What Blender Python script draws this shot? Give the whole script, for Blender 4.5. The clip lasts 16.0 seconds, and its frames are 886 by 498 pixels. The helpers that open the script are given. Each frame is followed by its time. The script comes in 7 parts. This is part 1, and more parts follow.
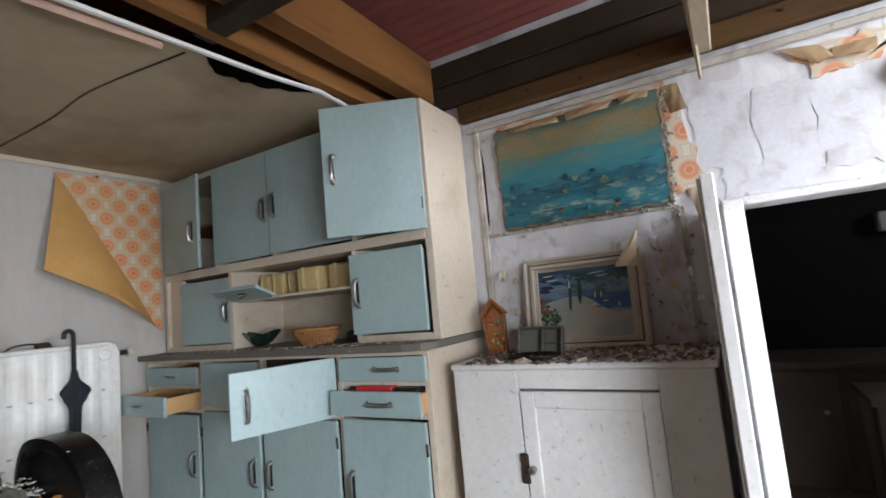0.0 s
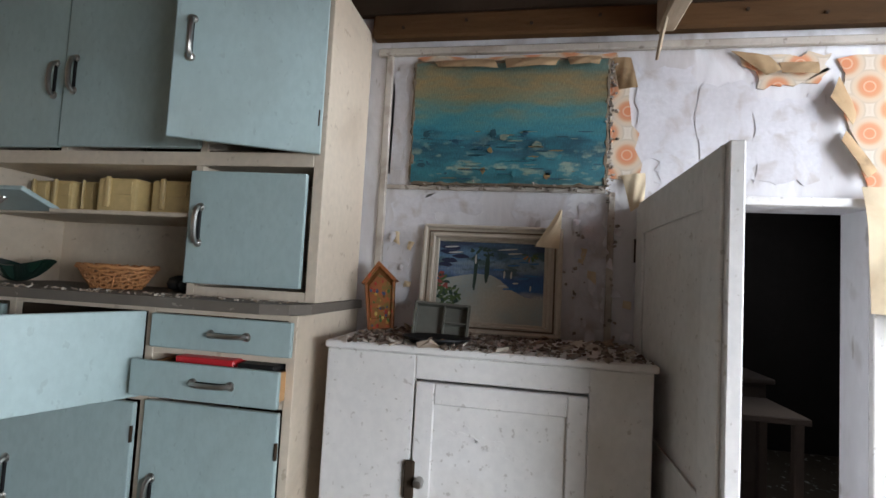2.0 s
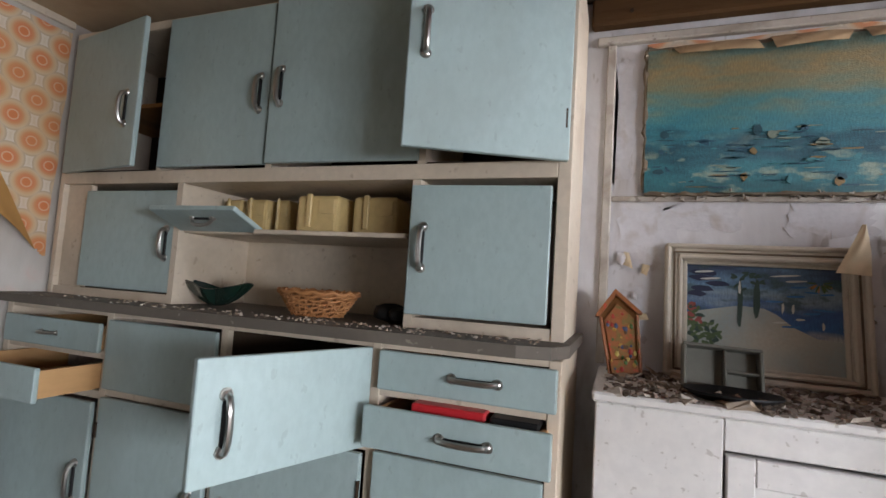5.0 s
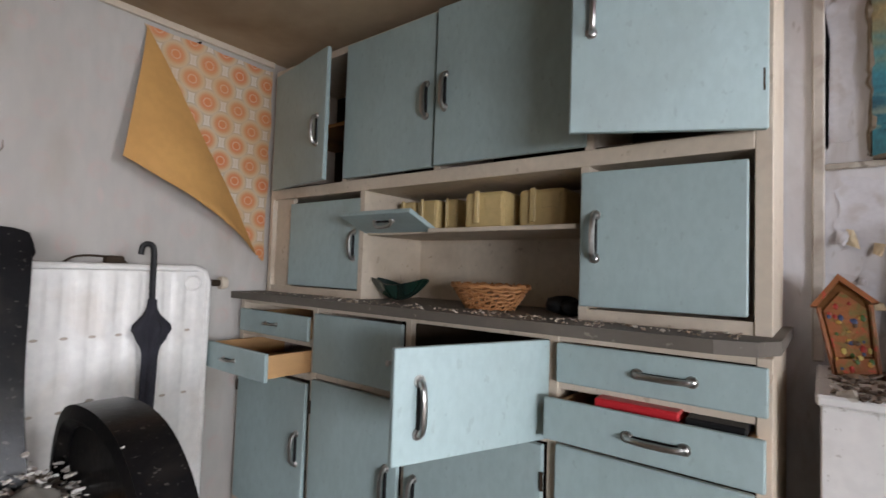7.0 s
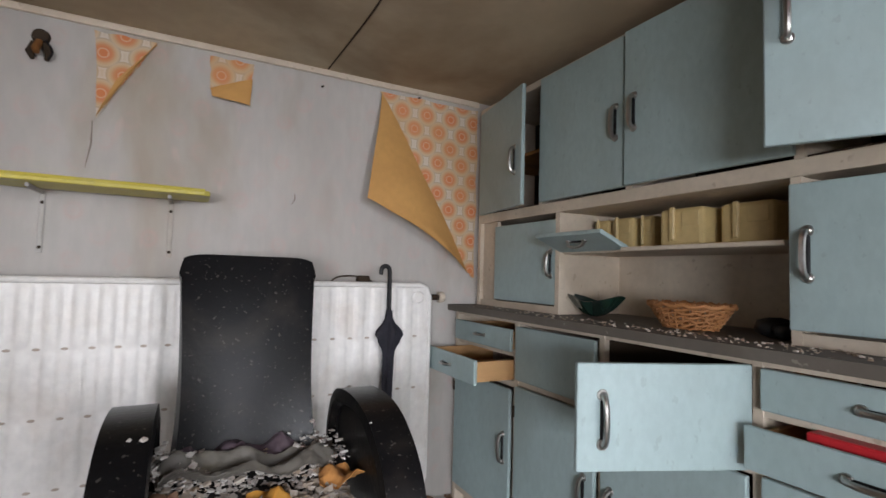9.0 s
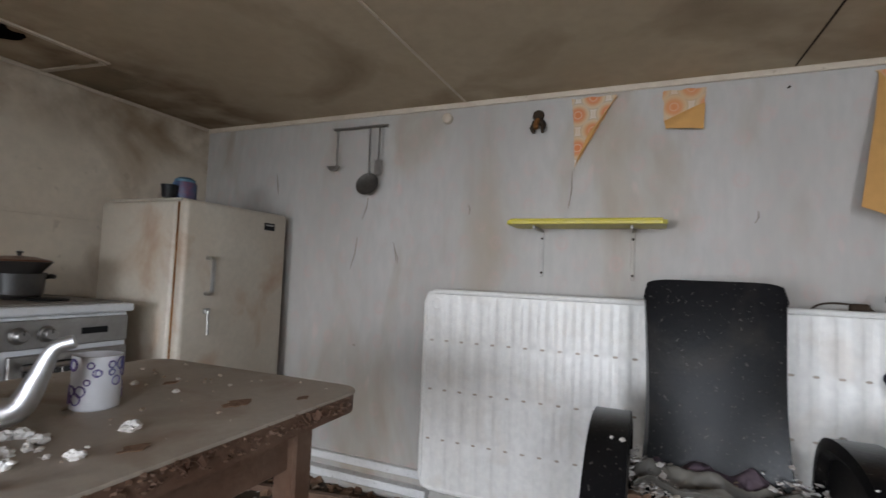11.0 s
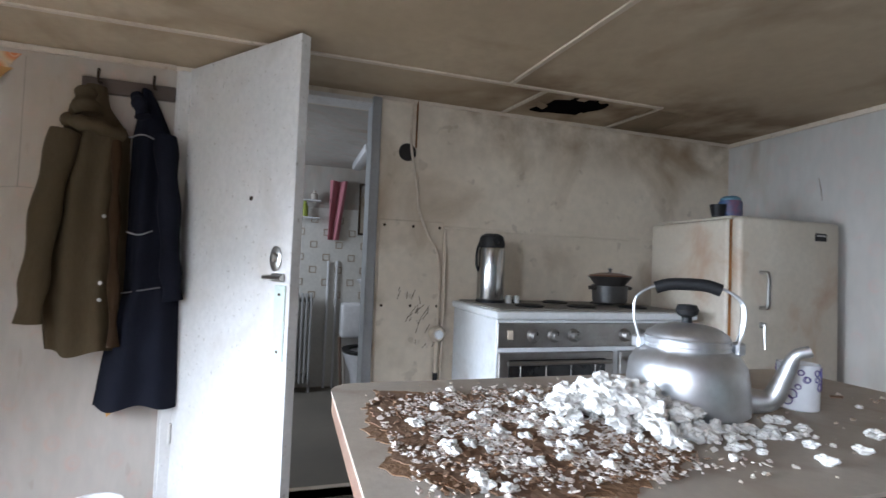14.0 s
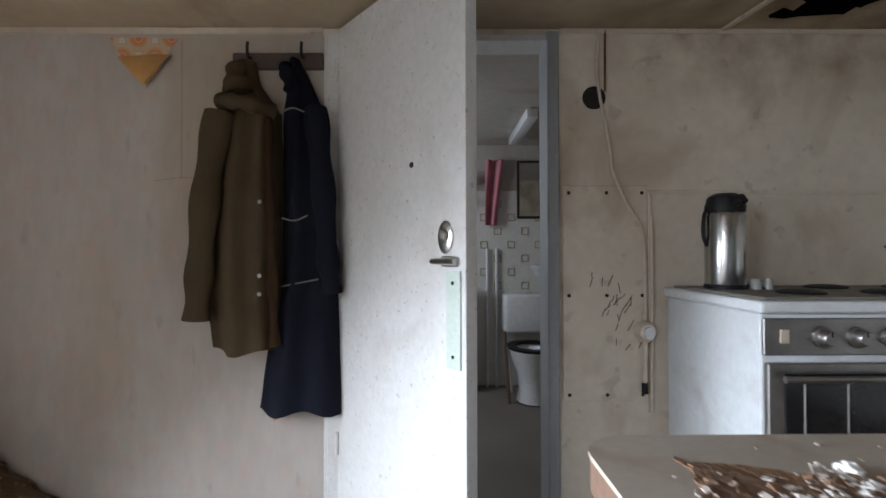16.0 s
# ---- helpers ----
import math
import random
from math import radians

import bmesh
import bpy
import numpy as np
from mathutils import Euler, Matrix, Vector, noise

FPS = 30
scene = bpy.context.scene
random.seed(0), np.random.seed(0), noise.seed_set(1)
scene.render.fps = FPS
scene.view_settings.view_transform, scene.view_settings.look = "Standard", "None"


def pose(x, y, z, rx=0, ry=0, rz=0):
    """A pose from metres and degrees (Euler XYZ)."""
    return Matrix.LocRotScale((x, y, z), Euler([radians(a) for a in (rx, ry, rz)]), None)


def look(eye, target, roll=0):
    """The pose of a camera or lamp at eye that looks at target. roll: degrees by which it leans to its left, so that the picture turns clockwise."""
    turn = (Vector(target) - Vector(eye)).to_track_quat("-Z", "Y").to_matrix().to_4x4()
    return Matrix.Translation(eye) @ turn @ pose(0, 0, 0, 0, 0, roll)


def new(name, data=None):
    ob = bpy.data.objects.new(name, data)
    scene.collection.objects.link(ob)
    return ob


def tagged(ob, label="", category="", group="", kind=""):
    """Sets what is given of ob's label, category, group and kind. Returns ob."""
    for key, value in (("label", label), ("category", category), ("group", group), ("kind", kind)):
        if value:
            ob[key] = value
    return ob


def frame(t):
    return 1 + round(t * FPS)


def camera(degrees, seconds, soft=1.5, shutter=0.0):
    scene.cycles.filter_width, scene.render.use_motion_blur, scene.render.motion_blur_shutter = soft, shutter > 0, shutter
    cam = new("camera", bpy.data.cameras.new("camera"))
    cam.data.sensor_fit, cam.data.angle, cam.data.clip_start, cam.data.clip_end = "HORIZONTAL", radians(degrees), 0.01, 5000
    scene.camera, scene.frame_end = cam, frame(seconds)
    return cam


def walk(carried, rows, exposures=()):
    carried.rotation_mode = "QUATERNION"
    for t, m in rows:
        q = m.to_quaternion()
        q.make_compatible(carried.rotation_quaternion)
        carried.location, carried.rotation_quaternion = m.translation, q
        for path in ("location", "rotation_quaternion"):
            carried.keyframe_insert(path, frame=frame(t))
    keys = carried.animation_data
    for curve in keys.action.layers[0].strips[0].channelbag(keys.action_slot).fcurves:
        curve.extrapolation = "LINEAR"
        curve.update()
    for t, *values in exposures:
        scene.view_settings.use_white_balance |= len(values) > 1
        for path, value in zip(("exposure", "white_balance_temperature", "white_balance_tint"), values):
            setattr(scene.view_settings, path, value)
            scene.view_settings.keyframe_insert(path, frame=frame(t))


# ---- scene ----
# seconds, stops, kelvin, tint
EXPOSURES = [(0.0, -0.12, 6450, 11), (1.0, -0.3, 6400, 11), (2.0, -0.3, 6450, 11), (3.5, -0.15, 6600, 13), (4.5, 0.0, 6750, 15), (7.0, -0.02, 6700, 16), (7.5, 0.1, 6700, 16), (10.5, -0.3, 6600, 14), (12.0, 0.2, 5750, 9), (13.0, 0.42, 5750, 9), (14.5, 0.25, 5900, 10), (15.0, 0.1, 6000, 10), (16.0, -0.1, 6050, 10)]
cam = camera(84.8, 16.0, shutter=0.2)
# seconds, place, turn
PATH = [
    (0, -2.058, -2.972, 1.062, 96.22, 5.38, -59.37),
    (0.5, -1.991, -2.969, 1.009, 93.37, 3.87, -67.16),
    (1, -1.898, -2.863, 0.989, 94.26, -1.33, -72.56),
    (1.5, -1.835, -2.681, 1.039, 94.84, -1.84, -79.97),
    (2, -1.750, -2.575, 1.014, 93.36, -3.10, -80.17),
    (2.5, -1.623, -2.441, 0.998, 92.29, -3.89, -84.42),
    (3, -1.554, -2.309, 1.019, 93.25, -4.30, -85.43),
    (3.5, -1.581, -2.198, 1.017, 95.17, -3.74, -88.44),
    (4, -1.593, -2.118, 1.033, 94.74, -3.19, -81.56),
    (4.5, -1.593, -2.089, 1.041, 94.95, -3.34, -75.45),
    (4.7, -1.603, -2.079, 1.039, 94.70, -3.55, -73.23),
    (6.8, -1.627, -2.029, 1.035, 92.80, -2.14, -55.56),
    (7, -1.636, -2.029, 1.036, 92.50, -1.94, -52.21),
    (7.5, -1.659, -2.047, 1.027, 90.60, -1.49, -41.08),
    (8, -1.681, -2.078, 1.026, 91.91, -1.12, -36.01),
    (8.2, -1.698, -2.091, 1.034, 92.51, -0.09, -35.54),
    (10.3, -1.667, -2.311, 1.079, 91.98, -4.60, 4.58),
    (10.5, -1.689, -2.292, 1.081, 93.00, -3.41, 10.74),
    (11, -1.709, -2.292, 1.090, 93.06, -2.36, 22.82),
    (11.5, -1.761, -2.326, 1.099, 93.66, -2.09, 34.49),
    (12, -1.817, -2.419, 1.111, 94.18, -1.21, 43.36),
    (12.5, -1.842, -2.526, 1.103, 94.10, -1.57, 52.20),
    (13, -1.834, -2.636, 1.094, 93.41, -0.59, 58.78),
    (13.5, -1.843, -2.723, 1.086, 92.00, -0.39, 65.60),
    (14, -1.866, -2.761, 1.098, 91.97, -2.23, 72.59),
    (14.5, -1.888, -2.823, 1.093, 91.70, -2.03, 81.43),
    (15, -1.899, -2.863, 1.098, 91.92, -2.34, 86.97),
    (15.5, -2.009, -2.860, 1.064, 89.47, -1.91, 88.62),
    (16, -2.387, -2.837, 1.048, 90.68, 0.12, 89.51),
]
walk(cam, [(t, pose(x, y, z, a, b, c)) for t, x, y, z, a, b, c in PATH],
     exposures=EXPOSURES)

# ---- world and lights ----
world = bpy.data.worlds.new("overcast_sky")
scene.world = world
world.use_nodes = True
wn = world.node_tree
sky = wn.nodes.new("ShaderNodeTexSky")
sky.sky_type = 'NISHITA'
sky.sun_disc = False
sky.sun_elevation = radians(38)
sky.sun_rotation = radians(150)
wn.links.new(sky.outputs[0], wn.nodes["Background"].inputs[0])
wn.nodes["Background"].inputs[1].default_value = 0.15


def lamp(name, kind, energy, colour, m):
    data = bpy.data.lights.new(name, kind)
    data.energy, data.color = energy, colour
    ob = new(name, data)
    ob.matrix_world = m
    return ob


sun = lamp("sun", 'SUN', 1.2, (1, 0.95, 0.88), look((2, -12, 9), (-1.5, -2, 0)))
sun.data.angle = radians(12)
for wx, wz, wide, high, power, open_angle, target in ((-2.75, 1.0, 1.5, 0.85, 150, 132, (-1.95, -2.6, -1.25)), (-0.75, 1.5, 0.75, 1.5, 76, 165, (-0.4, -2.6, 0.2))):
    window_light = lamp("window_daylight", 'AREA', power, (0.86, 0.93, 1.0), look((wx, -4.78, wz), target))
    window_light.data.shape, window_light.data.size, window_light.data.size_y, window_light.data.spread = 'RECTANGLE', wide, high, radians(open_angle)
# added fill lamp that lifts the store room, at an invented opening
store_fill_lamp = lamp("store_fill", 'AREA', 4.0, (0.9, 0.95, 1.0), look((1.1, -4.78, 1.5), (1.1, -3.0, 0.6)))
store_fill_lamp.data.shape, store_fill_lamp.data.size, store_fill_lamp.data.size_y = 'RECTANGLE', 0.5, 0.5
# unseen lamp added inside the washroom to brighten it; no window is built
bath_light = lamp("bathroom_fill", 'AREA', 16, (0.93, 0.97, 1.0), look((-5.6, -4.0, 1.5), (-5.8, -2.2, 0.9)))
bath_light.data.shape, bath_light.data.size, bath_light.data.size_y = 'RECTANGLE', 0.8, 0.8


# ---- materials ----
def surf(name, base, other, rough=0.7, metal=0.0, big=1.5, fine=60.0, bump=0.15, mix=0.6, stain=None, stain_scale=2.5,
         stain_amount=0.5, speck=None, speck_scale=35.0, speck_amount=0.3, stretch=(1, 1, 1), coat=0.0, gloss=0.5, island=0.0):
    """Two colours mottled at a large and a fine scale, with stains, specks and relief."""
    m = bpy.data.materials.new(name)
    m.use_nodes = True
    t = m.node_tree
    n, l = t.nodes, t.links
    bsdf = n["Principled BSDF"]
    geo = n.new("ShaderNodeNewGeometry")
    sc = n.new("ShaderNodeVectorMath")
    sc.operation = 'MULTIPLY'
    sc.inputs[1].default_value = stretch
    l.new(geo.outputs["Position"], sc.inputs[0])

    def noise_at(scale, detail, lo, hi, dist=0.0):
        x = n.new("ShaderNodeTexNoise")
        x.inputs["Scale"].default_value, x.inputs["Detail"].default_value = scale, detail
        x.inputs["Distortion"].default_value = dist
        l.new(sc.outputs[0], x.inputs["Vector"])
        r = n.new("ShaderNodeMapRange")
        r.inputs[1].default_value, r.inputs[2].default_value = lo, hi
        l.new(x.outputs[0], r.inputs[0])
        return r.outputs[0], x.outputs[0]

    def blend(fac, a, b, amount):
        k = n.new("ShaderNodeMath")
        k.operation = 'MULTIPLY'
        l.new(fac, k.inputs[0])
        k.inputs[1].default_value = amount
        x = n.new("ShaderNodeMix")
        x.data_type = 'RGBA'
        l.new(k.outputs[0], x.inputs[0])
        for sock, v in ((x.inputs[6], a), (x.inputs[7], b)):
            if isinstance(v, tuple):
                sock.default_value = (*v, 1)
            else:
                l.new(v, sock)
        return x.outputs[2]

    f1, _ = noise_at(big, 5, 0.35, 0.68)
    f2, raw = noise_at(fine, 3, 0.35, 0.65)
    col = blend(f1, base, other, mix)
    col = blend(f2, col, tuple(c * 0.75 for c in base), 0.35)
    if stain:
        f3, _ = noise_at(stain_scale, 6, 0.52, 0.72, 0.6)
        col = blend(f3, col, stain, stain_amount)
    if speck:
        f4, _ = noise_at(speck_scale, 2, 0.66, 0.72)
        col = blend(f4, col, speck, speck_amount)
    if island:
        k = n.new("ShaderNodeMapRange")
        k.inputs[3].default_value, k.inputs[4].default_value = 0.0, island
        l.new(geo.outputs["Random Per Island"], k.inputs[0])
        col = blend(k.outputs[0], col, stain or tuple(c * 0.3 for c in base), 1.0)
    bsdf.inputs["Specular IOR Level"].default_value = gloss
    l.new(col, bsdf.inputs["Base Color"])
    bsdf.inputs["Roughness"].default_value = rough
    bsdf.inputs["Metallic"].default_value = metal
    bsdf.inputs["Coat Weight"].default_value = coat
    if bump:
        b = n.new("ShaderNodeBump")
        b.inputs["Strength"].default_value, b.inputs["Distance"].default_value = bump, 0.004
        l.new(raw, b.inputs["Height"])
        l.new(b.outputs[0], bsdf.inputs["Normal"])
    return m


WALL = surf("stained_wall", (0.46, 0.44, 0.41), (0.335, 0.305, 0.27), 0.85, big=2.2, fine=25, stretch=(1, 1, 0.35), stain=(0.33, 0.27, 0.2), stain_scale=3.0, stain_amount=0.75, speck=(0.62, 0.42, 0.38), speck_scale=14, speck_amount=0.22)
WALL_C = surf("soot_stained_wall", (0.71, 0.625, 0.51), (0.56, 0.475, 0.37), 0.85, big=1.6, fine=25, stain=(0.28, 0.19, 0.105), stain_scale=1.9, stain_amount=0.75, speck=(0.3, 0.24, 0.18), speck_scale=12, speck_amount=0.35)
PLASTER = surf("bare_mouldy_plaster", (0.74, 0.74, 0.77), (0.47, 0.44, 0.45), 0.9, big=4.5, fine=30, stretch=(1, 1, 0.4), stain=(0.24, 0.18, 0.14), stain_scale=6.0, stain_amount=0.6, bump=0.5, speck=(0.2, 0.16, 0.12), speck_scale=24, speck_amount=0.5)
CEIL = surf("stained_ceiling_board", (0.48, 0.385, 0.27), (0.34, 0.26, 0.17), 0.85, big=1.0, fine=20, stain=(0.18, 0.115, 0.06), stain_scale=1.5, stain_amount=0.7)
FLOORM = surf("rotten_floor", (0.10, 0.075, 0.05), (0.05, 0.035, 0.025), 0.9, big=4, fine=50, bump=0.8, speck=(0.6, 0.58, 0.55), speck_scale=25, speck_amount=0.7)
WOOD_OLD = surf("old_brown_timber", (0.25, 0.112, 0.036), (0.11, 0.046, 0.018), 0.7, big=6, fine=70, stretch=(0.15, 1, 1), bump=0.5, mix=0.9, stain=(0.03, 0.018, 0.010), stain_scale=5, stain_amount=0.8, gloss=0.08)
WOOD_PALE = surf("pale_weathered_timber", (0.46, 0.38, 0.29), (0.26, 0.18, 0.11), 0.8, big=6, fine=60, stretch=(0.2, 1, 1), bump=0.5, stain=(0.08, 0.05, 0.03), stain_scale=9, stain_amount=0.7, gloss=0.08)
# old timber and rusty iron, and the shade inside the dresser's compartments
WOOD_DARK = surf("sooty_timber_and_shade", (0.05, 0.035, 0.024), (0.022, 0.015, 0.012), 0.9, big=3, fine=40, bump=0.4, gloss=0.08)
WOOD_RAW = surf("raw_pale_wood", (0.55, 0.32, 0.14), (0.44, 0.24, 0.1), 0.7, big=4, fine=50, stretch=(0.3, 1, 1), bump=0.2)
ROOF = surf("red_brown_roof_sheet", (0.26, 0.07, 0.06), (0.17, 0.05, 0.045), 0.8, big=2, fine=30)
# near-black that stands in for darkness on the store room walls
DARK = surf("unlit_black", (0.035, 0.03, 0.028), (0.02, 0.018, 0.016), 0.95, big=2, fine=20, gloss=0.08)
CREAM = surf("grimy_cream_paint", (0.61, 0.525, 0.42), (0.49, 0.40, 0.30), 0.6, big=2, fine=40, stain=(0.3, 0.22, 0.15), stain_scale=4, stain_amount=0.35, speck=(0.25, 0.18, 0.12), speck_scale=30, speck_amount=0.4)
BLUE = surf("pale_blue_green_paint", (0.35, 0.455, 0.455), (0.29, 0.38, 0.38), 0.45, big=1.6, fine=50, bump=0.06, mix=0.7, stain=(0.22, 0.26, 0.24), stain_scale=3, stain_amount=0.4, speck=(0.12, 0.11, 0.09), speck_scale=55, speck_amount=0.16, stretch=(1, 1, 0.6))
WHITE = surf("grimy_white_paint", (0.72, 0.71, 0.70), (0.62, 0.60, 0.57), 0.55, big=2, fine=40, stain=(0.4, 0.34, 0.27), stain_scale=3, stain_amount=0.3, speck=(0.2, 0.16, 0.12), speck_scale=60, speck_amount=0.4)
COUNTER = surf("dirty_grey_worktop", (0.14, 0.12, 0.10), (0.09, 0.075, 0.06), 0.7, big=5, fine=60, speck=(0.4, 0.36, 0.3), speck_scale=45, speck_amount=0.4)
CHROME = surf("tarnished_chrome", (0.50, 0.49, 0.47), (0.30, 0.28, 0.26), 0.28, metal=1.0, big=20, fine=80, bump=0.02)
BLACKP = surf("black_plastic", (0.009, 0.009, 0.010), (0.016, 0.016, 0.016), 0.5, big=6, fine=60, bump=0.05, gloss=0.25)


def leak(mat, low, high, colour, amount, scale):
    """A brown water stain that fades in between the corners low and high, broken by noise."""
    n, l = mat.node_tree.nodes, mat.node_tree.links
    bsdf = n["Principled BSDF"]
    src = bsdf.inputs["Base Color"].links[0].from_socket
    geo = n.new("ShaderNodeNewGeometry")
    xyz = n.new("ShaderNodeSeparateXYZ")
    l.new(geo.outputs["Position"], xyz.inputs[0])
    nz = n.new("ShaderNodeTexNoise")
    nz.inputs["Scale"].default_value, nz.inputs["Detail"].default_value = scale, 7
    l.new(geo.outputs["Position"], nz.inputs["Vector"])
    out = n.new("ShaderNodeMapRange")
    out.inputs[1].default_value, out.inputs[2].default_value, out.inputs[4].default_value = 0.38, 0.62, amount
    l.new(nz.outputs[0], out.inputs[0])
    val = out.outputs[0]
    for k in range(3):
        if low[k] is None:
            continue
        r = n.new("ShaderNodeMapRange")
        r.interpolation_type = 'SMOOTHSTEP'
        r.inputs[1].default_value, r.inputs[2].default_value = low[k], high[k]
        l.new(xyz.outputs[k], r.inputs[0])
        m = n.new("ShaderNodeMath")
        m.operation = 'MULTIPLY'
        l.new(val, m.inputs[0])
        l.new(r.outputs[0], m.inputs[1])
        val = m.outputs[0]
    mx = n.new("ShaderNodeMix")
    mx.data_type = 'RGBA'
    l.new(val, mx.inputs[0])
    l.new(src, mx.inputs[6])
    mx.inputs[7].default_value = (*colour, 1)
    l.new(mx.outputs[2], bsdf.inputs["Base Color"])


# brown water stains where the roof has leaked along the cooker wall and round the hole above it
leak(WALL_C, (None, -2.35, 1.60), (None, -1.75, 1.93), (0.18, 0.11, 0.05), 0.62, 5)
leak(CEIL, (-3.55, -2.2, None), (-4.0, -1.5, None), (0.14, 0.08, 0.035), 0.75, 4)


def faded_print(mat, colour, amount, wide, high):
    """The faded rings of an old printed paper, in staggered rows along the wall, broken where the print has worn off."""
    n, l = mat.node_tree.nodes, mat.node_tree.links
    bsdf = n["Principled BSDF"]
    src = bsdf.inputs["Base Color"].links[0].from_socket
    geo = n.new("ShaderNodeNewGeometry")
    xyz = n.new("ShaderNodeSeparateXYZ")
    l.new(geo.outputs["Position"], xyz.inputs[0])

    def op(kind, a, b):
        x = n.new("ShaderNodeMath")
        x.operation = kind
        for sock, v in zip(x.inputs, (a, b)):
            if isinstance(v, float):
                sock.default_value = v
            else:
                l.new(v, sock)
        return x.outputs[0]

    def dist(off):
        a = op('SUBTRACT', op('FRACT', op('ADD', op('DIVIDE', op('ADD', xyz.outputs[0], xyz.outputs[1]), wide), off), 0.0), 0.5)
        b = op('SUBTRACT', op('FRACT', op('ADD', op('DIVIDE', xyz.outputs[2], high), off), 0.0), 0.5)
        return op('SQRT', op('ADD', op('MULTIPLY', a, a), op('MULTIPLY', b, b)), 0.0)
    ring = n.new("ShaderNodeValToRGB")
    el = ring.color_ramp.elements
    el.new(0.5), el.new(0.5), el.new(0.5)
    for e, (p, v) in zip(el, ((0.0, 0.9), (0.08, 0.3), (0.15, 1.0), (0.22, 0.25), (0.3, 0.0))):
        e.position, e.color = p, (v, v, v, 1)
    l.new(op('MINIMUM', dist(0.0), dist(0.5)), ring.inputs[0])
    nz = n.new("ShaderNodeTexNoise")
    nz.inputs["Scale"].default_value, nz.inputs["Detail"].default_value = 9, 6
    l.new(geo.outputs["Position"], nz.inputs["Vector"])
    worn = n.new("ShaderNodeMapRange")
    worn.inputs[1].default_value, worn.inputs[2].default_value, worn.inputs[4].default_value = 0.38, 0.68, amount
    l.new(nz.outputs[0], worn.inputs[0])
    mx = n.new("ShaderNodeMix")
    mx.data_type = 'RGBA'
    l.new(op('MULTIPLY', ring.outputs[0], worn.outputs[0]), mx.inputs[0])
    l.new(src, mx.inputs[6])
    mx.inputs[7].default_value = (*colour, 1)
    l.new(mx.outputs[2], bsdf.inputs["Base Color"])


faded_print(WALL, (0.50, 0.33, 0.29), 0.42, 0.16, 0.18)
WALL_P = surf("pinkish_old_paper", (0.47, 0.425, 0.38), (0.36, 0.31, 0.26), 0.85, big=2.2, fine=25, stretch=(1, 1, 0.35), stain=(0.34, 0.25, 0.16), stain_scale=2.2, stain_amount=0.6, speck=(0.3, 0.24, 0.18), speck_scale=16, speck_amount=0.3)
faded_print(WALL_P, (0.50, 0.32, 0.25), 0.5, 0.16, 0.18)


# ---- mesh helpers ----
def box(lo, hi, bevel=0.0, bm=None, seg=1):
    bm = bm or bmesh.new()
    c = [(a + b) / 2 for a, b in zip(lo, hi)]
    s = [abs(b - a) for a, b in zip(lo, hi)]
    g = bmesh.ops.create_cube(bm, size=1, matrix=Matrix.Translation(c) @ Matrix.Diagonal((*s, 1)))
    if bevel:
        edges = list({e for v in g["verts"] for e in v.link_edges})
        bmesh.ops.bevel(bm, geom=edges, offset=bevel, segments=seg, affect='EDGES', profile=0.5)
    return bm


def lathe(profile, centre=(0, 0, 0), seg=32, bm=None, turn=None):
    """Turns (radius, height) pairs round the upright axis."""
    bm = bm or bmesh.new()
    m = Matrix.Translation(centre) @ (turn or Matrix())
    rings = []
    for r, z in profile:
        if r < 1e-5:
            rings.append([bm.verts.new(m @ Vector((0, 0, z)))])
        else:
            rings.append([bm.verts.new(m @ Vector((r * math.cos(2 * math.pi * i / seg), r * math.sin(2 * math.pi * i / seg), z))) for i in range(seg)])
    for a, b in zip(rings, rings[1:]):
        for i in range(seg):
            q = [a[i % len(a)], a[(i + 1) % len(a)], b[(i + 1) % len(b)], b[i % len(b)]]
            q = list(dict.fromkeys(q))
            if len(q) > 2:
                bm.faces.new(q)
    return bm


def tube(points, r, seg=10, bm=None, caps=True):
    """A round bar through the points; r may be one radius or one per point."""
    bm = bm or bmesh.new()
    pts = [Vector(p) for p in points]
    rs = r if isinstance(r, (list, tuple)) else [r] * len(pts)
    rings, side = [], None
    for i, p in enumerate(pts):
        d = (pts[min(i + 1, len(pts) - 1)] - pts[max(i - 1, 0)]).normalized()
        if side is None:
            side = d.orthogonal().normalized()
        side = (side - d * side.dot(d)).normalized()
        up = d.cross(side)
        rings.append([bm.verts.new(p + rs[i] * (math.cos(2 * math.pi * k / seg) * side + math.sin(2 * math.pi * k / seg) * up)) for k in range(seg)])
    for a, b in zip(rings, rings[1:]):
        for k in range(seg):
            bm.faces.new((a[k], a[(k + 1) % seg], b[(k + 1) % seg], b[k]))
    if caps:
        bm.faces.new(rings[0][::-1])
        bm.faces.new(rings[-1])
    return bm


def arc(points, steps=8):
    """A smooth line through the points."""
    p = [Vector(q) for q in points]
    p = [2 * p[0] - p[1]] + p + [2 * p[-1] - p[-2]]
    out = []
    for a, b, c, d in zip(p, p[1:], p[2:], p[3:]):
        for i in range(steps):
            t = i / steps
            out.append(0.5 * (2 * b + (c - a) * t + (2 * a - 5 * b + 4 * c - d) * t * t + (3 * b - a - 3 * c + d) * t ** 3))
    out.append(p[-2])
    return out


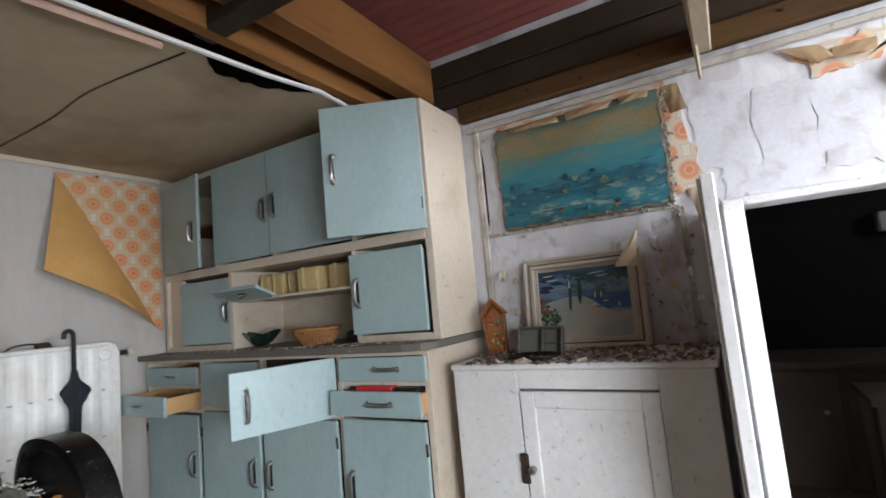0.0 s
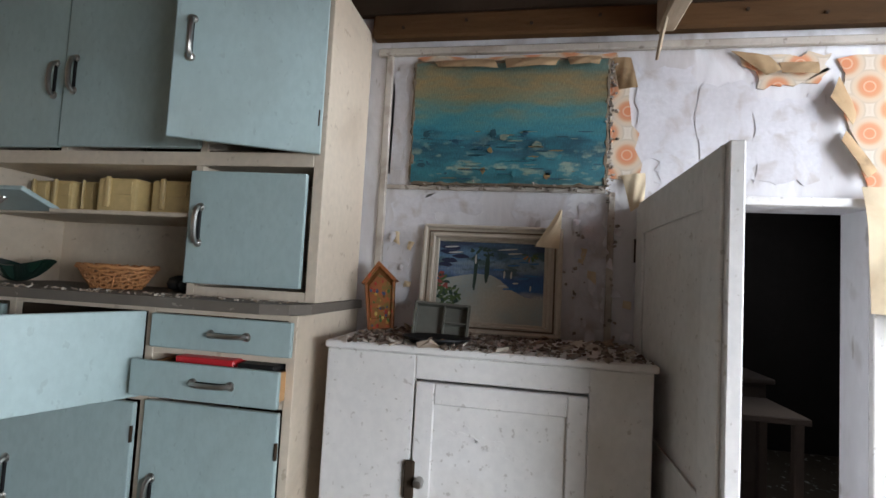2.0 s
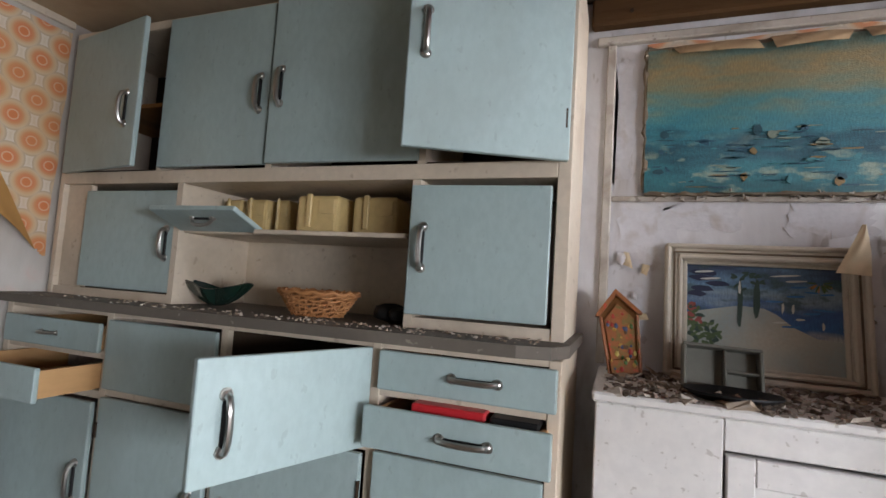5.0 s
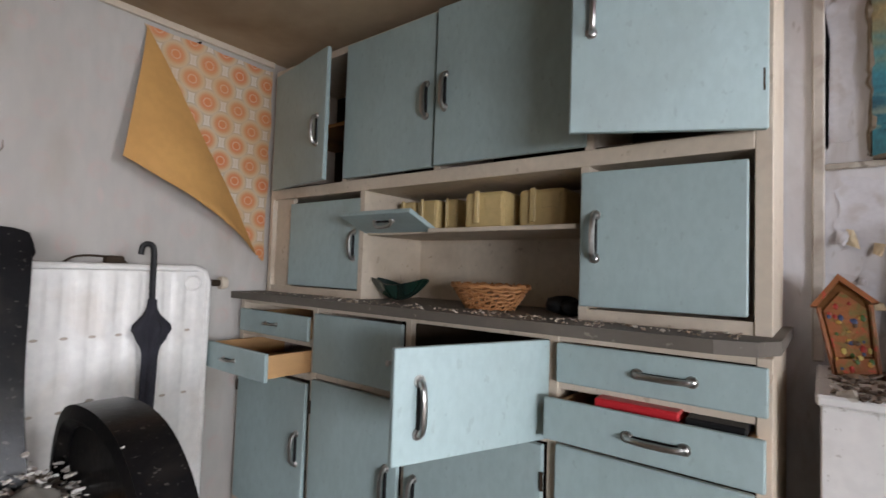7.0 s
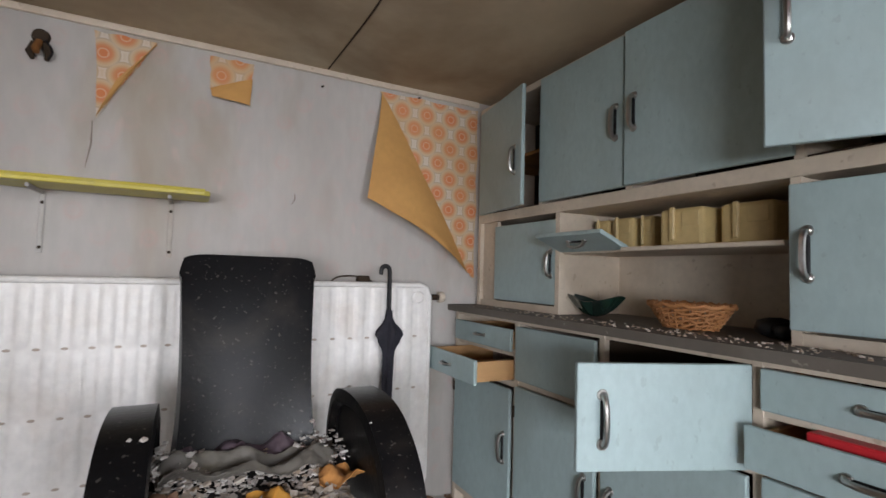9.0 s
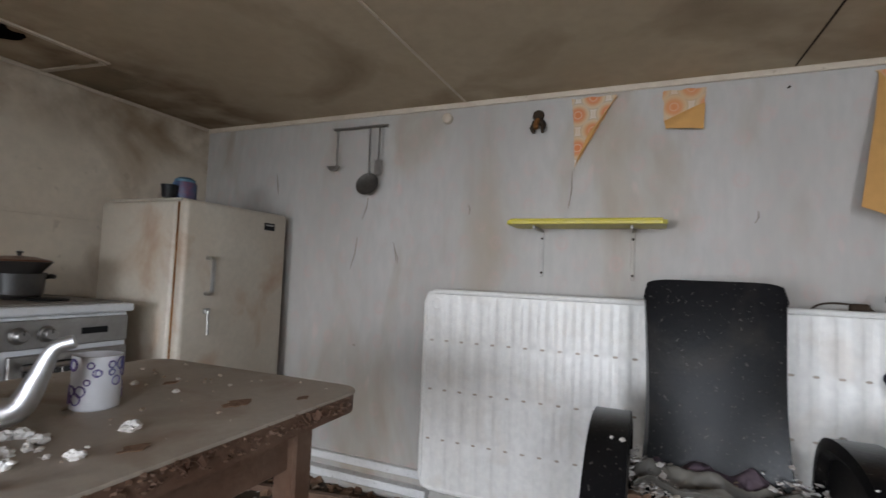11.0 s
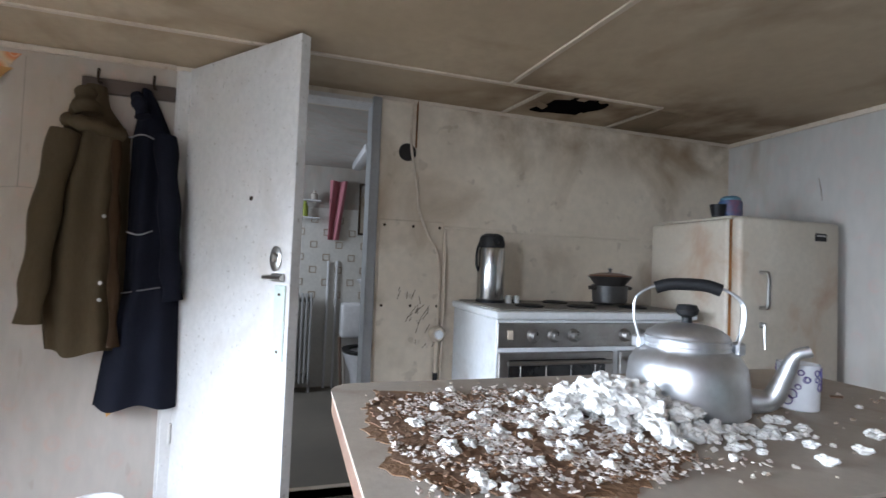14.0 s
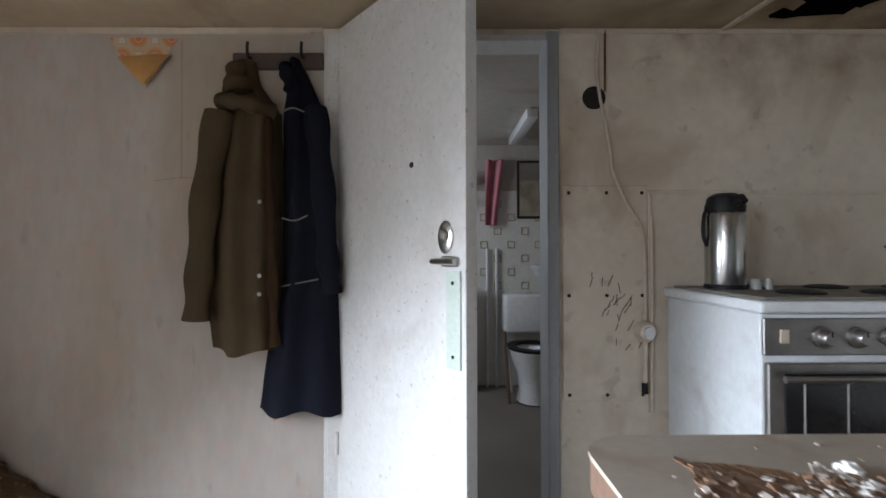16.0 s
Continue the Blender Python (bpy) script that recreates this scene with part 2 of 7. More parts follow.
def sheet(f, nu, nv, thick, bm=None):
    """A grid f(u, v) over the unit square, with a second skin at thick along the cross product of its two directions."""
    bm = bm or bmesh.new()
    p = [[Vector(f(i / nu, j / nv)) for j in range(nv + 1)] for i in range(nu + 1)]
    g = [[bm.verts.new(q) for q in r] for r in p]
    h = []
    for i in range(nu + 1):
        row = []
        for j in range(nv + 1):
            du = p[min(i + 1, nu)][j] - p[max(i - 1, 0)][j]
            dv = p[i][min(j + 1, nv)] - p[i][max(j - 1, 0)]
            row.append(bm.verts.new(p[i][j] + du.cross(dv).normalized() * thick))
        h.append(row)
    for i in range(nu):
        for j in range(nv):
            bm.faces.new((g[i][j], g[i + 1][j], g[i + 1][j + 1], g[i][j + 1]))
            bm.faces.new((h[i][j], h[i][j + 1], h[i + 1][j + 1], h[i + 1][j]))
    for i in range(nu):
        bm.faces.new((g[i][0], h[i][0], h[i + 1][0], g[i + 1][0]))
        bm.faces.new((g[i][nv], g[i + 1][nv], h[i + 1][nv], h[i][nv]))
    for j in range(nv):
        bm.faces.new((g[0][j], g[0][j + 1], h[0][j + 1], h[0][j]))
        bm.faces.new((g[nu][j], h[nu][j], h[nu][j + 1], g[nu][j + 1]))
    return bm


def slab(outline, axis, lo, hi, bm=None):
    """A flat plate: an outline of pairs in the plane across axis, from lo to hi along it."""
    bm = bm or bmesh.new()

    def at(a, b, h):
        return (h, a, b) if axis == 0 else (a, h, b) if axis == 1 else (a, b, h)
    low = [bm.verts.new(at(a, b, lo)) for a, b in outline]
    top = [bm.verts.new(at(a, b, hi)) for a, b in outline]
    bm.faces.new(low)
    bm.faces.new(top)
    k = len(outline)
    for i in range(k):
        bm.faces.new((low[i], low[(i + 1) % k], top[(i + 1) % k], top[i]))
    bmesh.ops.recalc_face_normals(bm, faces=bm.faces)
    return bm


def thing(name, base, label, category, group="", turn=0.0):
    ob = new(name)
    ob.empty_display_size = 0.05
    ob.matrix_world = pose(*base, 0, 0, turn)
    return tagged(ob, label, category, group)


def part(name, bm, material, parent=None, label="", smooth=False, local=False):
    """One mesh, in world places, under a thing or a part; local: the mesh is already in its parent's places."""
    bmesh.ops.recalc_face_normals(bm, faces=bm.faces)
    me = bpy.data.meshes.new(name)
    if parent is not None and not local:
        m = Matrix()
        p = parent
        while p is not None:
            m = p.matrix_basis @ m
            p = p.parent
        bm.transform(m.inverted())
    bm.to_mesh(me)
    bm.free()
    me.materials.append(material)
    if smooth:
        me.shade_smooth()
        me.set_sharp_from_angle(angle=radians(38))
    ob = new(name, me)
    ob.parent = parent
    return tagged(ob, label)


def setting(name, bm, material, label, category, smooth=False):
    return tagged(part(name, bm, material, None, "", smooth), label, category, "", "structure")


def stuff(name, bm, material, label, category):
    return tagged(part(name, bm, material), label, category, "", "stuff")


def chips(count, place, size, seed, flat=0.4):
    """Many small broken pieces, each at place(rnd)."""
    rnd = random.Random(seed)
    verts, faces = [], []
    base = [(-1, -1, -1), (1, -1, -1), (1, 1, -1), (-1, 1, -1), (-1, -1, 1), (1, -1, 1), (1, 1, 1), (-1, 1, 1)]
    quads = [(0, 3, 2, 1), (4, 5, 6, 7), (0, 1, 5, 4), (1, 2, 6, 5), (2, 3, 7, 6), (3, 0, 4, 7)]
    for _ in range(count):
        p, s = Vector(place(rnd)), size * rnd.uniform(0.35, 1.0) ** 1.5
        rot = Euler((rnd.uniform(-0.5, 0.5), rnd.uniform(-0.5, 0.5), rnd.uniform(0, 6.3))).to_matrix()
        o = len(verts)
        for b in base:
            q = rot @ Vector((b[0] * rnd.uniform(0.45, 1) * s, b[1] * rnd.uniform(0.45, 1) * s, b[2] * rnd.uniform(0.5, 1) * s * flat))
            verts.append(p + q + Vector((0, 0, s * flat * 0.7)))
        faces += [tuple(o + i for i in f) for f in quads]
    me = bpy.data.meshes.new("chips")
    me.from_pydata([tuple(v) for v in verts], [], faces)
    bm = bmesh.new()
    bm.from_mesh(me)
    bpy.data.meshes.remove(me)
    return bm



# ---- the room ----
FZ, H = -0.08, 1.98
XC, YD = -4.378, -4.76


def wall_with_hole(name, axis, at0, at1, a0, a1, z0, z1, holes, material, label):
    """An upright wall across axis; holes are (a0, a1, z0, z1)."""
    bm = bmesh.new()
    cuts = sorted({a0, a1, *(h[0] for h in holes), *(h[1] for h in holes)})
    for p, q in zip(cuts, cuts[1:]):
        mid, spans = (p + q) / 2, [(z0, z1)]
        for h in holes:
            if h[0] < mid < h[1]:
                spans = [s for lo, hi in spans for s in ((lo, min(hi, h[2])), (max(lo, h[3]), hi)) if s[1] - s[0] > 1e-4]
        for lo, hi in spans:
            box((at0, p, lo) if axis == 0 else (p, at0, lo), (at1, q, hi) if axis == 0 else (q, at1, hi), 0, bm)
    bmesh.ops.remove_doubles(bm, verts=bm.verts, dist=1e-4)
    return setting(name, bm, material, label, "wall")


wall_with_hole("wall_north", 1, 0.0, 0.14, XC - 0.14, 0.14, FZ - 0.1, 2.6, [], WALL, "grey-white papered wall with damp streaks and faded pink pattern")
wall_with_hole("wall_east", 0, 0.0, 0.14, YD - 0.14, 0.0, FZ - 0.1, 2.6, [(-3.64, -3.05, FZ, 1.305)], PLASTER, "bare mouldy plaster wall with torn wallpaper")
wall_with_hole("wall_west", 0, XC - 0.14, XC, YD - 0.14, 0.0, FZ - 0.1, 2.6, [(-3.206, -2.391, FZ, 1.93)], WALL_C, "yellowed soot-stained kitchen wall above the cooker")
wall_with_hole("wall_south", 1, YD - 0.14, YD, XC, 0.0, FZ - 0.1, 2.6, [(-3.52, -1.98, 0.55, 1.45), (-1.15, -0.35, 0.72, 2.28)], WALL_C, "yellowed plaster wall with a window")
setting("wallpaper_west", box((XC, YD, FZ), (XC + 0.0012, -3.306, 1.955)), WALL_P, "old greyish paper with a faded pink print behind the coats", "wallpaper")
setting("floor", box((XC - 0.1, YD, FZ - 0.1), (0.0, 0.0, FZ)), FLOORM, "rotten dark floor covered with debris", "floor")
bm = bmesh.new()
slab([(XC, -0.0), (-0.02, -0.0), (-0.02, -1.56), (-0.6, -1.6), (-1.1, -1.53), (-1.8, -1.47), (-2.0, -1.5), (-2.0, YD), (XC, YD)], 2, H, H + 0.012, bm)
setting("ceiling", bm, CEIL, "brown-stained sagging ceiling boards with a missing part", "ceiling")
bm = sheet(lambda u, v: Vector((-2.6 + 2.75 * u, YD + 4.8 * v, 2.27 + 0.10 * (1 - u) + 0.012 * math.sin(u * 2.75 / 0.076 * 2 * math.pi))), 220, 2, 0.006)
setting("roof", bm, ROOF, "red-brown corrugated roof sheet seen from below", "roof")
setting("roof_cover", box((XC - 2.8, YD - 0.2, 2.6), (2.6, 0.2, 2.66)), DARK, "dark roof above the room", "roof")
setting("ground", box((-400, -400, -0.6), (400, 400, -0.3)), surf("grass_ground", (0.08, 0.1, 0.04), (0.05, 0.07, 0.03), 0.95), "grassy ground outside", "ground")
# dark room behind the low doorway; its darkness is put into the black walls
setting("wall_store_back", box((2.2, -4.9, -0.3), (2.3, -1.5, 2.6)), DARK, "store room wall coloured black for the room's darkness", "wall")
setting("wall_store_side", box((0.14, -1.6, -0.3), (2.2, -1.5, 2.6)), DARK, "store room side wall coloured black for the room's darkness", "wall")
# end wall with an added, unseen opening for the fill lamp
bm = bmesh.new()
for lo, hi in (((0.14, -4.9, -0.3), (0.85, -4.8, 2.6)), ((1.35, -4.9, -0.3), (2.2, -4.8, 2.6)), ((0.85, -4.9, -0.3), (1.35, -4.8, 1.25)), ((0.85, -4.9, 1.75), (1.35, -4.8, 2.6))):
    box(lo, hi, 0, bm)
setting("wall_store_end", bm, DARK, "store room end wall coloured black for the room's darkness", "wall")
setting("floor_store", box((0.0, -4.9, -0.3), (2.2, -1.5, FZ - 0.02)), FLOORM, "dirty floor of the dark store room", "floor")
# washroom
setting("wall_bath_back", box((-6.7, -4.6, -0.3), (-6.6, -1.4, 2.6)), WALL, "pale washroom wall", "wall")
setting("wall_bath_side", box((-6.6, -1.5, -0.3), (XC - 0.14, -1.4, 2.6)), WALL, "pale washroom side wall", "wall")
setting("wall_bath_end", box((-6.6, -4.6, -0.3), (XC - 0.14, -4.5, 2.6)), WALL, "pale washroom end wall", "wall")
setting("floor_bath", box((-6.6, -4.6, -0.3), (XC - 0.1, -1.4, FZ - 0.01)), surf("dirty_bath_floor", (0.2, 0.18, 0.15), (0.1, 0.09, 0.08), 0.8), "dirty grey washroom floor", "floor")
setting("ceiling_bath", box((-6.6, -4.5, 2.0), (XC - 0.14, -1.5, 2.05)), WALL, "grey-white washroom ceiling", "ceiling")

# ---- kitchen dresser ----
BASE_X, TOWER_X = -0.49, -0.37


def bow_handle(parent, a, b, out, r=0.0075, label="tarnished chrome bow handle"):
    """A chrome bow between two feet a and b, standing out along out."""
    a, b, out = Vector(a), Vector(b), Vector(out).normalized()
    bm = tube(arc([a, a + out * 0.016 + (b - a) * 0.06, a + out * 0.024 + (b - a) * 0.3, a + out * 0.024 + (b - a) * 0.7, a + out * 0.016 + (b - a) * 0.94, b], 5),
              [r * (1.5 if i in (0, 1, 24, 25) else 1.0) for i in range(26)], 8)
    for p in (a, b):
        lathe([(0, 0), (r * 1.9, 0), (r * 1.7, 0.004), (0, 0.005)], p, 12, bm, out.to_track_quat('Z', 'Y').to_matrix().to_4x4())
    h = part("handle", bm, CHROME, parent, label, True)
    p, q, o = Vector(a), Vector(b), Vector(out).normalized()
    # black bar painting the shadow between the bow and the door
    part("handle_shadow", tube([p + (q - p) * 0.08 + o * 0.001, q + (p - q) * 0.08 + o * 0.001], r * 0.8, 6), BLACKP, parent)
    return h


def panel(name, parent, lo, hi, material=None, bevel=0.004):
    return part(name, box(lo, hi, bevel, None, 2), material or BLUE, parent)


def swung(name, parent, hinge, width, z0, z1, angle, thick=0.018, into=1, material=None):
    """A door hinged on an upright line, opened by angle from the cabinet's front; into: which way it runs from the hinge along y."""
    m = pose(hinge[0], hinge[1], 0, 0, 0, angle)
    bm = box((-thick, 0, z0), (0, into * width, z1), 0.004, None, 2)
    bm.transform(m)
    return part(name, bm, material or BLUE, parent), m


dresser = thing("kitchen_dresser", (-0.25, -0.98, FZ), "pale blue-green and cream painted kitchen dresser, doors and drawers half open", "dresser")
for y0, y1 in ((-0.03, -0.06), (-0.532, -0.562), (-1.0, -1.025), (-1.488, -1.515), (-1.93, -1.958)):
    part("upright", box((BASE_X, y0, FZ), (-0.01, y1, 0.885), 0.002), CREAM, dresser, "grimy cream painted upright")
for z0, z1 in ((0.87, 0.885), (0.02, 0.05)):
    part("rail", box((BASE_X + 0.002, -0.060, z0), (-0.012, -1.930, z1)), CREAM, dresser)
for y0, y1, z in ((-0.06, -0.532, 0.745), (-0.06, -0.532, 0.62), (-0.562, -1.0, 0.635), (-1.025, -1.488, 0.625), (-1.515, -1.93, 0.765), (-1.515, -1.93, 0.64)):
    part("rail", box((BASE_X + 0.003, y0, z - 0.012), (-0.032, y1, z + 0.012)), CREAM, dresser)
# dark back boards put the shade of the cupboard inside into the colour
part("back_board", box((-0.030, -0.06, FZ), (-0.012, -1.93, 0.87)), WOOD_DARK, dresser, "back board darkened for the shade inside")
part("plinth", box((BASE_X + 0.05, -0.06, FZ), (BASE_X + 0.065, -1.93, 0.02)), CREAM, dresser)
bm = slab([(-0.01, -0.005), (-0.525, -0.005), (-0.53, -1.0), (-0.525, -1.86), (-0.50, -1.935), (-0.43, -1.968), (-0.01, -1.972)], 2, 0.886, 0.915)
part("worktop", bm, COUNTER, dresser, "dark grey worktop with a rounded end")
for y0, y1 in ((-0.03, -0.055), (-1.915, -1.95)):
    part("side_panel", box((TOWER_X, y0, 0.915), (-0.01, y1, 1.93), 0.002), CREAM, dresser, "grimy cream painted side")
for z0, z1 in ((1.33, 1.375), (1.90, 1.93)):
    part("rail", box((TOWER_X - 0.001, -0.055, z0), (-0.030, -1.915, z1), 0.002), CREAM, dresser, "cream painted rail")
for y, z0, z1 in ((-0.645, 0.915, 1.33), (-1.525, 0.915, 1.33), (-0.533, 1.375, 1.90), (-1.005, 1.375, 1.90), (-1.535, 1.375, 1.90)):
    part("divider", box((TOWER_X + 0.002, y - 0.012, z0), (-0.030, y + 0.012, z1)), CREAM, dresser)
part("back_board", box((-0.030, -0.055, 0.915), (-0.012, -1.915, 1.35)), CREAM, dresser)
part("back_board", box((-0.030, -0.055, 1.376), (-0.012, -1.915, 1.90)), WOOD_DARK, dresser, "back board darkened for the shade inside")
# thin dark linings paint the shade into the compartments that stand open
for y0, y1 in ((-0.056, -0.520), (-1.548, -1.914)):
    part("compartment_floor", box((TOWER_X + 0.012, y0, 1.376), (-0.032, y1, 1.382)), WOOD_DARK, dresser, "compartment floor darkened for the shade inside")
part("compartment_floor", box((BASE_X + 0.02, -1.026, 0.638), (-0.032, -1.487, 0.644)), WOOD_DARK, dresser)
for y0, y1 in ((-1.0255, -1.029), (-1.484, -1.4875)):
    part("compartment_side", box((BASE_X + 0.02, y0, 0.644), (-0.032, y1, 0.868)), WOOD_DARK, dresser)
part("stile", box((TOWER_X + 0.02, -0.055, 0.945), (TOWER_X + 0.04, -0.18, 1.33)), CREAM, dresser)
part("sill", box((TOWER_X + 0.004, -0.055, 0.915), (-0.1, -0.633, 0.945)), CREAM, dresser)
part("sill", box((TOWER_X + 0.004, -1.537, 0.915), (-0.1, -1.915, 0.945)), CREAM, dresser)
part("inner_shelf", box((TOWER_X + 0.03, -0.055, 1.62), (-0.03, -0.52, 1.635)), WOOD_OLD, dresser)
part("inner_shelf", box((TOWER_X + 0.03, -1.547, 1.62), (-0.03, -1.915, 1.635)), WOOD_OLD, dresser)
# hutch doors
d, m = swung("door", dresser, (TOWER_X, -0.062), 0.466, 1.37, 1.895, -9.5, into=-1)
bow_handle(d, m @ Vector((-0.018, -0.40, 1.52)), m @ Vector((-0.018, -0.40, 1.63)), (m.to_3x3() @ Vector((-1, 0, 0))))
d = panel("door", dresser, (TOWER_X - 0.020, -0.545, 1.382), (TOWER_X - 0.002, -1.0, 1.915))
bow_handle(d, (TOWER_X - 0.02, -0.965, 1.56), (TOWER_X - 0.02, -0.965, 1.67), (-1, 0, 0))
d, m = swung("door", dresser, (TOWER_X - 0.002, -1.53), 0.515, 1.382, 1.915, 1.5)
bow_handle(d, m @ Vector((-0.018, 0.475, 1.57)), m @ Vector((-0.018, 0.475, 1.68)), (-1, 0, 0))
d, m = swung("door", dresser, (TOWER_X - 0.006, -1.936), 0.42, 1.366, 1.925, 26)
bow_handle(d, m @ Vector((-0.018, 0.375, 1.60)), m @ Vector((-0.018, 0.375, 1.71)), (m.to_3x3() @ Vector((-1, 0, 0))))
part("hinge", tube([(TOWER_X - 0.022, -1.932, 1.45), (TOWER_X - 0.022, -1.932, 1.50)], 0.006, 8), WOOD_DARK, d, "rusty hinge")
d = panel("door", dresser, (TOWER_X + 0.004, -0.18, 0.95), (TOWER_X + 0.020, -0.632, 1.305))
bow_handle(d, (TOWER_X + 0.004, -0.60, 1.07), (TOWER_X + 0.004, -0.60, 1.17), (-1, 0, 0))
d, m = swung("door", dresser, (TOWER_X - 0.004, -1.905), 0.375, 0.955, 1.305, 3.5)
bow_handle(d, m @ Vector((-0.018, 0.335, 1.08)), m @ Vector((-0.018, 0.335, 1.19)), (-1, 0, 0))
# drop flap, shelf and storage bins
bm = box((-0.14, -0.66, -0.008), (0, -1.0, 0.008), 0.003, None, 2)
bm.transform(pose(TOWER_X + 0.01, 0, 1.172, 0, 22, 0))
f = part("drop_flap", bm, BLUE, dresser, "pale blue flap hanging open")
fm = pose(TOWER_X + 0.01, 0, 1.172, 0, 22, 0)
bow_handle(f, fm @ Vector((-0.09, -0.80, -0.008)), fm @ Vector((-0.09, -0.88, -0.008)), fm.to_3x3() @ Vector((0, 0, -1)), 0.006)
part("shelf", box((TOWER_X - 0.02, -0.99, 1.160), (-0.03, -1.512, 1.174), 0.003), CREAM, dresser, "narrow cream shelf with a pale edge")
part("shelf", box((TOWER_X + 0.02, -0.657, 1.160), (-0.03, -0.99, 1.174), 0.003), CREAM, dresser)
BIN = surf("yellowed_plastic", (0.62, 0.47, 0.22), (0.52, 0.38, 0.17), 0.45, big=5, fine=40, bump=0.05, stain=(0.3, 0.2, 0.1), stain_scale=8, stain_amount=0.3)
for y, w, x in ((-0.74, 0.085, -0.22), (-0.85, 0.10, -0.23), (-0.955, 0.06, -0.22), (-1.155, 0.155, -0.30), (-1.345, 0.155, -0.27)):
    sb = thing("storage_bin", (x + 0.1, y, 1.175), "yellowed cream plastic storage bin pushed into the dresser shelf", "storage bin", "storage bins in the dresser")
    bm = box((x, y - w / 2, 1.175), (x + 0.2, y + w / 2, 1.300), 0.012, None, 2)
    part("body", bm, BIN, sb)
    part("grip", box((x - 0.012, y + w * 0.10, 1.195), (x, y + w * 0.22, 1.303), 0.003), BIN, sb)
    part("label_holder", box((x - 0.004, y - w * 0.42, 1.24), (x, y - w * 0.05, 1.285), 0.001), BIN, sb)
# drawers and base doors
for y0, y1, z0, z1, out in ((-0.062, -0.53, 0.752, 0.845, 0.0), (-1.517, -1.952, 0.772, 0.868, 0.0), (-0.062, -0.53, 0.628, 0.728, 0.17), (-1.512, -1.952, 0.648, 0.745, 0.055)):
    x = BASE_X - 0.004 - out
    dr = part("drawer", box((x - 0.016, y0, z0), (x, y1, z1), 0.004, None, 2), BLUE, dresser)
    zc, yc = (z0 + z1) / 2, (y0 + y1) / 2 - (0.03 if y0 < -1 else 0)
    L = 0.055 if y0 < -1 else 0.035
    bow_handle(dr, (x - 0.016, yc + L, zc), (x - 0.016, yc - L, zc), (-1, 0, 0), 0.007 if y0 < -1 else 0.005)
    bm = bmesh.new()
    for ys in (y0 - 0.02, y1 + 0.03):
        box((x, ys - 0.012, z0 + 0.008), (x + 0.36, ys, z1 - 0.012), 0, bm)
    box((x, y0 - 0.02, z0 + 0.008), (x + 0.36, y1 + 0.02, z0 + 0.014), 0, bm)
    part("drawer_box", bm, WOOD_RAW, dr, "raw pale wood drawer sides")
red = thing("cutlery_box", (-0.42, -1.73, 0.73), "red and black cutlery tray lying in the open drawer", "tray")
part("tray", box((-0.53, -1.62, 0.735), (-0.35, -1.80, 0.757), 0.004), surf("red_plastic", (0.55, 0.02, 0.03), (0.4, 0.02, 0.02), 0.4, bump=0.05), red)
part("insert", box((-0.53, -1.81, 0.735), (-0.35, -1.92, 0.752), 0.004), BLACKP, red)
for y0, y1, z0, z1, hy in ((-0.068, -0.53, 0.06, 0.600, -0.49), (-0.565, -1.0, 0.06, 0.622, -0.955), (-1.028, -1.485, 0.06, 0.610, -1.07), (-1.518, -1.93, 0.06, 0.622, -1.56)):
    d = panel("door", dresser, (BASE_X - 0.020, y0, z0), (BASE_X - 0.003, y1, z1))
    bow_handle(d, (BASE_X - 0.02, hy, 0.30), (BASE_X - 0.02, hy, 0.41), (-1, 0, 0))
    part("hinge", tube([(BASE_X - 0.021, (y1 if hy > (y0 + y1) / 2 else y0), 0.50), (BASE_X - 0.021, (y1 if hy > (y0 + y1) / 2 else y0), 0.545)], 0.005, 6), WOOD_DARK, d, "rusty hinge")
d = panel("door", dresser, (BASE_X - 0.020, -0.565, 0.648), (BASE_X - 0.003, -1.0, 0.862))
part("knob", lathe([(0, 0), (0.009, 0.002), (0.006, 0.012), (0.01, 0.02), (0, 0.024)], (BASE_X - 0.02, -0.965, 0.74), 12, None, pose(0, 0, 0, 0, -90, 0)), CHROME, d, "small chrome knob", True)
d, m = swung("door", dresser, (BASE_X - 0.008, -1.482), 0.425, 0.628, 0.872, 68)
bow_handle(d, m @ Vector((-0.018, 0.365, 0.69)), m @ Vector((-0.018, 0.365, 0.80)), m.to_3x3() @ Vector((-1, 0, 0)))

# things on the dresser's worktop
GLASSG = surf("dark_green_glazed_ceramic", (0.01, 0.03, 0.02), (0.015, 0.015, 0.03), 0.15, big=8, fine=40, bump=0.05)


def leaf_bowl(u, v):
    a, r = u * 2 * math.pi, v
    R = 0.06 + 0.055 * (0.5 + 0.5 * math.cos(2 * a)) + 0.012 * math.cos(5 * a)
    return Vector((-0.30 + 0.62 * R * r * math.sin(a), -0.785 + 1.25 * R * r * math.cos(a), 0.918 + 0.075 * r ** 2 * (0.75 + 0.35 * (0.5 + 0.5 * math.cos(2 * a)))))


tagged(part("leaf_bowl", sheet(leaf_bowl, 48, 8, 0.005), GLASSG, None, "", True), "dark green glazed leaf-shaped bowl on the dresser worktop", "bowl")
basket = thing("basket", (-0.28, -1.175, 0.915), "orange-brown woven wicker basket on the dresser worktop", "basket")
WICKER = surf("orange_wicker", (0.45, 0.2, 0.07), (0.32, 0.13, 0.05), 0.7, big=15, fine=80)
cx, cy = -0.28, -1.175
for k in range(7):
    t = k / 6
    rr = 0.085 + 0.05 * t
    pts = [(cx + 0.72 * rr * math.cos(i / 40 * 2 * math.pi), cy + rr * math.sin(i / 40 * 2 * math.pi), 0.921 + 0.068 * t + 0.004 * math.sin(i * 2.1 + k * 2)) for i in range(41)]
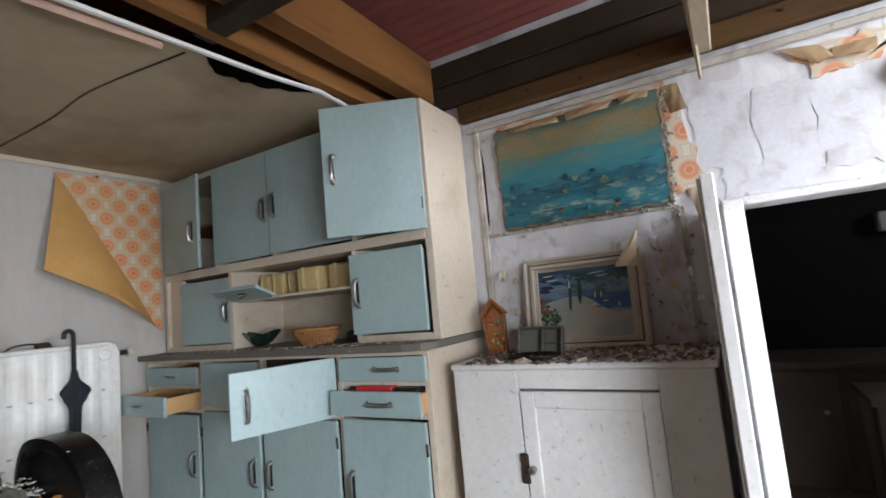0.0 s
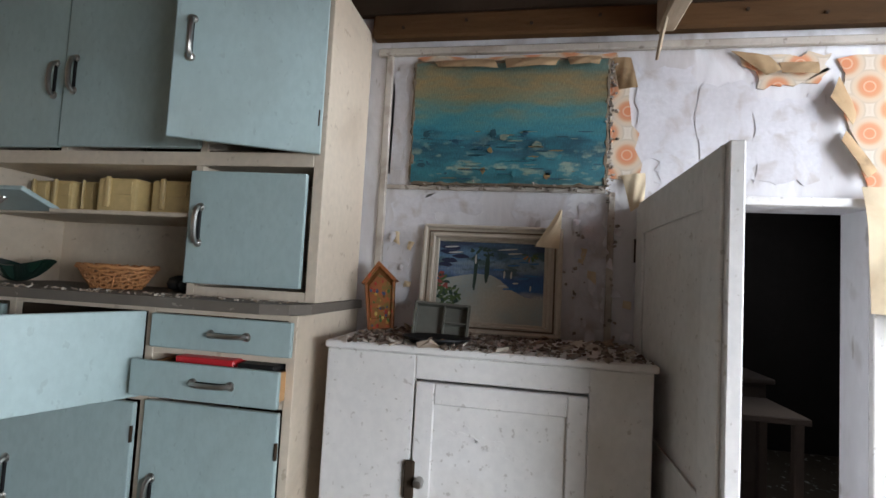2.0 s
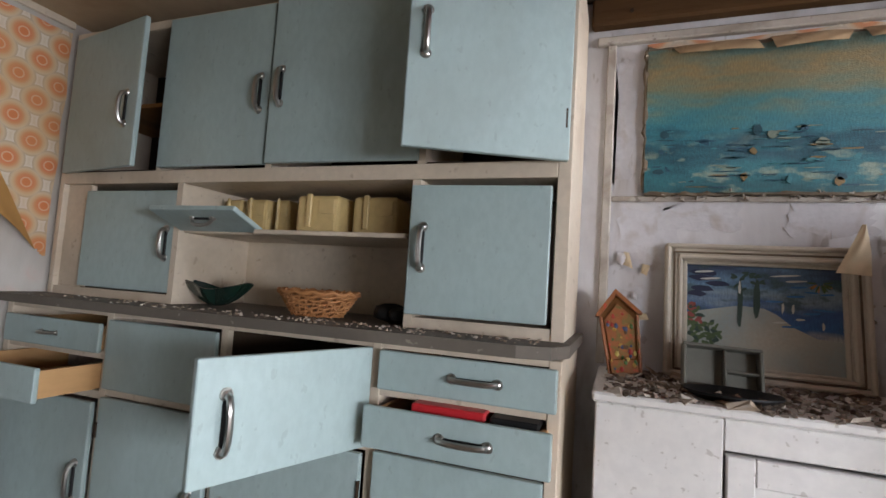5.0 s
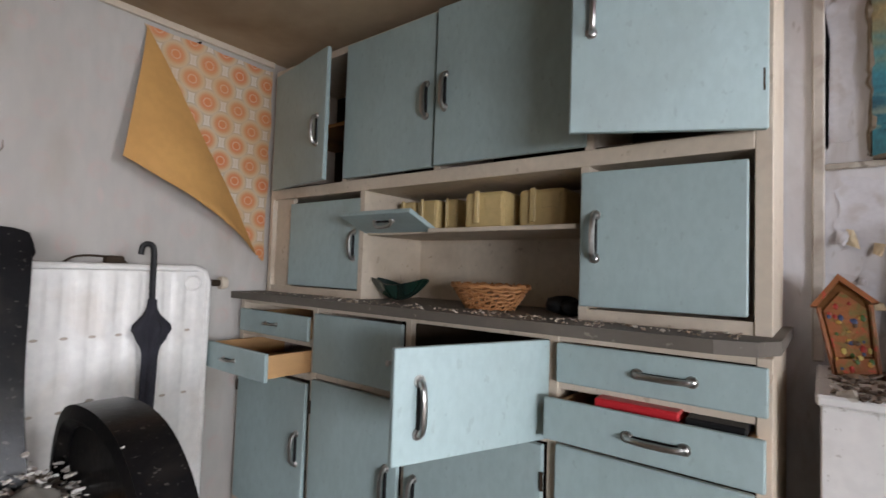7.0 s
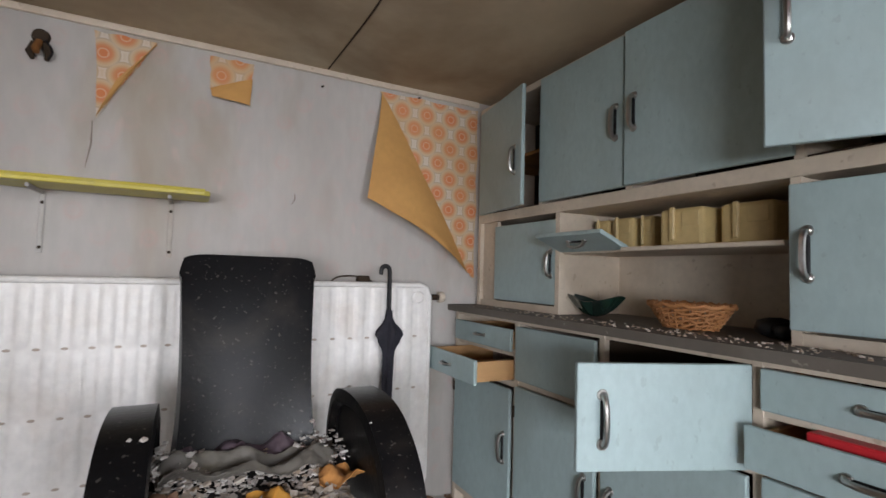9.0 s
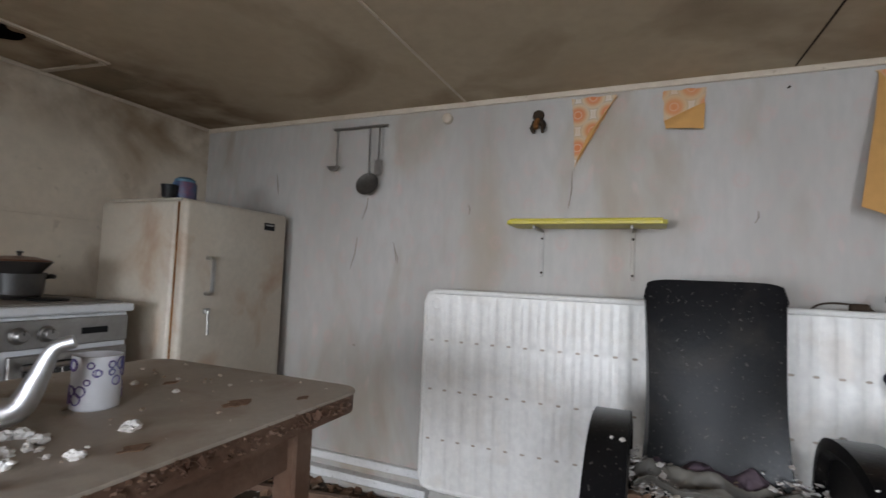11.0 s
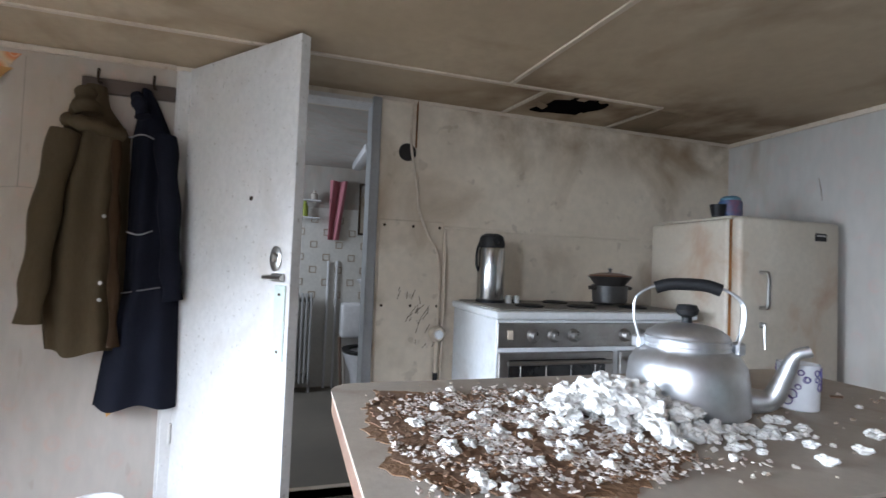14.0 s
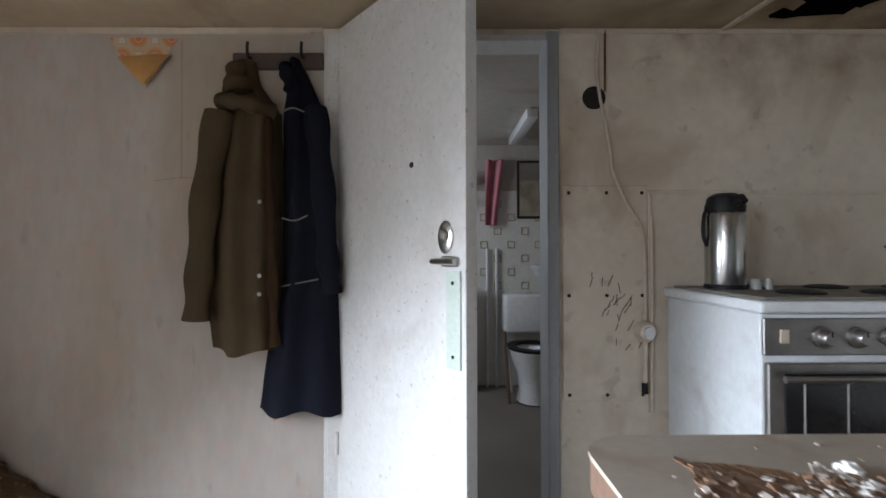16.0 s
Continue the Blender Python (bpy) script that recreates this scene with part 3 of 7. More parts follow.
    part("weave", tube(pts, 0.0045 if k < 6 else 0.007, 6), WICKER, basket)
for i in range(30):
    a = i / 30 * 2 * math.pi
    part("spoke", tube([(cx + 0.72 * r * math.cos(a + s), cy + r * math.sin(a + s), z) for r, z, s in ((0.083, 0.918, 0), (0.112, 0.955, 0.08), (0.137, 0.998, 0.16))], 0.0035, 5), WICKER, basket)
part("base", lathe([(0, 0.0), (0.082, 0.0), (0.082, 0.006), (0, 0.006)], (cx, cy, 0.916), 24, None, Matrix.Diagonal((0.72, 1, 1, 1))), WICKER, basket)
bm = bmesh.new()
for x, y, z, r in ((-0.27, -1.43, 0.945, 0.05), (-0.30, -1.475, 0.94, 0.04), (-0.25, -1.49, 0.95, 0.035)):
    bmesh.ops.create_icosphere(bm, subdivisions=2, radius=r, matrix=Matrix.Translation((x, y, z - 0.0)) @ Matrix.Diagonal((1, 1.1, 0.62, 1)))
for v in bm.verts:
    v.co += Vector(noise.noise_vector(v.co * 22)) * 0.012
    v.co.z = max(v.co.z, 0.9155)
tagged(part("crumpled_bag", bm, BLACKP, None, "", True), "crumpled black plastic bag on the dresser worktop", "bag")

# ---- white cupboard and what stands on it ----
cup = thing("cupboard", (-0.22, -2.48, FZ), "white painted wooden cupboard with a panelled door, dirty top", "cupboard")
for y0, y1 in ((-2.03, -2.285), (-2.743, -2.90)):
    part("stile", box((-0.44, y0, FZ), (-0.415, y1, 0.80), 0.003), WHITE, cup)
part("top_rail", box((-0.44, -2.2855, 0.735), (-0.415, -2.7465, 0.80), 0.003), WHITE, cup)
part("side_panel", box((-0.415, -2.032, FZ), (-0.005, -2.07, 0.80)), WHITE, cup)
part("side_panel", box((-0.415, -2.88, FZ), (-0.005, -2.898, 0.80)), WHITE, cup)
part("back_board", box((-0.02, -2.07, FZ), (-0.006, -2.89, 0.80)), WHITE, cup)
part("bottom", box((-0.414, -2.07, FZ), (-0.02, -2.89, 0.02)), WHITE, cup)
part("top", box((-0.446, -2.022, 0.801), (-0.003, -2.912, 0.822), 0.005), WHITE, cup, "dirt-covered white top board")
d = part("door", box((-0.437, -2.290, 0.02), (-0.417, -2.742, 0.728), 0.002), WHITE, cup)
bm = bmesh.new()
for lo, hi in (((-0.446, -2.290, 0.02), (-0.4365, -2.342, 0.728)), ((-0.446, -2.690, 0.02), (-0.4365, -2.742, 0.728)), ((-0.446, -2.342, 0.672), (-0.4365, -2.690, 0.728)), ((-0.446, -2.342, 0.02), (-0.4365, -2.690, 0.08))):
    box(lo, hi, 0.003, bm)
part("frame", bm, WHITE, d)
for k in range(26):
    t = k / 25
    y = -2.39 - 0.24 * t
    a, b, zc = random.uniform(0.006, 0.016), random.uniform(0.004, 0.013), 0.60 - 0.10 * t * t + random.uniform(-0.022, 0.022)
    part("paint_flake", slab([(y + a * math.cos(i * 1.05) * random.uniform(.5, 1), zc + b * math.sin(i * 1.05) * random.uniform(.5, 1)) for i in range(6)], 0, -0.4384, -0.4366), WHITE, d)
part("latch", box((-0.455, -2.272, 0.42), (-0.441, -2.300, 0.52), 0.004), WOOD_DARK, d, "corroded metal latch")
part("knob", lathe([(0, 0), (0.012, 0.0), (0.008, 0.012), (0.014, 0.022), (0.01, 0.03), (0, 0.032)], (-0.446, -2.315, 0.47), 14, None, pose(0, 0, 0, 0, -90, 0)), CHROME, d, "dull metal knob", True)

PAINT_SEA = bpy.data.materials.new("painted_seascape")
PAINT_SEA.use_nodes = True


def painting(mat, bands, z0, z1, dabs, wob=0.10, weave=True):
    """Horizontal bands of paint, broken by brush dabs, with a canvas weave."""
    n, l = mat.node_tree.nodes, mat.node_tree.links
    geo = n.new("ShaderNodeNewGeometry")
    xyz = n.new("ShaderNodeSeparateXYZ")
    l.new(geo.outputs["Position"], xyz.inputs[0])
    st = n.new("ShaderNodeVectorMath")
    st.operation = 'MULTIPLY'
    st.inputs[1].default_value = (1, 7, 26)
    l.new(geo.outputs["Position"], st.inputs[0])
    nz = n.new("ShaderNodeTexNoise")
    nz.inputs["Scale"].default_value, nz.inputs["Detail"].default_value = 1.0, 6
    l.new(st.outputs[0], nz.inputs["Vector"])
    mr = n.new("ShaderNodeMapRange")
    mr.inputs[1].default_value, mr.inputs[2].default_value = z0, z1
    l.new(xyz.outputs[2], mr.inputs[0])
    ad = n.new("ShaderNodeMath")
    ad.operation = 'MULTIPLY_ADD'
    ad.inputs[1].default_value = wob * 2.4
    l.new(nz.outputs[0], ad.inputs[0])
    sb = n.new("ShaderNodeMath")
    sb.operation = 'SUBTRACT'
    sb.inputs[1].default_value = wob * 1.2
    l.new(mr.outputs[0], sb.inputs[0])
    l.new(sb.outputs[0], ad.inputs[2])
    ramp = n.new("ShaderNodeValToRGB")
    el = ramp.color_ramp.elements
    while len(el) < len(bands):
        el.new(0.5)
    for e, (p, c) in zip(el, bands):
        e.position, e.color = p, (*c, 1)
    l.new(ad.outputs[0], ramp.inputs[0])
    v = n.new("ShaderNodeTexNoise")
    v.inputs["Scale"].default_value, v.inputs["Detail"].default_value = 14, 3
    st2 = n.new("ShaderNodeVectorMath")
    st2.operation = 'MULTIPLY'
    st2.inputs[1].default_value = (1, 1, 2.2)
    l.new(geo.outputs["Position"], st2.inputs[0])
    l.new(st2.outputs[0], v.inputs["Vector"])
    m2 = n.new("ShaderNodeMapRange")
    m2.inputs[1].default_value, m2.inputs[2].default_value = 0.54, 0.66
    m2.inputs[4].default_value = 0.75
    l.new(v.outputs[0], m2.inputs[0])
    # the dabs lie in the lower part of the picture
    low = n.new("ShaderNodeMapRange")
    low.inputs[1].default_value, low.inputs[2].default_value = dabs[1], dabs[2]
    l.new(mr.outputs[0], low.inputs[0])
    mu = n.new("ShaderNodeMath")
    mu.operation = 'MULTIPLY'
    l.new(m2.outputs[0], mu.inputs[0])
    l.new(low.outputs[0], mu.inputs[1])
    mx = n.new("ShaderNodeMix")
    mx.data_type = 'RGBA'
    l.new(mu.outputs[0], mx.inputs[0])
    l.new(ramp.outputs[0], mx.inputs[6])
    mx.inputs[7].default_value = (*dabs[0], 1)
    weft = n.new("ShaderNodeVectorMath")
    weft.operation = 'MULTIPLY'
    weft.inputs[1].default_value = (1, 260, 70)
    l.new(geo.outputs["Position"], weft.inputs[0])
    grain = n.new("ShaderNodeTexNoise")
    grain.inputs["Scale"].default_value, grain.inputs["Detail"].default_value = 1.0, 4
    l.new(weft.outputs[0], grain.inputs["Vector"])
    gm = n.new("ShaderNodeMapRange")
    gm.inputs[1].default_value, gm.inputs[2].default_value, gm.inputs[3].default_value, gm.inputs[4].default_value = 0.3, 0.7, 0.75, 1.2
    l.new(grain.outputs[0], gm.inputs[0])
    hs = n.new("ShaderNodeHueSaturation")
    l.new(gm.outputs[0], hs.inputs["Value"])
    l.new(mx.outputs[2], hs.inputs["Color"])
    l.new(hs.outputs[0], n["Principled BSDF"].inputs["Base Color"])
    n["Principled BSDF"].inputs["Roughness"].default_value = 0.55
    w = n.new("ShaderNodeTexNoise")
    w.inputs["Scale"].default_value = 260
    l.new(geo.outputs["Position"], w.inputs["Vector"])
    b = n.new("ShaderNodeBump")
    b.inputs["Strength"].default_value, b.inputs["Distance"].default_value = 0.5, 0.003
    l.new(w.outputs[0], b.inputs["Height"])
    l.new(b.outputs[0], n["Principled BSDF"].inputs["Normal"])


painting(PAINT_SEA, [(0.0, (0.012, 0.085, 0.10)), (0.12, (0.02, 0.14, 0.17)), (0.3, (0.008, 0.06, 0.085)), (0.42, (0.02, 0.15, 0.19)), (0.55, (0.045, 0.17, 0.18)), (0.68, (0.12, 0.16, 0.11)), (0.82, (0.22, 0.16, 0.07)), (1.0, (0.08, 0.14, 0.12))],
         1.36, 1.80, ((0.26, 0.30, 0.22), 0.42, 0.18), 0.20)
PAINT_BAY = bpy.data.materials.new("painted_bay")
PAINT_BAY.use_nodes = True
painting(PAINT_BAY, [(0.0, (0.25, 0.3, 0.3)), (0.15, (0.42, 0.4, 0.34)), (0.32, (0.42, 0.42, 0.38)), (0.42, (0.03, 0.12, 0.32)), (0.62, (0.04, 0.1, 0.25)), (0.75, (0.2, 0.28, 0.35)), (0.88, (0.1, 0.2, 0.32)), (1.0, (0.03, 0.05, 0.1))],
         0.86, 1.13, ((0.03, 0.07, 0.06), 0.3, 0.7), 0.16)
FRAYED = surf("frayed_brown_canvas_edge", (0.16, 0.12, 0.08), (0.09, 0.07, 0.05), 0.9, big=20, fine=90, bump=0.5)
pic = thing("painting", (-0.02, -2.485, 1.36), "unframed seascape canvas with frayed edges, nailed to the wall", "painting")
part("canvas", sheet(lambda u, v: Vector((-0.020 - 0.004 * math.sin(u * 9) * math.sin(v * 7), -2.134 - 0.688 * u, 1.360 + 0.448 * v)), 12, 10, 0.006), PAINT_SEA, pic, "teal sea and ochre sky in thick paint")
for p, q in (((-2.132, 1.36), (-2.132, 1.81)), ((-2.824, 1.36), (-2.824, 1.81)), ((-2.132, 1.358), (-2.824, 1.358)), ((-2.132, 1.81), (-2.824, 1.81))):
    pts = [(-0.018 + random.uniform(-.004, .004), p[0] + (q[0] - p[0]) * i / 24 + random.uniform(-.004, .004), p[1] + (q[1] - p[1]) * i / 24 + random.uniform(-.004, .004)) for i in range(25)]
    part("frayed_edge", tube(pts, [random.uniform(0.005, 0.010) for _ in pts], 6), FRAYED, pic)
rp = random.Random(6)
STROKES = [surf("sea_paint_%d" % i, c, tuple(v * 0.7 for v in c), 0.5, big=40, fine=160, bump=0.5) for i, c in enumerate(((0.010, 0.06, 0.08), (0.17, 0.21, 0.16), (0.03, 0.17, 0.20), (0.20, 0.13, 0.05), (0.01, 0.06, 0.10)))]
for k in range(110):
    y, z = rp.uniform(-2.80, -2.16), rp.uniform(1.375, 1.55)
    w, h = (rp.uniform(0.010, 0.04), rp.uniform(0.0012, 0.004)) if rp.random() < 0.8 else (rp.uniform(0.008, 0.02), rp.uniform(0.008, 0.020))
    mt = STROKES[rp.choice((0, 0, 1, 2, 3, 4, 4))]
    n = 9
    part("paint_stroke", slab([(y + w * math.cos(i / n * 6.283) * rp.uniform(.6, 1), z + h * math.sin(i / n * 6.283) * rp.uniform(.5, 1)) for i in range(n)], 0, -0.0285, -0.0225), mt, pic)
# framed picture leaning on the wall
lean = thing("framed_picture", (-0.10, -2.45, 0.822), "cream framed painting of a blue bay, leaning on the wall", "picture")
FRAMEM = surf("worn_cream_frame", (0.55, 0.50, 0.42), (0.42, 0.35, 0.27), 0.6, big=6, fine=60, stain=(0.25, 0.17, 0.1), stain_scale=9, stain_amount=0.5)
LM = Matrix.Translation((-0.062, -2.445, 0.823)) @ pose(0, 0, 0, 0, 7, 0)
for y0, y1, z0, z1, up in ((0.247, 0.197, 0, 0.385, 1), (-0.197, -0.247, 0, 0.385, 1), (0.247, -0.247, 0, 0.036, 0), (0.247, -0.247, 0.335, 0.385, 0)):
    bm = bmesh.new()
    if up:
        prof = [(y0, z0), (y1, z0 + (0.036 if y0 > 0 else 0)), (y1, z1 - (0.05 if y0 > 0 else 0)), (y0, z1)]
        if y0 < 0:
            prof = [(y1, z0), (y1, z1), (y0, z1 - 0.05), (y0, z0 + 0.036)]
    else:
        prof = [(y0, z0), (y1, z0), (y1 + 0.05, z1), (y0 - 0.05, z1)] if z0 == 0 else [(y0 - 0.05, z0), (y1 + 0.05, z0), (y1, z1), (y0, z1)]
    slab(prof, 0, -0.018, 0.004, bm)
    bmesh.ops.bevel(bm, geom=list(bm.edges), offset=0.005, segments=2, affect='EDGES')
    bm.transform(LM)
    part("frame_rail", bm, FRAMEM, lean)
bm = bmesh.new()
for y0, y1, z0, z1 in ((0.197, 0.186, 0.036, 0.335), (-0.186, -0.197, 0.036, 0.335), (0.186, -0.186, 0.036, 0.044), (0.186, -0.186, 0.325, 0.335)):
    box((-0.010, y0, z0), (0.0, y1, z1), 0.002, bm)
bm.transform(LM)
part("slip", bm, FRAMEM, lean, "inner slip of the frame")
bm = box((-0.003, 0.190, 0.040), (0.003, -0.190, 0.331))
bm.transform(LM)
for name, y, z0, z1, r, x in (("outer_bead", 0.238, 0.010, 0.376, 0.0075, -0.019), ("inner_bead", 0.206, 0.030, 0.343, 0.0055, -0.019), ("groove", 0.221, 0.022, 0.358, 0.003, -0.0185)):
    for p, q in (((y, z0), (y, z1)), ((-y, z0), (-y, z1)), ((y, z0), (-y, z0)), ((y, z1), (-y, z1))):
        part(name, tube([LM @ Vector((x, *p)), LM @ Vector((x, *q))], r, 8), FRAYED if name == "groove" else FRAMEM, lean, "dark brown line drawn for the groove of the frame" if name == "groove" else "", True)
part("picture", bm, PAINT_BAY, lean, "blue bay with a pale beach")


def bay(u, v):
    return 0.186 - 0.372 * u, 0.044 + 0.281 * v


BAY_SAND = surf("oil_paint_sand", (0.44, 0.41, 0.33), (0.24, 0.33, 0.36), 0.45, big=7, fine=120, bump=0.2, mix=0.8)
bm = slab([bay(*p) for p in ((0, 0), (1, 0), (1, 0.31), (0.84, 0.33), (0.70, 0.42), (0.60, 0.53), (0.52, 0.585), (0.36, 0.60), (0.2, 0.56), (0, 0.5))], 0, -0.0038, -0.0028)
bm.transform(LM)
part("painted_beach", bm, BAY_SAND, lean, "pale beach in thin oil paint")
rb = random.Random(31)
BAY_PAINTS = {k: surf("oil_paint_" + k, c, tuple(v * 0.65 for v in c), 0.5, big=30, fine=120) for k, c in
              (("green", (0.07, 0.12, 0.04)), ("dark_green", (0.025, 0.06, 0.045)), ("red", (0.32, 0.07, 0.06)), ("white", (0.6, 0.6, 0.55)),
               ("navy", (0.012, 0.02, 0.06)), ("blue", (0.04, 0.17, 0.42)), ("orange", (0.5, 0.2, 0.08)))}


def bay_stroke(u, v, w, h, turn, colour, lift=0.0):
    y, z = bay(u, v)
    c, sn, k = math.cos(turn), math.sin(turn), 9
    pts = []
    for i in range(k):
        p, q = w * math.cos(i / k * 6.283) * rb.uniform(.65, 1), h * math.sin(i / k * 6.283) * rb.uniform(.65, 1)
        pts.append((max(-0.184, min(0.184, y + p * c - q * sn)), z + p * sn + q * c))
    m = slab(pts, 0, -0.0048 - lift, -0.0036)
    m.transform(LM)
    part("paint_stroke", m, BAY_PAINTS[colour], lean)


for k in range(5):      # night sky and swell
    bay_stroke(rb.uniform(0.06, 0.26), 0.70 + 0.055 * k, rb.uniform(0.03, 0.05), 0.010, 0.05, "navy")
for k in range(8):
    bay_stroke(rb.uniform(0.55, 0.92), rb.uniform(0.42, 0.84), rb.uniform(0.02, 0.045), 0.0035, rb.uniform(-.08, .08), "blue")
for u, v, w in ((0.12, 0.93, 0.035), (0.16, 0.86, 0.03), (0.66, 0.92, 0.04), (0.72, 0.87, 0.03), (0.62, 0.46, 0.022), (0.74, 0.50, 0.015)):
    bay_stroke(u, v, w, 0.0035, -0.08, "white", 0.0003)
for u, v0, v1, w in ((0.36, 0.30, 0.92, 0.008), (0.47, 0.42, 0.90, 0.010)):     # hanging trees
    bay_stroke(u, (v0 + v1) / 2, w, (v1 - v0) * 0.14, 0.03, "dark_green", 0.0004)
    for k in range(7):
        bay_stroke(u + rb.uniform(-.045, .045), rb.uniform(0.76, 0.94), 0.011, 0.005, rb.uniform(-1, 1), "dark_green", 0.0006)
bay_stroke(0.36, 0.78, 0.004, 0.022, 0.0, "white", 0.0009)
for u, v, h in ((0.635, 0.60, 0.017), (0.70, 0.60, 0.016), (0.88, 0.45, 0.012)):     # sails
    bay_stroke(u, v, 0.0035, h, 0.04, "white", 0.0005)
for k in range(90):     # shrub at the water's edge
    u = abs(rb.gauss(0, 0.11))
    v = rb.uniform(0.10, 0.62 - u)
    bay_stroke(u + 0.01, v, rb.uniform(0.008, 0.016), rb.uniform(0.004, 0.008), rb.uniform(-1.2, 1.2),
               "red" if v > 0.42 and rb.random() < 0.5 else rb.choice(("green", "green", "dark_green")), 0.0001 * (k % 9))
for k in range(16):     # overhanging fronds
    a = rb.uniform(-0.3, 3.4)
    bay_stroke(0.87 + 0.05 * math.cos(a), 0.86 - 0.06 * math.sin(a), 0.013, 0.0025, a, "orange" if k % 5 == 0 else "green", 0.0001 * (k % 9))
# carved house-shaped plaque
CARVE = surf("painted_carved_wood", (0.30, 0.10, 0.03), (0.18, 0.06, 0.02), 0.5, big=25, fine=90, bump=0.6, stain=(0.08, 0.13, 0.03), stain_scale=32, stain_amount=0.9, speck=(0.5, 0.05, 0.03), speck_scale=48, speck_amount=0.8)
plq = thing("carved_plaque", (-0.13, -2.095, 0.822), "small carved orange wooden plaque shaped like a house", "plaque")
PM = Matrix.Translation((-0.16, -2.097, 0.823)) @ pose(0, 0, 0, -8, 12, 0)
for nm, prof, x0, x1, mt in (("board", [(0.042, 0), (-0.042, 0), (-0.052, 0.165), (0.0, 0.225), (0.052, 0.165)], 0, 0.012, WOOD_OLD),
                             ("picture", [(0.032, 0.045), (-0.032, 0.045), (-0.040, 0.155), (0.0, 0.200), (0.040, 0.155)], -0.004, 0.0, CARVE),
                             ("roof_strip", [(0.052, 0.165), (0.0, 0.225), (0.0, 0.242), (0.064, 0.168)], -0.014, 0.014, CARVE), ("roof_strip", [(-0.052, 0.165), (0.0, 0.225), (0.0, 0.242), (-0.064, 0.168)], -0.014, 0.014, CARVE),
                             ("base_box", [(0.035, 0.006), (-0.035, 0.006), (-0.035, 0.040), (0.035, 0.040)], -0.016, 0.0, CARVE)):
    bm = slab(prof, 0, x0, x1)
    bm.transform(PM)
    part(nm, bm, mt, plq)
rp = random.Random(8)
for k in range(46):
    y, z = rp.uniform(-0.033, 0.033), rp.uniform(0.012, 0.185)
    if z > 0.15 and abs(y) > 0.035 - (z - 0.15) * 0.9:
        continue
    c = rp.choice(((0.45, 0.25, 0.05), (0.06, 0.12, 0.03), (0.35, 0.03, 0.02), (0.5, 0.38, 0.1), (0.05, 0.07, 0.15), (0.10, 0.05, 0.02)))
    nm = "carving_paint_%d%d%d" % tuple(int(100 * v) for v in c)
    bm = bmesh.new()
    bmesh.ops.create_icosphere(bm, subdivisions=1, radius=rp.uniform(0.003, 0.007), matrix=Matrix.Translation((-0.004 if z > 0.042 else -0.016, y, z)) @ Matrix.Diagonal((0.6, 1, rp.uniform(0.8, 1.8), 1)))
    bm.transform(PM)
    part("carved_bump", bm, bpy.data.materials.get(nm) or surf(nm, c, tuple(v * 0.6 for v in c), 0.45, big=60, fine=160), plq, "", True)
for sgn in (1, -1):
    bm = tube([PM @ Vector((-0.006, sgn * 0.040, 0.006)), PM @ Vector((-0.006, sgn * 0.049, 0.163))], 0.005, 6)
    part("edge_moulding", bm, CARVE, plq)
# black-grey tray and a bag of dirt beside it
tray = thing("plastic_tray", (-0.26, -2.32, 0.822), "grey divided plastic tray standing on edge in the dirt", "tray")
TRAYM = surf("grey_green_plastic", (0.13, 0.13, 0.11), (0.09, 0.085, 0.07), 0.45, big=10, fine=60)
TM = Matrix.Translation((-0.27, -2.315, 0.824)) @ pose(0, 0, 0, 2, 18, 4)
for nm, lo, hi in (("back", (0.03, 0.085, 0.0), (0.035, -0.085, 0.115)), ("rim", (-0.002, 0.088, 0.108), (0.034, -0.088, 0.116)), ("rim", (-0.002, 0.088, 0.0), (0.034, -0.088, 0.008)), ("rim", (-0.002, 0.088, 0.008), (0.034, 0.080, 0.108)),
                   ("rim", (-0.002, -0.080, 0.008), (0.034, -0.088, 0.108)), ("divider", (0.004, -0.004, 0.008), (0.03, -0.010, 0.108)), ("divider", (0.004, -0.010, 0.052), (0.03, -0.080, 0.058))):
    bm = box(lo, hi, 0.002)
    bm.transform(TM)
    part(nm, bm, TRAYM, tray)
tagged(part("black_dish", lathe([(0, 0), (0.075, 0.0), (0.10, 0.014), (0.10, 0.018), (0.07, 0.006), (0, 0.006)], (-0.34, -2.32, 0.823), 28, None, Matrix.Diagonal((0.75, 1, 1, 1))), BLACKP, None, "", True), "shallow black plastic dish on the dirty cupboard top", "dish")

# ---- low doorway and its door ----
leaf = thing("open_door", (-0.38, -2.955, FZ), "grey-white wooden door standing open beside the cupboard", "door")
part("slab", box((-0.765, -2.972, FZ), (-0.012, -2.942, 1.305), 0.003), WHITE, leaf)
bm = bmesh.new()
for lo, hi in (((-0.749, -2.9419, FZ), (-0.65, -2.934, 1.299)), ((-0.11, -2.9419, FZ), (-0.013, -2.934, 1.299)), ((-0.65, -2.9419, 1.19), (-0.11, -2.934, 1.299)), ((-0.65, -2.9419, 0.50), (-0.11, -2.934, 0.60)), ((-0.65, -2.9419, FZ), (-0.11, -2.934, 0.06))):
    box(lo, hi, 0.002, bm)
part("stiles_and_rails", bm, WHITE, leaf)
for z in (0.2, 1.1):
    part("hinge", tube([(-0.010, -2.937, z), (-0.010, -2.937, z + 0.08)], 0.008, 8), WOOD_DARK, leaf, "rusty hinge")
bm = bmesh.new()
box((-0.03, -2.985, FZ), (0.0, -3.050, 1.33), 0.003, bm)
box((-0.025, -3.64, FZ), (0.0, -3.74, 1.33), 0.003, bm)
box((-0.028, -3.05, 1.305), (0.0, -3.64, 1.335), 0.003, bm)
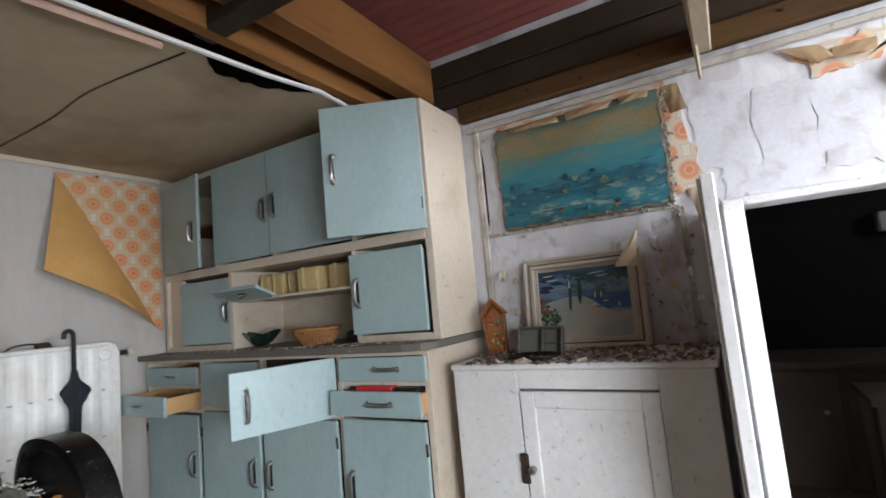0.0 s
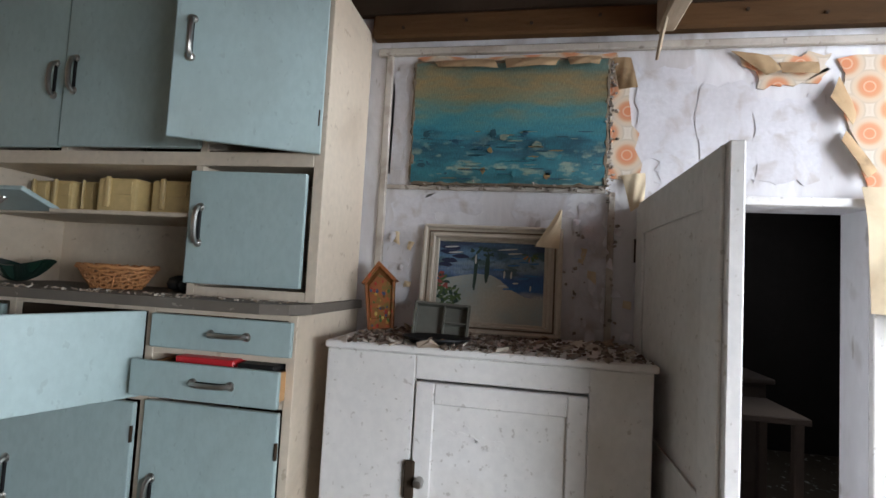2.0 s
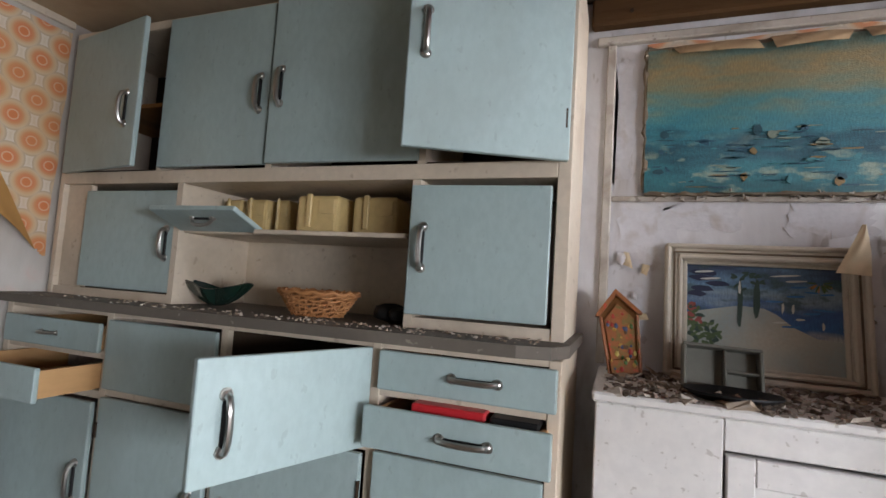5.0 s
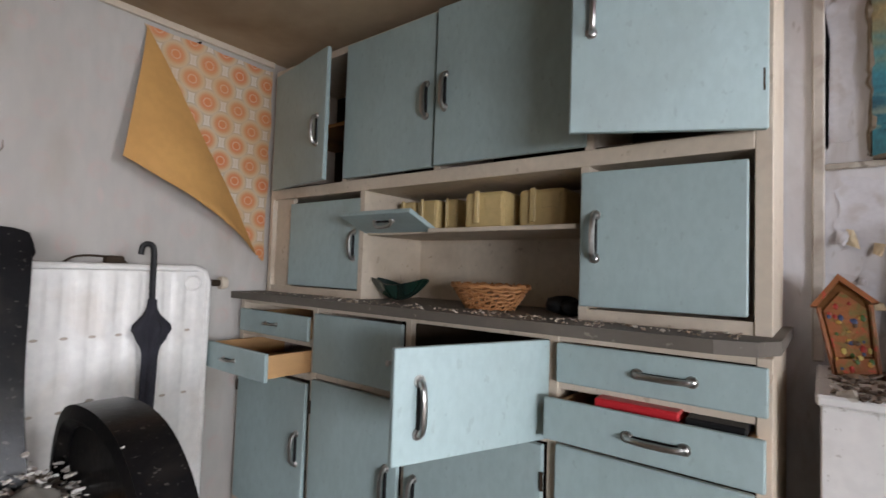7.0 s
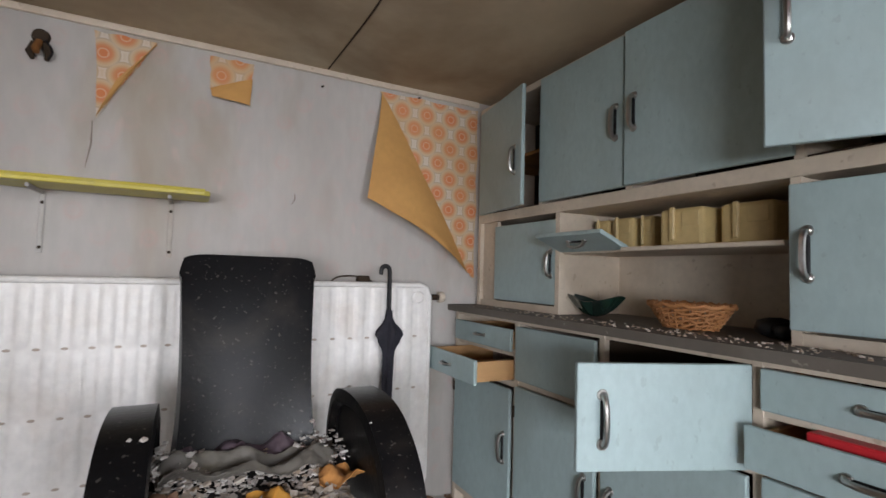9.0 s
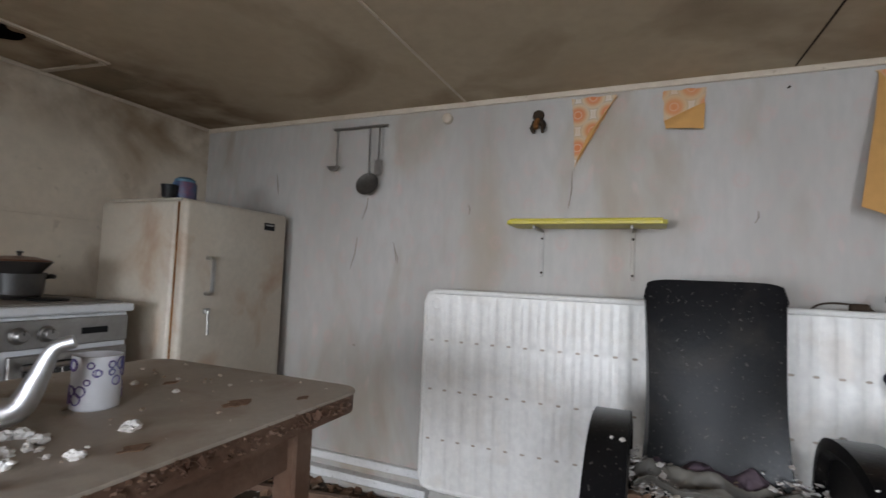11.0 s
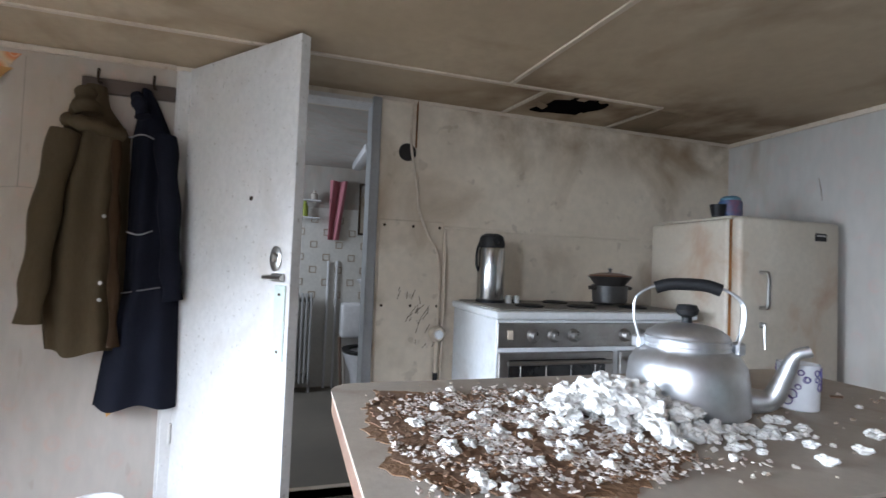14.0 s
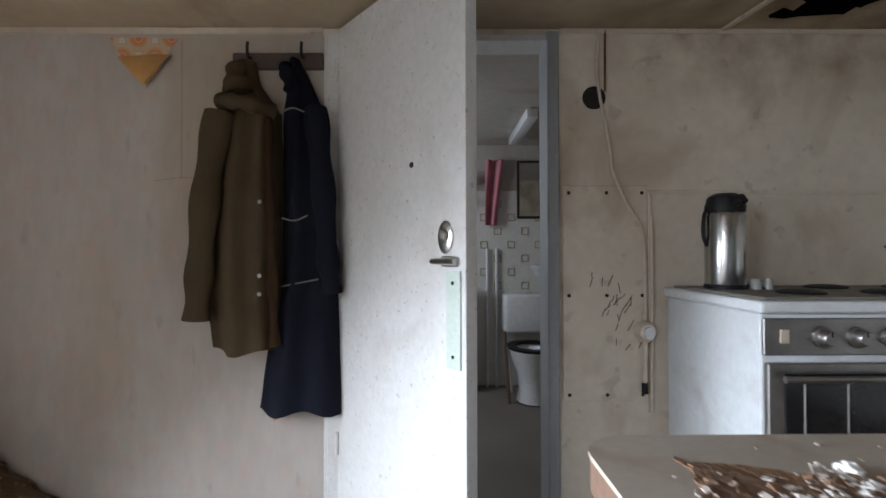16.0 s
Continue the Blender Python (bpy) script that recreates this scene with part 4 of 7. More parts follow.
setting("door_1", bm, WHITE, "white painted frame of the low doorway", "door frame")
bm = bmesh.new()
box((-0.012, -3.765, FZ), (0.0, -4.0, 1.25), 0.003, bm)
for k in range(6):
    box((-0.022, -3.775 - k * 0.037, FZ), (-0.012, -3.790 - k * 0.037, 1.24), 0.003, bm)
setting("panelling_1", bm, WHITE, "white ribbed panelling beside the low doorway", "panelling")
# store room contents; the dimness of the room is put into their brown
STEELD = surf("dull_knob_metal", (0.3, 0.28, 0.26), (0.2, 0.19, 0.18), 0.4, metal=1.0)
BROWNG = surf("dim_room_brown", (0.075, 0.052, 0.04), (0.045, 0.032, 0.025), 0.8, big=4, fine=40)
sc = thing("store_cabinet", (1.45, -3.4, FZ - 0.02), "brown two-door cabinet coloured dark for the dim store room", "cabinet")
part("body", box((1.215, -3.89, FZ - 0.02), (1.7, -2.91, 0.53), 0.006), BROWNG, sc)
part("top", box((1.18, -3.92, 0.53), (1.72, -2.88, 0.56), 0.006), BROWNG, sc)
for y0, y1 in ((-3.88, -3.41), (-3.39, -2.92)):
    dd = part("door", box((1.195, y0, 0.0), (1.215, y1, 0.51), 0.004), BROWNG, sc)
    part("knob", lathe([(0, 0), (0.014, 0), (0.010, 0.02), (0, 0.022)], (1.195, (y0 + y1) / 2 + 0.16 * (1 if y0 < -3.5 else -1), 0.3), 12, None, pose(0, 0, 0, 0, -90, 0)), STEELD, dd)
tbl = thing("side_table", (0.95, -3.60, FZ - 0.02), "small table coloured dark for the dim store room", "table")
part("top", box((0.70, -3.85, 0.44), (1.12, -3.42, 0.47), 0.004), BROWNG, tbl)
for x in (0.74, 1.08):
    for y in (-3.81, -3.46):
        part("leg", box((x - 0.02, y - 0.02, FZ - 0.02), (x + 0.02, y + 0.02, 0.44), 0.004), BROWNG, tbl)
tagged(part("wall_box", box((2.08, -4.05, 1.25), (2.2, -3.85, 1.38), 0.01), WHITE), "small white box on the store room wall", "box")

# ---- wall coverings ----
PAPER = bpy.data.materials.new("orange_ring_wallpaper")
PAPER.use_nodes = True


def wallpaper(mat, aged=0.65, lift=0.0):
    n, l = mat.node_tree.nodes, mat.node_tree.links
    geo = n.new("ShaderNodeNewGeometry")
    xyz = n.new("ShaderNodeSeparateXYZ")
    l.new(geo.outputs["Position"], xyz.inputs[0])

    def op(kind, a, b=None):
        x = n.new("ShaderNodeMath")
        x.operation = kind
        for i, v in enumerate((a, b)):
            if v is None:
                continue
            if isinstance(v, (int, float)):
                x.inputs[i].default_value = v
            else:
                l.new(v, x.inputs[i])
        return x.outputs[0]
    u = op('DIVIDE', op('ADD', xyz.outputs[0], xyz.outputs[1]), 0.135)
    v = op('DIVIDE', xyz.outputs[2], 0.155)

    def dist(off):
        a = op('SUBTRACT', op('FRACT', op('ADD', u, off)), 0.5)
        b = op('SUBTRACT', op('FRACT', op('ADD', v, off)), 0.5)
        return op('SQRT', op('ADD', op('MULTIPLY', a, a), op('MULTIPLY', op('MULTIPLY', b, b), 1.3)))
    d = op('MINIMUM', dist(0.0), dist(0.5))
    ramp = n.new("ShaderNodeValToRGB")
    ramp.color_ramp.interpolation = 'LINEAR'
    el = ramp.color_ramp.elements
    cols = [(0.0, (0.56, 0.17, 0.06)), (0.10, (0.58, 0.18, 0.06)), (0.115, (0.62, 0.38, 0.24)), (0.13, (0.62, 0.38, 0.24)), (0.15, (0.57, 0.19, 0.08)), (0.225, (0.56, 0.24, 0.11)), (0.30, (0.54, 0.37, 0.22)), (0.36, (0.53, 0.41, 0.28)), (0.41, (0.40, 0.33, 0.24)), (0.435, (0.60, 0.54, 0.46)), (0.6, (0.45, 0.36, 0.26))]
    while len(el) < len(cols):
        el.new(0.5)
    for e, (p, c) in zip(el, cols):
        pale = lift if p > 0.25 else lift * 0.25
        e.position, e.color = p, (*(v + (w - v) * pale for v, w in zip(c, (0.66, 0.63, 0.58))), 1)
    l.new(d, ramp.inputs[0])
    nz = n.new("ShaderNodeTexNoise")
    nz.inputs["Scale"].default_value, nz.inputs["Detail"].default_value = 4, 6
    l.new(geo.outputs["Position"], nz.inputs["Vector"])
    mr = n.new("ShaderNodeMapRange")
    mr.inputs[1].default_value, mr.inputs[2].default_value, mr.inputs[4].default_value = 0.42, 0.78, aged
    l.new(nz.outputs[0], mr.inputs[0])
    mx = n.new("ShaderNodeMix")
    mx.data_type = 'RGBA'
    l.new(mr.outputs[0], mx.inputs[0])
    l.new(ramp.outputs[0], mx.inputs[6])
    mx.inputs[7].default_value = (0.50, 0.27, 0.10, 1)
    l.new(mx.outputs[2], n["Principled BSDF"].inputs["Base Color"])
    n["Principled BSDF"].inputs["Roughness"].default_value = 0.8


wallpaper(PAPER)
PAPER_EAST = bpy.data.materials.new("pale_orange_ring_wallpaper")
PAPER_EAST.use_nodes = True
wallpaper(PAPER_EAST, 0.3, 0.28)
BROWNPAPER = surf("brown_torn_paper", (0.42, 0.29, 0.16), (0.26, 0.16, 0.08), 0.9, big=12, fine=60, bump=0.3, stain=(0.10, 0.06, 0.03), stain_scale=16, stain_amount=0.6)
TAN = surf("tan_paper_back", (0.54, 0.29, 0.09), (0.45, 0.23, 0.07), 0.85, big=3, fine=30, bump=0.1)
PALETAN = surf("pale_paper_back", (0.66, 0.55, 0.38), (0.58, 0.46, 0.3), 0.85, big=4, fine=30, stain=(0.4, 0.28, 0.15), stain_scale=8)


def ragged(points, amount, seed, steps=7):
    """An outline with torn edges."""
    rnd = random.Random(seed)
    out = []
    for (a, b), (c, d) in zip(points, points[1:] + points[:1]):
        for i in range(steps):
            t = i / steps
            k = amount if i else 0
            out.append((a + (c - a) * t + rnd.uniform(-k, k), b + (d - b) * t + rnd.uniform(-k, k)))
    return out


def flap(name, corners, bulge, out, material, label, parent=None, thick=0.0015):
    """A peeled, curling piece of paper between four corners, bulging out along out."""
    a, b, c, d = (Vector(p) for p in corners)
    o = Vector(out)
    return tagged(part(name, sheet(lambda u, v: (a * (1 - u) + b * u) * (1 - v) + (d * (1 - u) + c * u) * v + o * bulge * (math.sin(math.pi * u) * 0.6 + math.sin(math.pi * v * 0.9) * 0.6 + 0.15 * math.sin(u * 11 + v * 7)), 12, 12, thick), material, parent, "", True), label, "wallpaper")


tagged(part("wallpaper", slab(ragged([(-0.925, 1.935), (-0.375, 1.935), (-0.375, 1.05), (-0.415, 1.075)], 0.006, 1), 1, -0.004, -0.001), PAPER), "orange ring-patterned wallpaper remaining beside the dresser", "wallpaper")
flap("wallpaper_flap", [(-0.915, -0.006, 1.930), (-0.415, -0.012, 1.075), (-0.66, -0.10, 1.235), (-1.0, -0.09, 1.40)], 0.035, (0, -1, 0), TAN, "large tan sheet of wallpaper peeling off the wall")
tagged(part("wallpaper", slab(ragged([(-2.052, 1.94), (-1.85, 1.94), (-1.95, 1.76), (-2.03, 1.606)], 0.006, 2, 5), 1, -0.004, -0.001), PAPER), "torn orange wallpaper remnant below the ceiling", "wallpaper")
flap("wallpaper_flap", [(-1.85, -0.005, 1.93), (-1.86, -0.006, 1.92), (-2.03, -0.02, 1.61), (-1.97, -0.03, 1.76)], 0.012, (0, -1, 0), TAN, "narrow curl of peeling wallpaper")
tagged(part("wallpaper", slab(ragged([(-1.66, 1.935), (-1.492, 1.935), (-1.50, 1.86), (-1.655, 1.80)], 0.005, 3, 5), 1, -0.004, -0.001), PAPER), "small orange wallpaper remnant below the ceiling", "wallpaper")
flap("wallpaper_flap", [(-1.655, -0.005, 1.80), (-1.495, -0.006, 1.87), (-1.504, -0.03, 1.747), (-1.647, -0.02, 1.762)], 0.012, (0, -1, 0), TAN, "small tan flap of peeling wallpaper")
for a, b, c, d, sd in (((-3.545, 1.80), (-4.05, 1.80), (-4.03, 1.335), (-3.64, 1.335), 5), ((-2.835, 1.80), (-2.90, 1.72), (-2.95, 1.36), (-2.835, 1.40), 6), ((-3.25, 1.82), (-3.53, 1.82), (-3.50, 1.73), (-3.33, 1.70), 7), ((-2.13, 1.84), (-2.85, 1.84), (-2.84, 1.80), (-2.14, 1.795), 8)):
    tagged(part("wallpaper", slab(ragged([a, b, c, d], 0.014, sd, 8), 0, -0.006, -0.001), PAPER_EAST), "torn orange ring-patterned wallpaper on the damp wall", "wallpaper")
flap("wallpaper_flap", [(-0.035, -3.60, 1.37), (-0.012, -3.90, 1.36), (-0.07, -3.88, 0.96), (-0.07, -3.60, 0.975)], 0.03, (-1, 0, 0), PALETAN, "long pale strip of wallpaper hanging down beside the doorway")
for p in ([(-0.008, -3.22, 1.835), (-0.008, -3.34, 1.815), (-0.020, -3.375, 1.76), (-0.014, -3.33, 1.745)], [(-0.008, -3.37, 1.79), (-0.008, -3.49, 1.79), (-0.022, -3.485, 1.745), (-0.020, -3.375, 1.75)], [(-0.008, -3.55, 1.74), (-0.008, -3.60, 1.62), (-0.034, -3.575, 1.57), (-0.034, -3.51, 1.66)], [(-0.008, -3.57, 1.56), (-0.008, -3.66, 1.43), (-0.030, -3.62, 1.40), (-0.030, -3.545, 1.52)],
          [(-0.008, -2.84, 1.82), (-0.008, -2.90, 1.82), (-0.04, -2.92, 1.70), (-0.02, -2.86, 1.70)]):
    flap("wallpaper_flap", p, 0.006, (-1, 0, 0), BROWNPAPER, "brown curl of wallpaper peeling off the damp wall")
flap("wallpaper_flap", [(-0.030, -2.675, 1.27), (-0.030, -2.685, 1.27), (-0.085, -2.675, 1.13), (-0.09, -2.595, 1.135)], 0.012, (-1, 0, 0), PALETAN, "pale triangular scrap of paper hanging over the picture frame")
tagged(part("nail", tube([(0.0, -3.70, 1.11), (-0.11, -3.705, 1.10)], 0.009, 7), WOOD_DARK), "rusty nail through the hanging strip of paper", "nail")
LINING = surf("torn_white_lining_paper", (0.66, 0.66, 0.70), (0.52, 0.50, 0.52), 0.9, big=7, fine=60, bump=0.3, stain=(0.34, 0.27, 0.22), stain_scale=14, stain_amount=0.5)
for i, (y, z, w, h) in enumerate(((-2.15, 1.22, 0.08, 0.10), (-2.30, 1.30, 0.10, 0.05), (-2.62, 1.29, 0.10, 0.05), (-2.79, 1.15, 0.05, 0.16), (-2.78, 0.95, 0.05, 0.10), (-2.10, 0.98, 0.05, 0.09), (-3.02, 1.62, 0.10, 0.17), (-3.22, 1.55, 0.09, 0.18), (-3.40, 1.53, 0.10, 0.15), (-3.12, 1.40, 0.12, 0.06), (-2.07, 1.60, 0.03, 0.2))):
    tagged(part("lining_paper", slab(ragged([(y + w, z - h), (y - w, z - h * 0.9), (y - w * 0.9, z + h), (y + w, z + h * 0.9)], 0.014, 60 + i, 9), 0, -0.0016 - 0.0001 * i, -0.0003), LINING), "torn scrap of white lining paper on the damp wall", "lining paper")
rp = random.Random(16)
for k in range(30):
    y, z = rp.choice((rp.uniform(-2.83, -2.72), rp.uniform(-2.95, -2.84), rp.uniform(-2.15, -2.05))), rp.uniform(0.86, 1.32)
    flap("paper_curl", [(-0.004, y, z), (-0.004, y - rp.uniform(.012, .03), z - 0.004), (-0.02 - rp.random() * .02, y - rp.uniform(.01, .03), z - rp.uniform(.02, .06)), (-0.012, y + 0.004, z - rp.uniform(.02, .05))], 0.006, (-1, 0, 0), rp.choice((LINING, LINING, PALETAN)), "small curl of paper peeling off the damp wall")
for p in ([(-0.022, -2.20, 1.815), (-0.022, -2.42, 1.82), (-0.05, -2.44, 1.775), (-0.04, -2.22, 1.785)], [(-0.022, -2.46, 1.82), (-0.022, -2.66, 1.82), (-0.045, -2.64, 1.782), (-0.05, -2.47, 1.772)], [(-0.022, -2.68, 1.82), (-0.022, -2.80, 1.82), (-0.04, -2.79, 1.785), (-0.05, -2.69, 1.78)]):
    flap("wallpaper_flap", p, 0.012, (-1, 0, 0), BROWNPAPER, "torn brown paper edge curling over the painting")
flap("wallpaper_flap", [(-0.008, -2.88, 1.40), (-0.008, -2.96, 1.41), (-0.04, -2.95, 1.30), (-0.03, -2.91, 1.27)], 0.012, (-1, 0, 0), PALETAN, "pale curl of wallpaper below the torn strip")


def frayed_bits(r):
    k = r.random()
    if k < 0.4:
        return (-0.010 - 0.012 * r.random(), r.uniform(-2.85, -2.13), 1.352 + r.gauss(0, 0.010))
    if k < 0.85:
        return (-0.006 - 0.020 * r.random(), -2.838 + r.gauss(0, 0.008), r.uniform(1.30, 1.80))
    if k < 0.94:
        return (-0.005 - 0.03 * r.random(), -2.745 + r.gauss(0, 0.028), r.uniform(0.84, 1.22))
    return (-0.005 - 0.02 * r.random(), -2.86 + r.gauss(0, 0.010), r.uniform(0.84, 1.30))


FRAYBITS = surf("frayed_dirty_paper", (0.48, 0.42, 0.36), (0.22, 0.17, 0.13), 0.95, big=30, fine=90, island=0.9)
stuff("frayed_paper", chips(210, frayed_bits, 0.008, 23, 0.8), FRAYBITS, "frayed dirty scraps of paper along the torn wall edges", "debris")
# rails and boards on the east wall
bm = bmesh.new()
box((-0.025, -1.98, 1.845), (0, -4.5, 1.872), 0.004, bm)
box((-0.02, -2.012, 0.83), (0, -2.040, 1.845), 0.004, bm)
box((-0.012, -2.04, 1.335), (0, -2.83, 1.352), 0.003, bm)
box((-0.015, -2.84, 0.80), (0, -2.862, 1.34), 0.003, bm)
setting("trim_1", bm, surf("grimy_rail_paint", (0.50, 0.46, 0.41), (0.34, 0.29, 0.24), 0.7, big=5, fine=50, bump=0.4, stain=(0.16, 0.11, 0.07), stain_scale=7, stain_amount=0.7, speck=(0.10, 0.07, 0.05), speck_scale=30, speck_amount=0.6), "worn off-white wooden rails on the damp wall", "trim")
bm = bmesh.new()
box((-0.05, -1.96, 1.90), (0.0, -4.74, 1.99), 0.008, bm)
setting("beam_1", bm, surf("weathered_wall_plate", (0.105, 0.056, 0.025), (0.036, 0.021, 0.012), 0.85, big=7, fine=70, stretch=(1, 0.14, 1), bump=0.7, mix=0.9, stain=(0.02, 0.014, 0.009), stain_scale=6, stain_amount=0.85, gloss=0.08), "brown wooden wall plate", "beam")
for k in range(9):
    tagged(part("nail", tube([(-0.046, -2.08 - 0.235 * k, 1.935 + 0.02 * (k % 2)), (-0.056, -2.08 - 0.235 * k, 1.935 + 0.02 * (k % 2))], 0.006, 7), WOOD_DARK), "rusty nail head in the brown wall plate", "nail", "nails in the wall plate")
bm = bmesh.new()
for k in range(2):
    box((-0.03, -1.6, 2.0 + k * 0.12), (0.0, -4.74, 2.112 + k * 0.12), 0.006, bm)
setting("boarding_1", bm, WOOD_DARK, "sooty dark boards above the wall plate", "boarding")
for y, w, z0, z1, mt in ((-1.62, 0.06, 2.0, 2.16, WOOD_OLD), (-1.78, 0.10, 2.04, 2.26, WOOD_OLD), (-3.0, 0.06, 1.885, 2.0, WOOD_PALE)):
    b = tagged(part("ceiling_joist", box((-2.6 if z0 >= 2 else -1.2, y - w / 2, z0), (-0.03 if z0 >= 2 else -0.052, y + w / 2, z1), 0.006), mt), "brown bare wooden joist under the roof" if z0 >= 2 else "pale weathered wooden joist beside the doorway wall", "joist", "ceiling joists")
tagged(part("ceiling_joist", box((-1.14, -1.57, 2.0), (-1.06, -4.7, 2.08), 0.006), WOOD_DARK), "dark bare wooden joist under the roof", "joist", "ceiling joists")
tagged(part("hanging_lath", tube([(-0.03, -2.98, 1.80), (-0.10, -2.98, 1.87), (-0.35, -2.97, 1.99), (-0.7, -2.96, 2.08)], [0.006, 0.009, 0.011, 0.011], 5), WOOD_PALE), "broken pale lath hanging from the ceiling", "lath")
bm = bmesh.new()
for (x0, y0), (x1, y1) in (((-0.05, -1.565), (-0.6, -1.605)), ((-0.6, -1.605), (-1.1, -1.535)), ((-1.1, -1.535), (-1.98, -1.475))):
    tube([(x0, y0, 1.985), ((x0 + x1) / 2, (y0 + y1) / 2, 1.978), (x1, y1, 1.985)], 0.010, 5, bm)
setting("trim_2", bm, WHITE, "broken white edging strip of the ceiling boards", "trim")

# ---- north wall ----
RADM = surf("yellowed_white_radiator_enamel", (0.80, 0.78, 0.75), (0.74, 0.71, 0.66), 0.4, big=2, fine=40, bump=0.05, stain=(0.5, 0.4, 0.3), stain_scale=6, stain_amount=0.25)
rad = thing("panel_radiator", (-1.68, -0.10, FZ), "large cream-white steel panel radiator on the wall", "radiator")
RX0, RX1, RZ0, RZ1 = -2.69, -0.70, 0.09, 1.01


def rad_face(u, v):
    x, z = RX0 + 0.012 + (RX1 - RX0 - 0.024) * u, RZ0 + 0.012 + (RZ1 - RZ0 - 0.024) * v
    flute = 0.5 + 0.5 * math.tanh(2.5 * math.cos((x - RX0) / 0.0752 * 2 * math.pi))
    row = min(abs(v - k / 4.0) * (RZ1 - RZ0) for k in range(5))
    edge = min(u * 25, (1 - u) * 25, 1)
    return Vector((x, -0.150 - 0.008 * flute * min(1, row / 0.035) * edge, z))


part("front_panel", sheet(rad_face, 324, 44, 0.004), RADM, rad, "", True)
bm = bmesh.new()
rim = [(RX0 + 0.05, RZ1), (RX1 - 0.05, RZ1), (RX1 - 0.015, RZ1 - 0.012), (RX1, RZ1 - 0.05), (RX1, RZ0 + 0.05), (RX1 - 0.015, RZ0 + 0.012), (RX1 - 0.05, RZ0), (RX0 + 0.05, RZ0), (RX0 + 0.015, RZ0 + 0.012), (RX0, RZ0 + 0.05), (RX0, RZ1 - 0.05), (RX0 + 0.015, RZ1 - 0.012), (RX0 + 0.05, RZ1)]
tube([(x, -0.146, z) for x, z in rim], 0.012, 8, bm)
part("rim", bm, RADM, rad, "rounded edge of the radiator", True)
part("back_panel", box((RX0 + 0.01, -0.144, RZ0 + 0.01), (RX1 - 0.01, -0.115, RZ1 - 0.01), 0.004), RADM, rad)
RUST = surf("rust_spots", (0.40, 0.33, 0.27), (0.52, 0.45, 0.38), 0.8, big=30, fine=90)
weld = lathe([(0, 0), (0.010, 0), (0.007, 0.003), (0, 0.0035)], (0, 0, 0), 8, None, pose(0, 0, 0, 90, 0, 0) @ Matrix.Diagonal((1.5, 0.7, 1, 1)))
weld_mesh = bpy.data.meshes.new("weld_spot")
weld.to_mesh(weld_mesh)
weld.free()
weld_mesh.materials.append(RUST)
for r in range(1, 4):
    for k in range(26):
        ob = new("weld_spot", weld_mesh)
        ob.parent = rad
        ob.location = Vector((RX0 + 0.0376 + 0.0752 * k, -0.1515, RZ0 + (RZ1 - RZ0) * r / 4)) - rad.matrix_basis.translation
for x in (RX0 + 0.06, RX1 - 0.06):
    part("plug", lathe([(0.030, 0), (0.030, 0.006), (0.024, 0.009), (0.022, 0.004), (0, 0.004)], (x, -0.155, RZ1 - 0.055), 24, None, pose(0, 0, 0, 90, 0, 0)), RADM, rad, "round plug boss", True)
part("valve_pipe", tube([(RX1, -0.13, 0.955), (RX1 + 0.06, -0.13, 0.955), (RX1 + 0.085, -0.13, 0.955)], 0.013, 10), WOOD_DARK, rad, "rusty pipe stub")
part("valve_knob", lathe([(0, 0), (0.024, 0), (0.026, 0.012), (0.022, 0.028), (0, 0.03)], (RX1 + 0.055, -0.13, 0.955), 16, None, pose(0, 0, 0, 0, 90, 0)), CREAM, rad, "round cream valve knob", True)
for x in (-2.45, -0.95):
    part("foot", box((x - 0.02, -0.15, FZ), (x + 0.02, -0.10, RZ0 + 0.012), 0.003), RADM, rad)
tagged(part("pipe_clip", tube(arc([(-1.16, -0.10, 1.012), (-1.12, -0.10, 1.04), (-1.05, -0.10, 1.045), (-0.98, -0.10, 1.03), (-0.96, -0.10, 1.012)], 5), 0.004, 6), WOOD_DARK), "bent rusty wire on top of the radiator", "wire")
tagged(part("rusty_fitting", box((-1.04, -0.13, 1.014), (-0.98, -0.09, 1.048), 0.012, None, 2), WOOD_DARK), "corroded pipe fitting on top of the radiator", "fitting")

# umbrella hooked over the radiator
umb = thing("umbrella", (-0.912, -0.185, 0.47), "folded black umbrella hooked over the radiator", "umbrella")
part("handle", tube(arc([(-0.950, -0.172, 1.055), (-0.945, -0.172, 1.085), (-0.925, -0.174, 1.092), (-0.912, -0.178, 1.07), (-0.912, -0.182, 0.98), (-0.912, -0.185, 0.90)], 5), 0.010, 8), BLACKP, umb, "crooked black handle", True)


def fold(u, v):
    a, z = u * 2 * math.pi, 0.90 - 0.43 * v
    r = 0.012 + (0.042 * math.exp(-((v - 0.24) / 0.10) ** 2)) + 0.012 * (v > 0.3) * (1 - 0.4 * v)
    r *= 1 + 0.28 * math.cos(5 * a + 3 * v)
    return Vector((-0.912 + r * math.cos(a), -0.188 + 0.7 * r * math.sin(a), z))


part("canopy", sheet(fold, 40, 24, 0.001), surf("black_cloth", (0.012, 0.012, 0.018), (0.025, 0.022, 0.035), 0.8, big=20, fine=120), umb, "folded black cloth", True)

# armchair
LEATHER = surf("worn_black_leatherette", (0.0045, 0.0045, 0.005), (0.009, 0.008, 0.008), 0.30, gloss=0.10, big=4, fine=70, bump=0.12, stain=(0.035, 0.028, 0.022), stain_scale=5, stain_amount=0.5, speck=(0.20, 0.18, 0.16), speck_scale=90, speck_amount=0.25)
chair = thing("office_armchair", (-1.515, -0.85, FZ), "black leatherette high-backed armchair strewn with plaster debris", "armchair")


